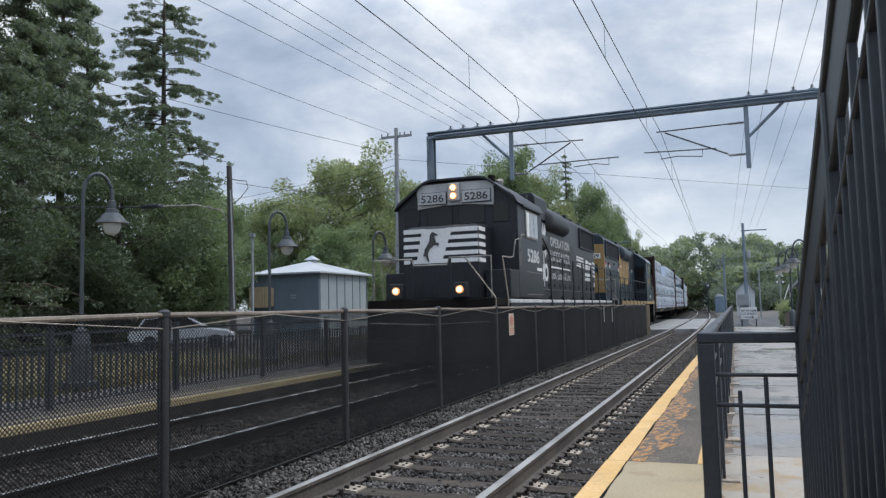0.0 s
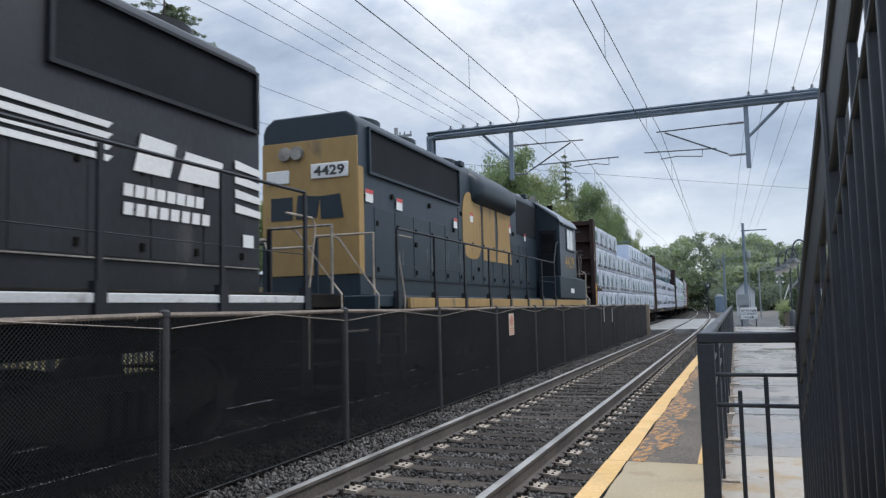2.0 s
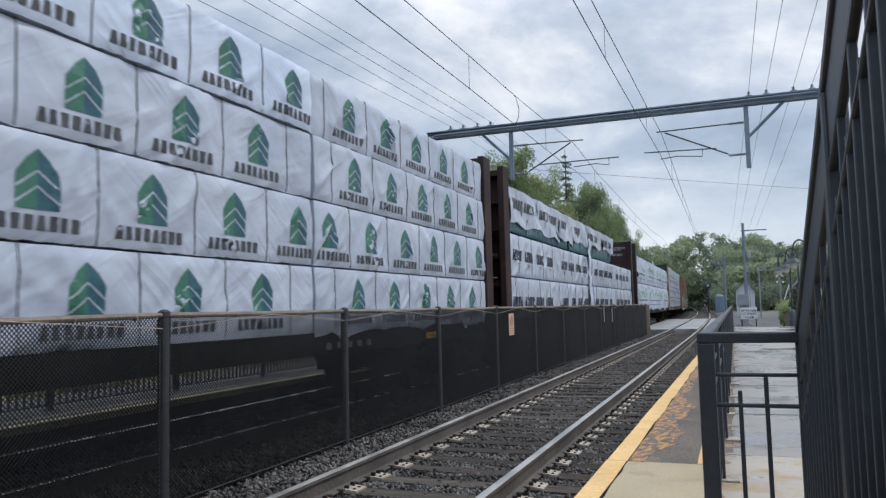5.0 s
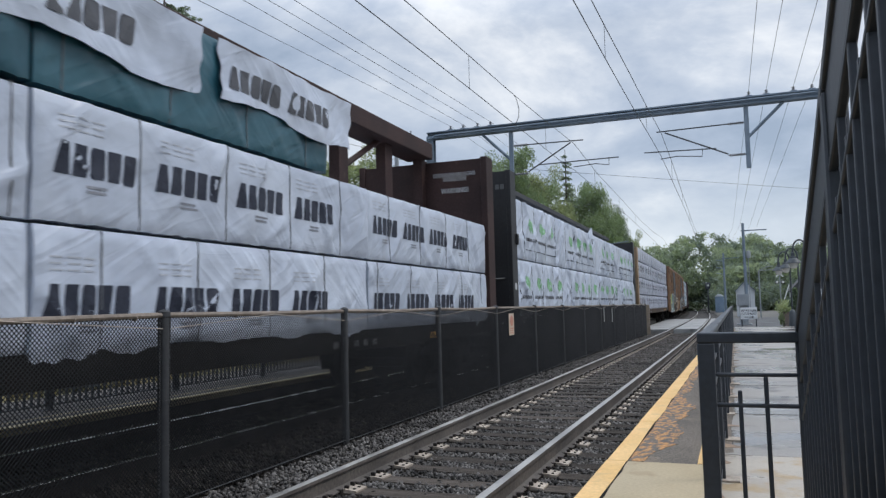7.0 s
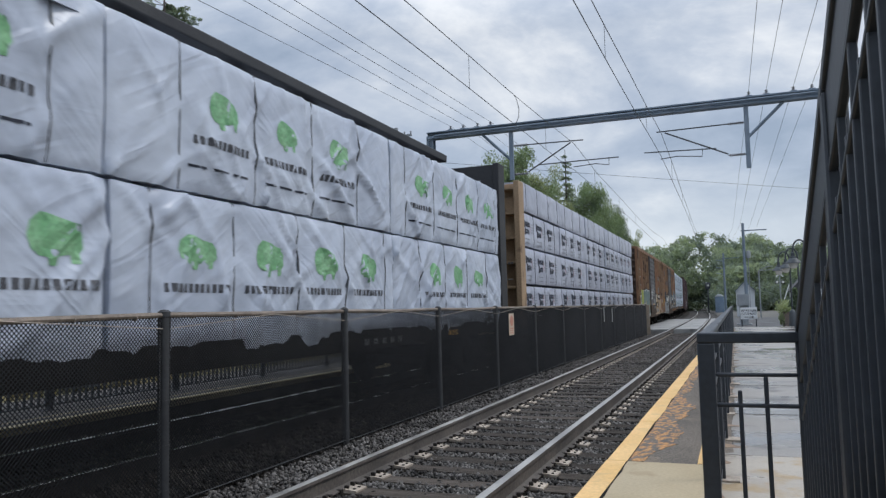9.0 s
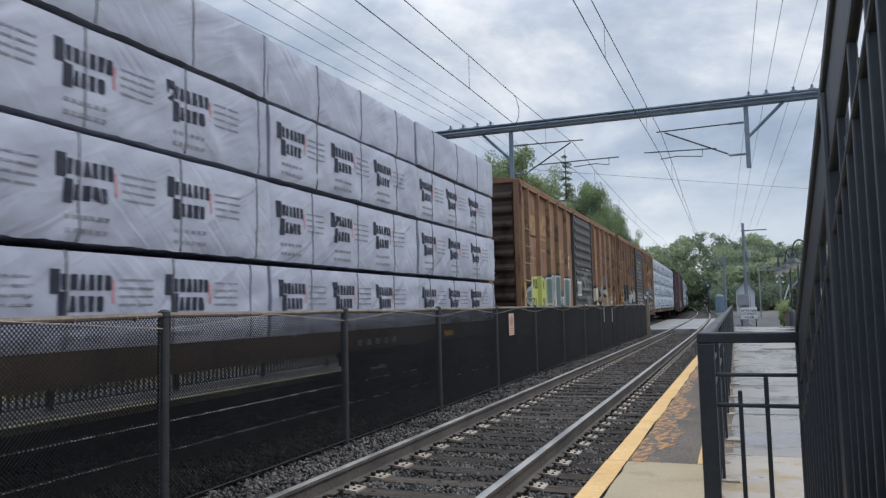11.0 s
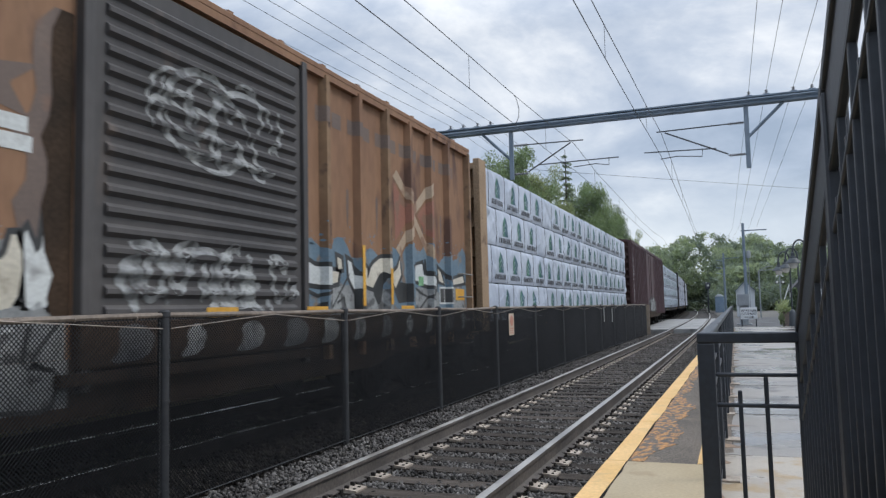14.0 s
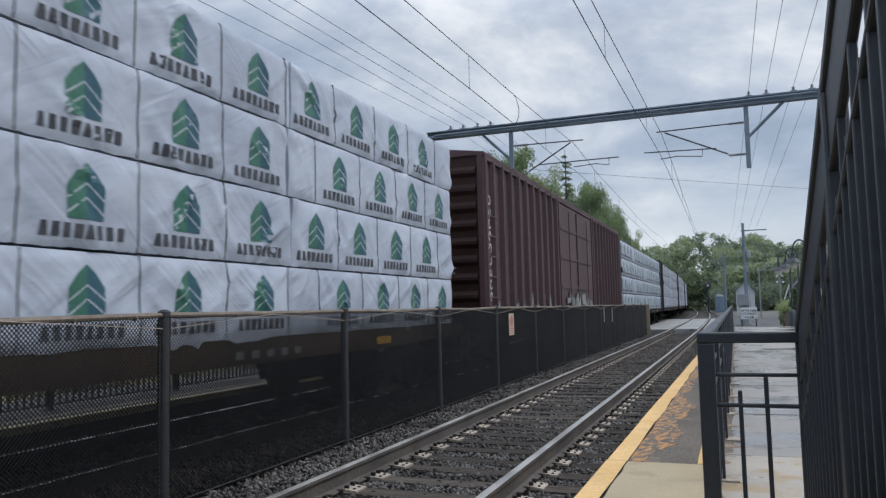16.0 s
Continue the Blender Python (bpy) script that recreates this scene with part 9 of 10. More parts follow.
def box_car(name, label, u0, u1, coat, light, door_coat, door, ribs, seed, eave=4.40, low=0.70, sill_to=None, waves=19):
    mid, half = (u0 + u1) / 2, (u1 - u0) / 2
    C = thing(name, label, "freight car", (TRACK_B, mid, 0), "freight cars of the train")
    TRAIN.append((C, mid))
    rr = random.Random(seed)
    d0, d1 = door
    part("body", Geo().box(-1.50, 1.50, -half, half, 1.0, eave), coat, C, "steel box body", 0.02)
    part("roof", Geo().prism([(-1.58, eave - 0.02), (1.58, eave - 0.02), (1.58, eave + 0.05), (0, eave + 0.26), (-1.58, eave + 0.05)], "y", -half - 0.05, half + 0.05), coat, C, "low pitched roof", 0.01)
    for k in range(int(2 * half / 0.95)):
        y = -half + 0.5 + 0.95 * k
        part("roof_rib", Geo().prism([(-1.55, eave + 0.05), (0, eave + 0.255), (1.55, eave + 0.05), (1.55, eave + 0.09), (0, eave + 0.30), (-1.55, eave + 0.09)], "y", y - 0.04, y + 0.04), coat, C)
    for s in (-1, 1):
        a, b = sorted((s * 1.46, s * 1.53))
        part("side_skirt", Geo().prism([(-half, 0.95), (-half + 0.5, low + 0.05), (-half + 3.4, low + 0.05), (-half + 4.2, low - 0.1), (half - 4.2, low - 0.1), (half - 3.4, low + 0.05), (half - 0.5, low + 0.05), (half, 0.95), (half, 1.05), (-half, 1.05)], "x", a, b), "sill_brown", C, "dark side sill skirt")
        a, b = sorted((s * 1.50, s * 1.575))
        ys = [-half + 0.04] + ribs + [half - 0.04]
        for y in ys:
            w = 0.055
            part("side_post", Geo().prism([(s * 1.50, y - w - 0.03), (s * 1.60, y - w + 0.01), (s * 1.60, y + w - 0.01), (s * 1.50, y + w + 0.03)], "z", low + 0.1, eave - 0.06), light if rr.random() < 0.7 else coat, C, "vertical side post")
        part("top_rail", Geo().box(a, b, -half, half, eave - 0.10, eave), coat, C, "top side rail")
        if sill_to is not None:
            part("side_sill", Geo().box(*sorted((s * 1.46, s * 1.606)), d0 - 0.12, sill_to, 0.97, 1.335), "sill_brown", C, "deep dark grimy side sill", 0.01)
        # sliding door with level corrugations
        p0, p1 = sorted((s * 1.50, s * 1.56))
        D = part("door", Geo().box(p0, p1, d0, d1, 0.98, eave - 0.14), door_coat, C, "weathered corrugated sliding door", 0.01)
        n = waves
        for k in range(n):
            z = 1.08 + (eave - 1.42) * k / (n - 1)
            q0, q1 = d0 + 0.14, d1 - 0.14
            if coat == "maroon":
                if k % 5 == 0:
                    part("door_rail", Geo().box(*sorted((s * 1.56, s * 1.585)), q0, q1, z - 0.045, z + 0.045), door_coat, D, "level door rail")
                if k == 0:
                    part("door_stile", Geo().box(*sorted((s * 1.56, s * 1.60)), (d0 + d1) / 2 - 0.09, (d0 + d1) / 2 + 0.09, 1.0, eave - 0.2), door_coat, D, "upright door stile")
                continue
            w = 1.045 / n
            part("corrugation", Geo().prism([(s * 1.56, z - w), (s * 1.60, z - w * 0.36), (s * 1.60, z + w * 0.36), (s * 1.56, z + w)], "y", q0, q1), door_coat, D)
        for y in (d0 - 0.06, d1 + 0.06):
            part("door_post", Geo().box(*sorted((s * 1.50, s * 1.60)), y - 0.05, y + 0.05, 0.8, eave - 0.05), door_coat, C, "grimy door post", 0.01)
        part("door_track", Geo().box(*sorted((s * 1.50, s * 1.62)), d0 - 0.3, d1 + 0.3, 0.86, 0.95), "sill_brown", C, "door track")
        for k in range(2 if coat == "maroon" else 0):
            y = d0 + (d1 - d0) * (0.22 + 0.56 * k)
            part("lock_rod", Geo().tube([(s * 1.62, y, 1.0), (s * 1.62, y, eave - 0.3)], 0.016, 5), door_coat, D, "lock rod")
        for e in (-1, 1):
            for k in range(7):
                z = 0.75 + 0.42 * k
                if k > 3 and e > 0:
                    break
                y0, y1 = e * (half - 0.08), e * (half - 0.62)
                part("ladder_rung", Geo().tube([(s * 1.52, y0, z), (s * 1.62, y0, z), (s * 1.62, y1, z), (s * 1.52, y1, z)], 0.014, 5), coat if coat == "maroon" else "rail_grey", C, "side ladder rung")
    # both ends get a darker brown than the sides
    end_coat = "box_end" if coat == "box_rust" else "brown"
    for e in (-1, 1):
        part("end_panel", Geo().box(-1.49, 1.49, *sorted((e * half, e * (half + 0.004))), 1.02, eave - 0.03), end_coat, C, "dark brown end wall")
        for k in range(9):
            z = 1.25 + (eave - 1.6) * k / 8
            y0 = e * half
            part("end_rib", Geo().prism([(y0, z - 0.12), (y0 + e * 0.085, z - 0.03), (y0 + e * 0.085, z + 0.03), (y0, z + 0.12)], "x", -1.38, 1.38), end_coat, C, "level end corrugation")
        part("end_post", Geo().box(1.42, 1.54, *sorted((e * half, e * (half + 0.06))), 0.8, eave), coat, C)
        part("end_post", Geo().box(-1.54, -1.42, *sorted((e * half, e * (half + 0.06))), 0.8, eave), coat, C)
        part("end_walk", Geo().box(-0.9, 0.9, *sorted((e * half, e * (half + 0.45))), 1.02, 1.06), "grime", C, "end platform")
        part("brake_rail", Geo().tube([(-1.0, e * (half + 0.3), 2.2), (1.0, e * (half + 0.3), 2.2)], 0.014, 5), "rail_grey", C)
        coupler(C, e * (half + 0.05), e)
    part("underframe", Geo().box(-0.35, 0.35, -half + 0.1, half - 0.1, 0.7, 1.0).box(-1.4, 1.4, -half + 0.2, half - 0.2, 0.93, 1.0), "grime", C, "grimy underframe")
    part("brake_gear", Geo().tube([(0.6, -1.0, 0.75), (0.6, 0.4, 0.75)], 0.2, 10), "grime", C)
    for yy in (-half + 1.9, half - 1.9):
        bogie(C, yy)
    return C, rr


def oblong(y0, y1, z0, z1):
    return [(y0, z0), (y1, z0), (y1, z1), (y0, z1)]


def make_box_cars():
    ribs = [-7.0, -5.93, -4.76, -3.69, -2.48, 2.37, 3.47, 4.6, 5.74, 6.98]
    C, rr = box_car("orange_boxcar", "faded orange-brown boxcar with a grey door and sprayed paint", 147.95, 163.35, "box_rust", "box_post", "box_door", (-1.30, 1.68), ribs, 21, sill_to=1.80, waves=12)
    face = side_face(7.7, ribs)
    # remains of the old yellow lettering, mostly worn away
    ghosts = [oblong(-6.64, -6.05, 3.16, 3.72), oblong(-5.82, -4.84, 3.28, 3.82), [(-4.64, 3.4), (-4.15, 3.38), (-4.15, 3.9), (-4.62, 4.14)],
              [(-4.5, 2.66), (-3.76, 2.74), (-3.9, 3.06), (-4.2, 2.96), (-4.3, 3.12), (-4.5, 3.12)], oblong(-3.32, -2.56, 2.66, 3.04), oblong(-2.36, -2.05, 2.70, 2.90)]
    for y0, y1, z0, z1 in ((-6.84, -6.02, 2.58, 3.2), (-5.68, -4.86, 2.84, 3.2)):
        ghosts += [oblong(y0, y1, z0, z0 + 0.07), oblong(y0, y1, z1 - 0.06, z1), oblong(y0, y0 + 0.07, z0 + 0.07, z1 - 0.06), oblong(y1 - 0.06, y1, z0 + 0.07, z1 - 0.06)]
    paint(C, "faded_block", [soft(p, 2, 0.08) for p in ghosts], "box_ghost", 1, face, "worn yellow remains of old lettering")
    mist(C, rr, -7.5, -6.9, 0.72, 1.75, "paint_faded", face, "thin cream sprayed haze")
    shapes = [soft([(-6.77, 2.04), (-7.0, 1.93), (-7.16, 1.66), (-7.06, 1.46), (-6.92, 1.2), (-7.02, 0.78), (-5.22, 0.70), (-5.16, 1.6), (-5.25, 2.14), (-6.0, 2.12)], 1, 0.15),
              [(-5.06, 2.13), (-4.69, 2.17), (-4.6, 2.06), (-4.47, 2.07), (-4.39, 2.23), (-4.07, 2.24), (-4.05, 1.62), (-4.13, 1.5), (-4.10, 0.74), (-5.06, 0.71)],
              [(-3.94, 2.2), (-3.83, 2.25), (-3.52, 2.19), (-3.18, 1.95), (-3.35, 2.0), (-3.35, 1.62), (-2.72, 1.65), (-2.70, 2.19), (-1.76, 2.20), (-1.79, 0.72), (-3.97, 0.74)]]
    paint(C, "sprayed_outline", [grow(p, 0.075) for p in shapes], "paint_dark", 1, face, "dark sprayed outline")
    paint(C, "sprayed_rim", [grow(p, 0.02) for p in shapes], "paint_pale", 2, face, "pale sprayed rim")
    for p in shapes:
        paint(C, "sprayed_fill", [grow(p, -0.03)], "paint_teal", 3, face, "grey-green sprayed fill")
    for p in ([(-3.96, 2.16), (-3.86, 2.18), (-3.88, 1.66), (-3.78, 1.56), (-3.82, 1.38), (-4.0, 1.40)], [(-2.28, 2.13), (-2.16, 2.11), (-2.13, 1.36), (-2.27, 1.36)],
              oblong(-4.67, -4.42, 1.54, 1.71), [(-3.48, 1.61), (-3.39, 1.53), (-3.1, 1.59), (-3.36, 1.44), (-3.38, 1.32), (-3.48, 1.32)],
              [(-5.0, 1.46), (-4.2, 1.48), (-4.2, 1.44), (-5.0, 1.42)], [(-2.98, 1.58), (-2.76, 1.6), (-2.86, 1.36), (-2.95, 1.36)],
              [(-4.06, 1.36), (-4.0, 1.36), (-4.0, 1.2), (-4.03, 0.99), (-3.9, 0.86), (-4.15, 0.90)], [(-3.58, 0.95), (-3.34, 0.97), (-3.30, 0.84), (-3.38, 0.74), (-3.46, 0.86)],
              [(-2.67, 0.70), (-2.40, 0.98), (-2.06, 0.99), (-2.0, 0.70), (-2.1, 0.70), (-2.19, 0.86), (-2.34, 0.86), (-2.55, 0.70)],
              [(-4.92, 0.96), (-4.62, 1.14), (-4.34, 1.2), (-4.5, 1.06), (-4.86, 0.88)], [(-6.55, 1.36), (-6.3, 1.36), (-6.1, 0.86), (-5.9, 0.76), (-6.2, 0.72), (-6.3, 1.0)]):
        paint(C, "sprayed_glint", [p], "paint_pale", 5, face, "pale sprayed stroke")
    for p in ([(-3.32, 1.80), (-3.0, 1.84), (-2.75, 1.82), (-2.75, 1.67), (-3.32, 1.645)], oblong(-4.68, -4.53, 1.52, 1.60), [(-4.02, 2.2), (-3.99, 2.2), (-3.97, 1.5), (-4.03, 1.5)],
              [(-3.06, 1.6), (-3.0, 1.6), (-2.9, 1.38), (-2.96, 1.38)], [(-4.9, 1.3), (-4.3, 1.36), (-4.2, 1.1), (-4.4, 1.28)], [(-3.3, 1.3), (-2.6, 1.2), (-2.5, 1.06), (-3.2, 1.2)]):
        paint(C, "sprayed_slash", [p], "paint_dark", 6, face, "dark sprayed patch")
    paint(C, "paint_patch", [[(-6.88, 1.40), (-5.06, 1.42), (-5.04, 2.08), (-5.3, 2.13), (-5.72, 2.02), (-5.75, 2.2), (-6.88, 2.1)]], "paint_lime", 6, face, "lime painted number block")
    for words, y, z, w in (("RB", -6.47, 1.85, 0.43), ("OX", -5.72, 1.84, 0.48), ("371", -6.83, 1.41, 0.64), ("09", -5.71, 1.41, 0.49)):
        words_on(C, words, 0.34 if z > 1.6 else 0.28, y, z, w, "paint_dark", "dark stencilled marks", 1.5125)
    # the door: a pasted sheet and thin scrawls over its ribs
    sheet = part("pasted_sheet", Geo().plate(oblong(-1.14, -0.44, 1.70, 2.16), 1.6015, 0.002), "paint_thin", C, "grey pasted sheet on the door")
    for z in (1.70, 2.09):
        part("sheet_edge", Geo().plate(oblong(-1.14, -0.44, z, z + 0.07), 1.605, 0.002), "paint_pale", sheet, "pale edge of the sheet")
    for k in range(70):
        low = k % 2
        yy = (0.0 + 0.85 * rr.random()) if not low else (0.3 + 1.1 * rr.random())
        zz = (1.95 + 0.5 * rr.random()) if not low else (1.36 + 0.22 * rr.random())
        dz = 0.05 + 0.13 * rr.random()
        part("sprayed_dash", Geo().plate([(yy, zz), (yy + 0.03, zz), (yy + 0.03 + 0.1 * rr.random(), zz + dz), (yy + 0.02, zz + dz)], 1.6025, 0.001), "paint_thin", C, "thin pale scrawl")["kind"] = "stuff"
    scrawl(C, rr, -0.2, 1.05, 1.80, 2.62, 26, 0.05, 4.40)
    mist(C, rr, 1.86, 5.5, 0.72, 1.98, "paint_faded", face, "thin cream sprayed haze")
    shapes = [[(1.95, 1.75), (2.3, 2.02), (2.5, 1.9), (2.38, 1.62), (2.2, 1.42), (2.3, 1.3), (2.05, 1.28), (1.95, 1.45)],
              [(2.62, 1.86), (2.95, 2.08), (3.3, 2.0), (3.34, 1.72), (3.0, 1.5), (3.4, 1.46), (3.42, 1.26), (2.66, 1.26), (2.72, 1.5), (3.04, 1.74), (2.98, 1.84), (2.8, 1.72)],
              [(3.66, 1.80), (3.96, 2.02), (4.2, 1.98), (4.16, 1.66), (3.98, 1.5), (4.4, 1.5), (4.36, 1.3), (3.7, 1.28), (3.74, 1.5), (3.94, 1.72), (3.86, 1.82)],
              [(4.46, 1.9), (4.6, 1.74), (4.8, 1.72), (4.84, 1.92), (4.72, 1.98), (4.64, 1.9), (4.54, 2.0)]]
    paint(C, "sprayed_outline", [grow(soft(p, 1, 0.15), 0.09) for p in shapes], "paint_dark", 2, face, "dark sprayed outline")
    for p in shapes:
        paint(C, "sprayed_fill", [soft(p, 1, 0.15)], "paint_cream", 3, face, "cream sprayed fill")
    for k in range(9):
        y, lean = 2.0 + 0.38 * k, 0.16 * math.sin(2.3 * k)
        paint(C, "sprayed_slash", [[(y, 0.78), (y + 0.07, 0.78), (y + 0.1 + lean, 1.2), (y + 0.03 + lean, 1.22)]], "paint_dark", 4, face, "dark sprayed stroke")
        if k % 2:
            paint(C, "sprayed_glint", [[(y + 0.1, 0.86), (y + 0.3, 0.9), (y + 0.28, 1.1), (y + 0.14, 1.14)]], "paint_thin", 3, face, "dull grey sprayed patch")
    paint(C, "paint_patch", [oblong(4.86, 5.70, 1.0, 1.86)], "paint_faded", 6, face, "cream painted patch")
    mist(C, rr, 5.95, 7.2, 0.75, 1.6, "paint_faded", face, "cream sprayed haze")
    mural(C, rr, 6.0, 7.1, 0.8, 1.78, 2, face, ["box_rust"], "paint_faded", 0.1, 0.01, "paint_mauve")
    paint(C, "faded_cross_side", [soft(p, 1, 0.1) for p in ([(3.9, 3.25), (4.68, 2.86), (3.88, 2.42)], [(5.46, 3.3), (4.82, 2.9), (5.0, 2.5), (5.3, 2.9)])], "paint_red", 1, face, "faded red side of a cross")
    paint(C, "faded_cross_arm", [soft(p, 1, 0.1) for p in ([(3.92, 3.44), (4.12, 3.58), (4.72, 3.06), (4.68, 2.86)], [(4.9, 3.06), (5.36, 3.54), (5.52, 3.38), (4.9, 2.84)], [(4.78, 2.80), (5.52, 2.14), (5.34, 1.98), (4.62, 2.66)], [(4.7, 2.7), (4.1, 1.95), (4.3, 1.85), (4.85, 2.55)])], "paint_haze", 2, face, "faded grey-blue arm of a cross")
    paint(C, "soot_spot", [[(4.26 + 0.11 * math.cos(a), 3.31 + 0.085 * math.sin(a)) for a in np.linspace(0, 5.9, 14)]], "paint_dark", 3, face, "round black spot")
    paint(C, "faded_word", [oblong(2.72 + 0.09 * k, 2.78 + 0.09 * k, z, z + 0.11) for k in range(6) for z in (2.71, 2.88)], "paint_faded", 1, face, "faded cream stencil bars")
    # dark tapered streaks on both sides of the posts
    paint(C, "rust_stain", [soft([(y + 0.1, 4.2), (y + 0.16, 3.2 + 0.5 * rr.random()), (y + 0.2, 4.2)]) for y in ribs] + [soft([(y - 0.34, 2.9), (y - 0.3, 2.2), (y - 0.24, 2.9)]) for y in ribs[1:]], "faded_dark", 1, face, "dark streaks beside the side posts")
    paint(C, "sticker", [oblong(-2.24, -1.90, 2.78, 2.92), [(-2.26, 2.54), (-2.0, 2.56), (-1.9, 2.5), (-1.88, 2.72), (-2.1, 2.8), (-2.2, 2.7)]], "paint_pale", 3, face, "torn pale paper")
    for y, z0, z1 in ((2.37, 1.12, 1.75), (4.6, 1.40, 1.70), (-4.76, 1.10, 1.60), (-2.48, 1.20, 1.62), (-7.66, 1.0, 1.95)):
        part("reflector", Geo().plate(oblong(y - 0.042, y + 0.042, z0, z1), 1.612, 0.002), "paint_orange", C, "yellow reflective strip")
    for z in (1.12, 1.20):
        part("stencil_mark", Geo().plate(oblong(0.35, 1.5, z, z + 0.045), 1.608, 0.002), "stencil", C, "worn stencil line")
    part("reflector", Geo().plate(oblong(7.58, 7.68, 1.08, 1.92), 1.612, 0.002), "paint_orange", C, "tall yellow reflective strip")
    part("reflector", Geo().plate(oblong(0.0, 0.4, 1.345, 1.43), 1.603, 0.002), "paint_orange", C, "yellow reflective strip")
    part("sticker", Geo().plate(oblong(6.25, 6.5, 1.36, 1.56), 1.508, 0.002), "sign_white", C, "small framed stencil plate")

    ribs = [-6.92, -6.0, -5.04, -4.2, -3.41, -2.56, 2.27, 3.17, 4.06, 4.90, 5.76, 6.60]
    C, rr = box_car("orange_boxcar", "faded orange-brown boxcar with white stencil digits and a black door", 164.27, 179.75, "box_rust", "box_post", "box_door", (-1.45, 1.66), ribs, 22, sill_to=7.72)
    face = side_face(7.74, ribs)
    blocks = [[(-6.38, 3.36), (-5.9, 3.5), (-5.88, 3.92), (-6.38, 3.82)], oblong(-5.58, -5.12, 3.4, 3.86), oblong(-4.94, -4.36, 3.42, 3.98), oblong(-4.24, -3.92, 3.5, 4.02),
              oblong(-4.32, -3.68, 2.78, 3.2), oblong(-3.60, -3.2, 2.79, 3.22), oblong(-3.12, -2.86, 2.78, 3.24), [(-2.76, 2.82), (-2.4, 2.92), (-1.98, 2.84), (-2.14, 3.06), (-1.88, 3.26), (-2.4, 3.16), (-2.76, 3.24), (-2.62, 3.04)]]
    paint(C, "painted_over_block", [soft(p, 1, 0.07) for p in blocks], "faded_dark", 1, face, "dark painted-over blocks")
    ring = [(-6.60 + 0.30 * math.cos(a), 2.85 + 0.42 * math.sin(a)) for a in np.linspace(-1.5, 1.5, 16)]
    paint(C, "faded_arc", [ring + [(-6.60 + 0.24 * math.cos(a), 2.85 + 0.36 * math.sin(a)) for a in np.linspace(1.5, -1.5, 16)], oblong(-6.6, -6.32, 2.72, 2.78)], "paint_faded", 1, face, "faded pale arc")
    paint(C, "faded_line", [oblong(-5.77, -5.37, 3.30, 3.34), oblong(-5.40, -5.36, 3.0, 3.30), oblong(-5.37, -4.6, 3.0, 3.04), oblong(-4.64, -4.6, 3.04, 3.3)], "faded_dark", 1, face, "thin dark stepped line")
    paint(C, "stencil_field", [oblong(-6.75, -4.90, 1.56, 2.30)], "paint_dark", 1, face, "dark stencil field")
    for words, y, z, w in (("R B", -6.70, 1.98, 0.58), ("O X", -5.84, 1.98, 0.66), ("398", -6.72, 1.62, 0.62), ("13", -5.84, 1.62, 0.52)):
        words_on(C, words, 0.38, y, z, w, "white", "white stencilled marks")
    mist(C, rr, -6.8, -4.95, 0.72, 1.45, "paint_thin", face, "thin grey sprayed haze", 2)
    mist(C, rr, -4.95, -1.62, 0.7, 1.9, "paint_thin", face, "thin grey sprayed haze")
    spikes = []
    for k in range(11):
        y, z = -4.86 + 0.29 * k, 1.9 + 0.28 * ((k * 5) % 3) / 2
        spikes.append(soft([(y, 1.42), (y + 0.2, 1.46), (y + 0.26, 1.8), (y + 0.17, z + 0.12), (y + 0.1, 1.78), (y - 0.04, z - 0.1), (y - 0.02, 1.6)], 1))
    paint(C, "sprayed_outline", [grow(p, 0.05) for p in spikes], "paint_dark", 3, face, "dark sprayed outline")
    paint(C, "sprayed_fill", spikes[::2], "paint_pale", 4, face, "pale sprayed spike")
    paint(C, "sprayed_fill", spikes[1::2], "paint_cream", 5, face, "cream sprayed spike")
    mural(C, rr, -4.9, -1.7, 0.72, 1.5, 5, face, ["paint_thin"], "paint_thin", 0.1, 0.02)
    scrawl(C, rr, -1.2, 1.45, 1.36, 2.03, 34, 0.13, 4.40)
    scrawl(C, rr, -0.9, 1.25, 2.75, 3.75, 30, 0.075, 4.40)
    edge = [(-1.66 - 0.32 * math.sin(3.0 * k / 14) - 0.2 * rr.random(), 3.75 - 2.4 * k / 14) for k in range(15)]
    paint(C, "soot_stain", [edge + [(-1.58, 1.34), (-1.58, 3.75)]], "faded_dark", 2, face, "dark soot stain beside the door")
    paint(C, "soot_stain", [[(-1.66 + 0.45 * (y + 1.66), z) for y, z in edge] + [(-1.58, 1.34), (-1.58, 3.75)]], "sill_brown", 6, face, "black soot close to the door post")
    # the same dark streaks by this car's posts
    paint(C, "rust_stain", [soft([(y + 0.1, 4.2), (y + 0.16, 3.2 + 0.5 * rr.random()), (y + 0.2, 4.2)]) for y in ribs] + [soft([(y - 0.3, 3.0), (y - 0.26, 2.3), (y - 0.2, 3.0)]) for y in ribs[7:]], "faded_dark", 1, face, "dark streaks beside the side posts")
    mist(C, rr, 1.76, 4.6, 1.3, 2.14, "paint_sky", face, "dull blue sprayed cloud")
    mist(C, rr, 4.6, 7.62, 1.3, 2.28, "paint_sky", face, "dull blue sprayed cloud")
    greys = [[(2.2, 1.3), (2.3, 1.66), (2.9, 1.72), (3.7, 1.66), (4.25, 1.7), (4.27, 1.3)], [(4.96, 1.3), (5.0, 1.66), (5.3, 1.74), (6.2, 1.66), (6.2, 1.3)], [(6.8, 1.3), (6.7, 1.9), (7.3, 1.95), (7.55, 1.3)]]
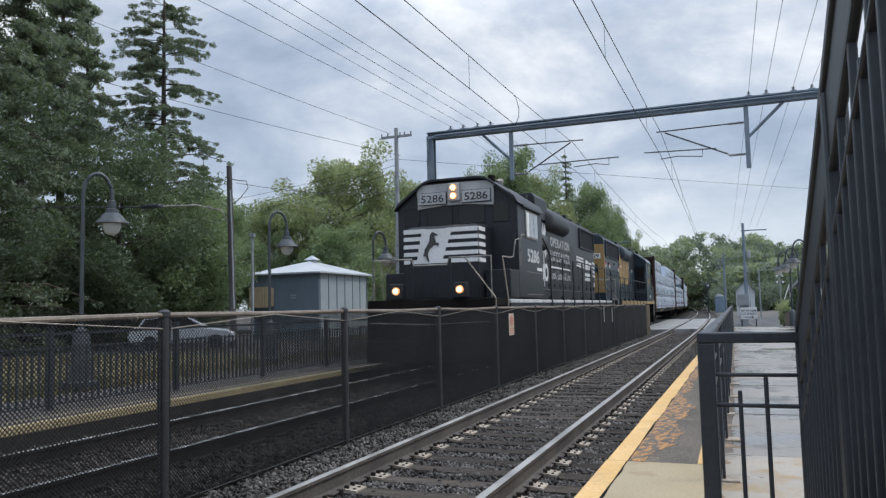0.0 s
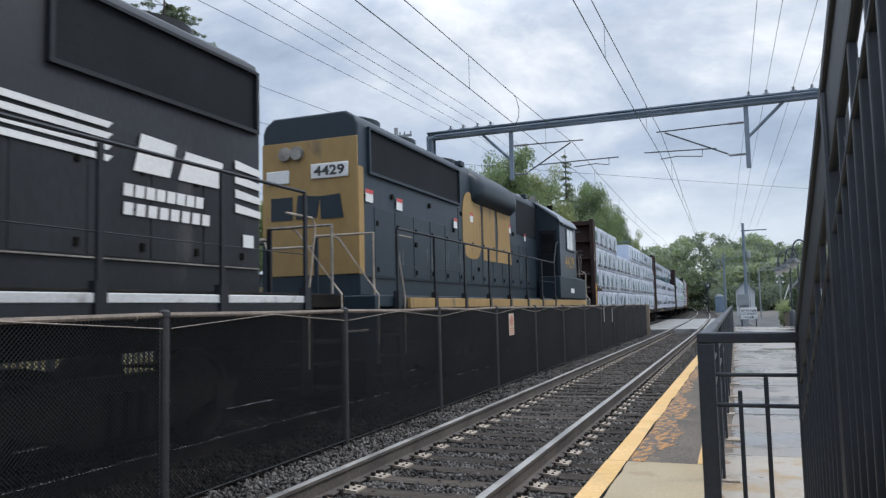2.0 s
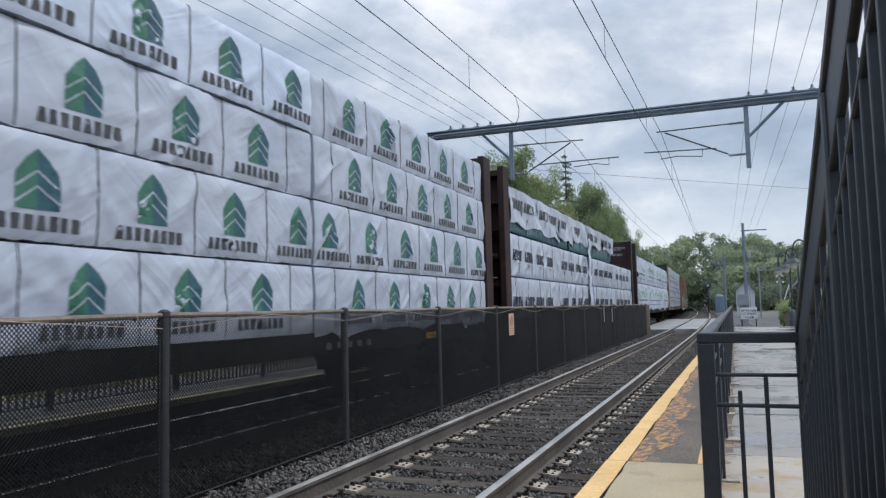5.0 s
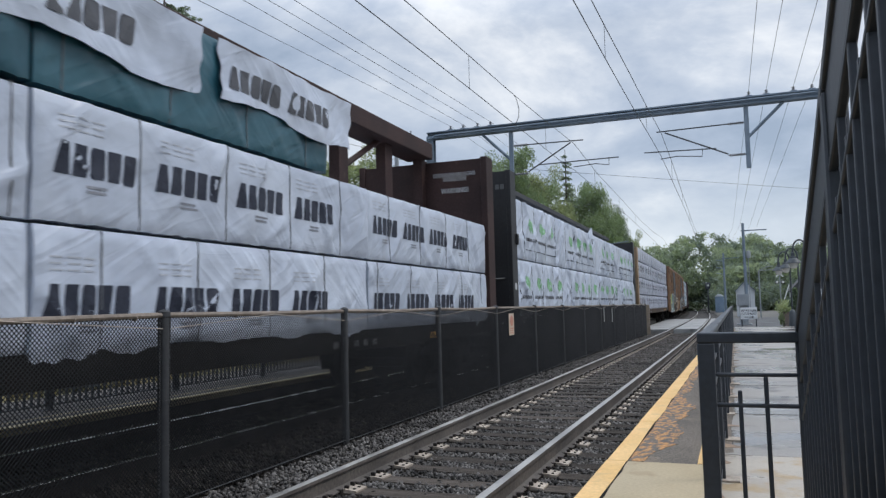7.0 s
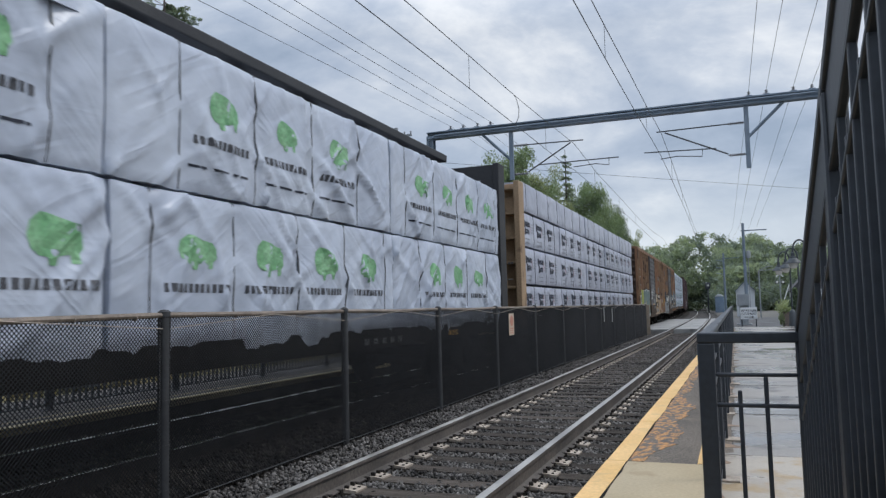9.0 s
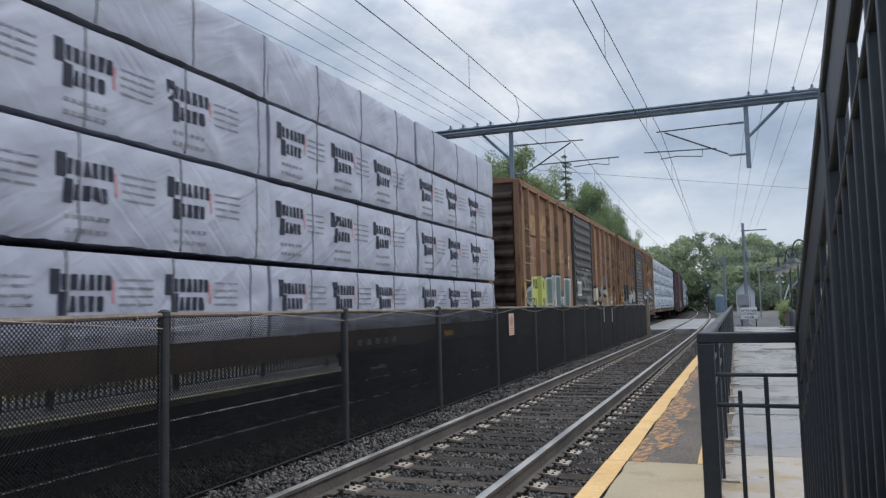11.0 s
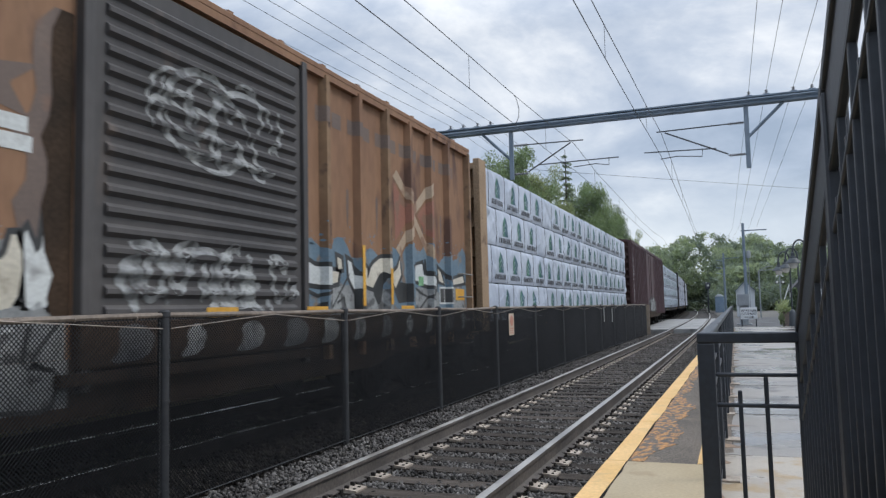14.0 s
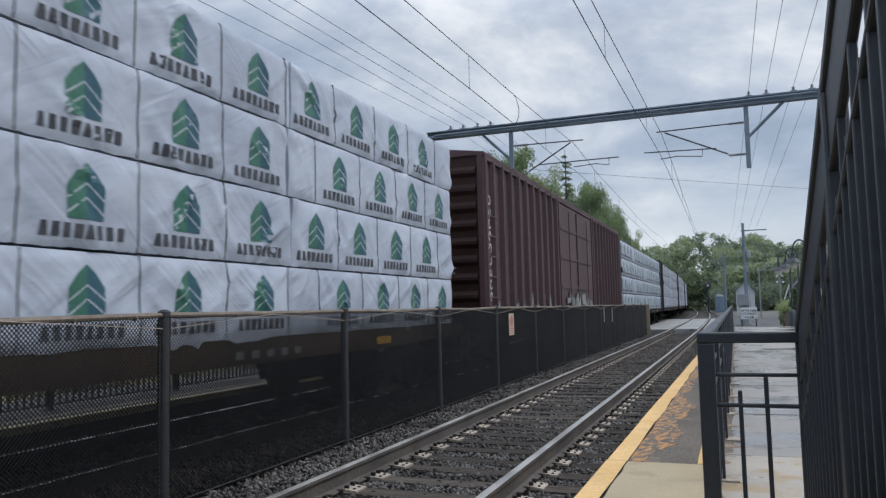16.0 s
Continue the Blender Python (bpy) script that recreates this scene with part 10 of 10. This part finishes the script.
    pale = [[(1.84, 2.0), (2.06, 1.93), (2.37, 1.93), (2.38, 1.70), (2.12, 1.71), (1.85, 1.73)], [(2.42, 1.89), (2.66, 1.88), (2.62, 1.75), (2.43, 1.72)], [(2.62, 2.07), (2.73, 2.05), (2.74, 1.93), (2.64, 1.92)],
            [(2.9, 2.05), (3.0, 2.02), (3.07, 1.86), (3.22, 1.80), (3.28, 1.69), (3.07, 1.67), (2.93, 1.82)], soft([(3.38, 2.0), (3.48, 1.94), (3.46, 1.80), (3.61, 2.01), (3.89, 2.13), (4.22, 2.13), (4.26, 1.94), (3.89, 1.88), (3.67, 1.69), (3.38, 1.74)], 1, 0.15),
            [(4.32, 1.93), (4.49, 2.01), (4.56, 2.14), (4.61, 1.91), (4.40, 1.70), (4.32, 1.80)], [(4.97, 2.04), (5.46, 2.12), (5.52, 1.94), (6.1, 1.89), (6.07, 1.73), (5.45, 1.80), (5.14, 1.85)],
            [(6.15, 2.1), (6.3, 2.0), (6.42, 1.82), (6.2, 1.86)], [(6.85, 1.80), (7.5, 1.86), (7.42, 1.98), (6.9, 1.90)]]
    for p in greys:
        paint(C, "sprayed_fill", [p], "paint_thin", 2, face, "grey sprayed fill")
    paint(C, "sprayed_outline", [grow(p, 0.06) for p in pale], "paint_dark", 3, face, "dark sprayed outline")
    for k, p in enumerate(pale):
        paint(C, "sprayed_fill", [p], "paint_cream" if k % 3 else "paint_pale", 4, face, "cream sprayed fill")
    for p in (soft([(3.60, 1.66), (3.82, 1.88), (4.02, 1.95), (3.98, 1.75), (3.84, 1.40)], 1), [(3.06, 1.67), (3.26, 1.68), (3.28, 1.36), (3.08, 1.36)], [(4.36, 1.66), (4.6, 1.80), (4.88, 1.78), (4.88, 1.5), (4.5, 1.48)],
              [(2.41, 1.38), (2.45, 1.38), (2.96, 1.86), (2.91, 1.86)], [(1.64, 1.45), (1.70, 1.59), (1.9, 1.65), (2.12, 1.59), (2.38, 1.66), (2.38, 1.62), (2.12, 1.54), (1.9, 1.60), (1.73, 1.55), (1.68, 1.45)],
              [(2.6, 1.5), (2.8, 1.58), (2.85, 1.4), (2.81, 1.4), (2.77, 1.54), (2.6, 1.46)], [(5.1, 1.74), (5.3, 1.70), (6.0, 1.45), (5.6, 1.62), (5.3, 1.64)], [(5.3, 1.4), (5.9, 1.72), (5.95, 1.70), (5.4, 1.4)],
              [(6.66, 2.0), (6.76, 2.0), (6.74, 1.36), (6.68, 1.36)], [(5.5, 2.0), (5.56, 2.2), (5.62, 2.2), (5.64, 2.02), (6.1, 1.95), (6.1, 1.90), (5.58, 1.96)],
              [(6.1, 2.14), (6.5, 2.02), (6.64, 1.86), (6.6, 1.84), (6.44, 1.96), (6.12, 2.08)], [(1.70, 1.40), (2.0, 1.42), (2.22, 1.5), (2.22, 1.36), (1.70, 1.36)]):
        paint(C, "sprayed_slash", [p], "paint_dark", 5, face, "dark sprayed stroke")
    paint(C, "sticker", [oblong(5.29, 5.50, 1.76, 1.91)], "ink_leaf", 7, face, "green sticker")
    for y0, y1, z0, z1 in ((6.21, 6.66, 1.46, 1.49), (6.21, 6.66, 1.73, 1.76), (6.21, 6.24, 1.49, 1.73), (6.63, 6.66, 1.49, 1.73), (6.42, 6.44, 1.49, 1.73)):
        paint(C, "plate_line", [oblong(y0, y1, z0, z1)], "paint_pale", 8, face, "white frame line of a stencil plate")
    paint(C, "plate_field", [oblong(6.22, 6.65, 1.47, 1.75)], "paint_dark", 7, face, "dark stencil plate")
    paint(C, "sticker", [oblong(7.02, 7.48, 1.53, 1.74)], "paint_orange", 7, face, "dull yellow sticker")
    for y, z0, z1 in ((3.17, 1.44, 2.26), (4.06, 1.46, 1.98)):
        part("reflector", Geo().plate(oblong(y - 0.04, y + 0.04, z0, z1), 1.612, 0.002), "paint_orange", C, "yellow reflective strip")
    for sgn in (1, -1):
        paint(C, "faded_cross_arm", [[(5.17 - sgn * 0.80, 3.40), (5.17 - sgn * 0.66, 3.52), (5.17, 3.06), (5.17, 2.88)], [(5.17 - sgn * 0.72, 2.3), (5.17 - sgn * 0.58, 2.2), (5.17, 2.74), (5.17, 2.9)]], "paint_faded", 3, face, "faded cream arm of a cross")
        paint(C, "faded_cross_side", [[(5.17 - sgn * 0.78, 3.32), (5.17 - sgn * 0.12, 2.9), (5.17 - sgn * 0.74, 2.42)]], "paint_red", 2, face, "faded red side of a cross")
    paint(C, "faded_word", [oblong(2.1 + 0.42 * k, 2.34 + 0.42 * k + 0.1 * rr.random(), 3.75, 3.95) for k in range(12)], "faded_dark", 1, face, "faint dark stencil bars")
    for y in (-0.1, 1.70, 4.37):
        part("reflector", Geo().plate(oblong(y, y + 0.48, 1.345, 1.44), 1.612, 0.002), "paint_orange", C, "yellow reflective strip")
    for k in range(11):
        y, w = -1.3 + 0.82 * k, 0.25 + 0.25 * rr.random()
        part("sprayed_stroke", Geo().plate(soft([(y, 0.99), (y + w, 1.02), (y + w + 0.1, 1.2), (y + 0.8 * w, 1.32), (y + 0.1, 1.3 - 0.1 * rr.random()), (y + 0.14, 1.12)], 1), 1.608, 0.002), "paint_thin" if k % 3 else "stencil", C, "dull grey sprayed stroke on the sill")
    paint(C, "sticker", [oblong(-2.25, -1.98, 2.72, 2.84), oblong(-2.24, -1.94, 2.58, 2.70)], "paint_pale", 3, face, "pale papers")
    paint(C, "sticker", [oblong(-7.41, -6.95, 1.52, 1.62), oblong(-7.41, -6.95, 1.65, 1.75)], "paint_orange", 3, face, "dull yellow sticker")
    x = 1.512
    C, rr = box_car("maroon_boxcar", "dark maroon boxcar with sprayed paint along its foot", 204.5, 223.7, "maroon", "maroon", "maroon", (-2.55, 2.70),
                    [-9.0 + 0.68 * k for k in range(10)] + [3.1 + 0.68 * k for k in range(10)], 23, 4.55)
    spray(C, rr, -8.8, -3.0, 0.75, 1.75, ["paint_thin", "maroon"], 8, x)
    spray(C, rr, -2.0, 2.2, 0.95, 1.8, ["paint_thin"], 4, 1.604)
    for k in range(9):
        z, lean = 1.6 + 0.25 * k, 1.3 * k
        arc = np.linspace(lean, lean + 4.4, 12)
        loop = [(-9.46 + 0.085 * math.cos(a), z + 0.10 * math.sin(a)) for a in arc] + [(-9.46 + 0.058 * math.cos(a), z + 0.068 * math.sin(a)) for a in reversed(arc)]
        part("sprayed_stroke", Geo().plate(loop, 1.602, 0.002), "paint_pale", C, "pale sprayed loop")
    for y, z in ((-8.66, 3.1), (-8.66, 2.75), (-8.66, 2.3), (-7.98, 2.3), (-8.66, 1.9), (-7.98, 1.8)):
        part("sprayed_stroke", Geo().plate([(y - 0.14, z), (y - 0.09, z), (y - 0.08, z + 0.2), (y + 0.08, z + 0.02), (y + 0.12, z + 0.26), (y + 0.08, z + 0.26), (y + 0.05, z + 0.12), (y - 0.10, z + 0.28)], 1.504, 0.002), "stencil", C, "faint pale scrawl")


make_black_loco()
make_blue_loco()
make_lumber_cars()
make_box_cars()


# ---- the moving train ----
def on_track(u, t):
    """Pose of a vehicle whose middle is u metres along the line at 0 s."""
    y = u - SPEED * t
    return pose(TRACK_B + drift(y), y, 0, 0, 0, math.degrees(heading(y)))


def motions():
    for car, u in TRAIN:
        walk(car, [(t, on_track(u, t)) for t in range(17)])
    for w, y, r in WHEELSETS:
        turn = SPEED / r / FPS
        walk(w, [(k / FPS, pose(0, y, r, math.degrees(turn * k) % 360)) for k in range(481)])


motions()
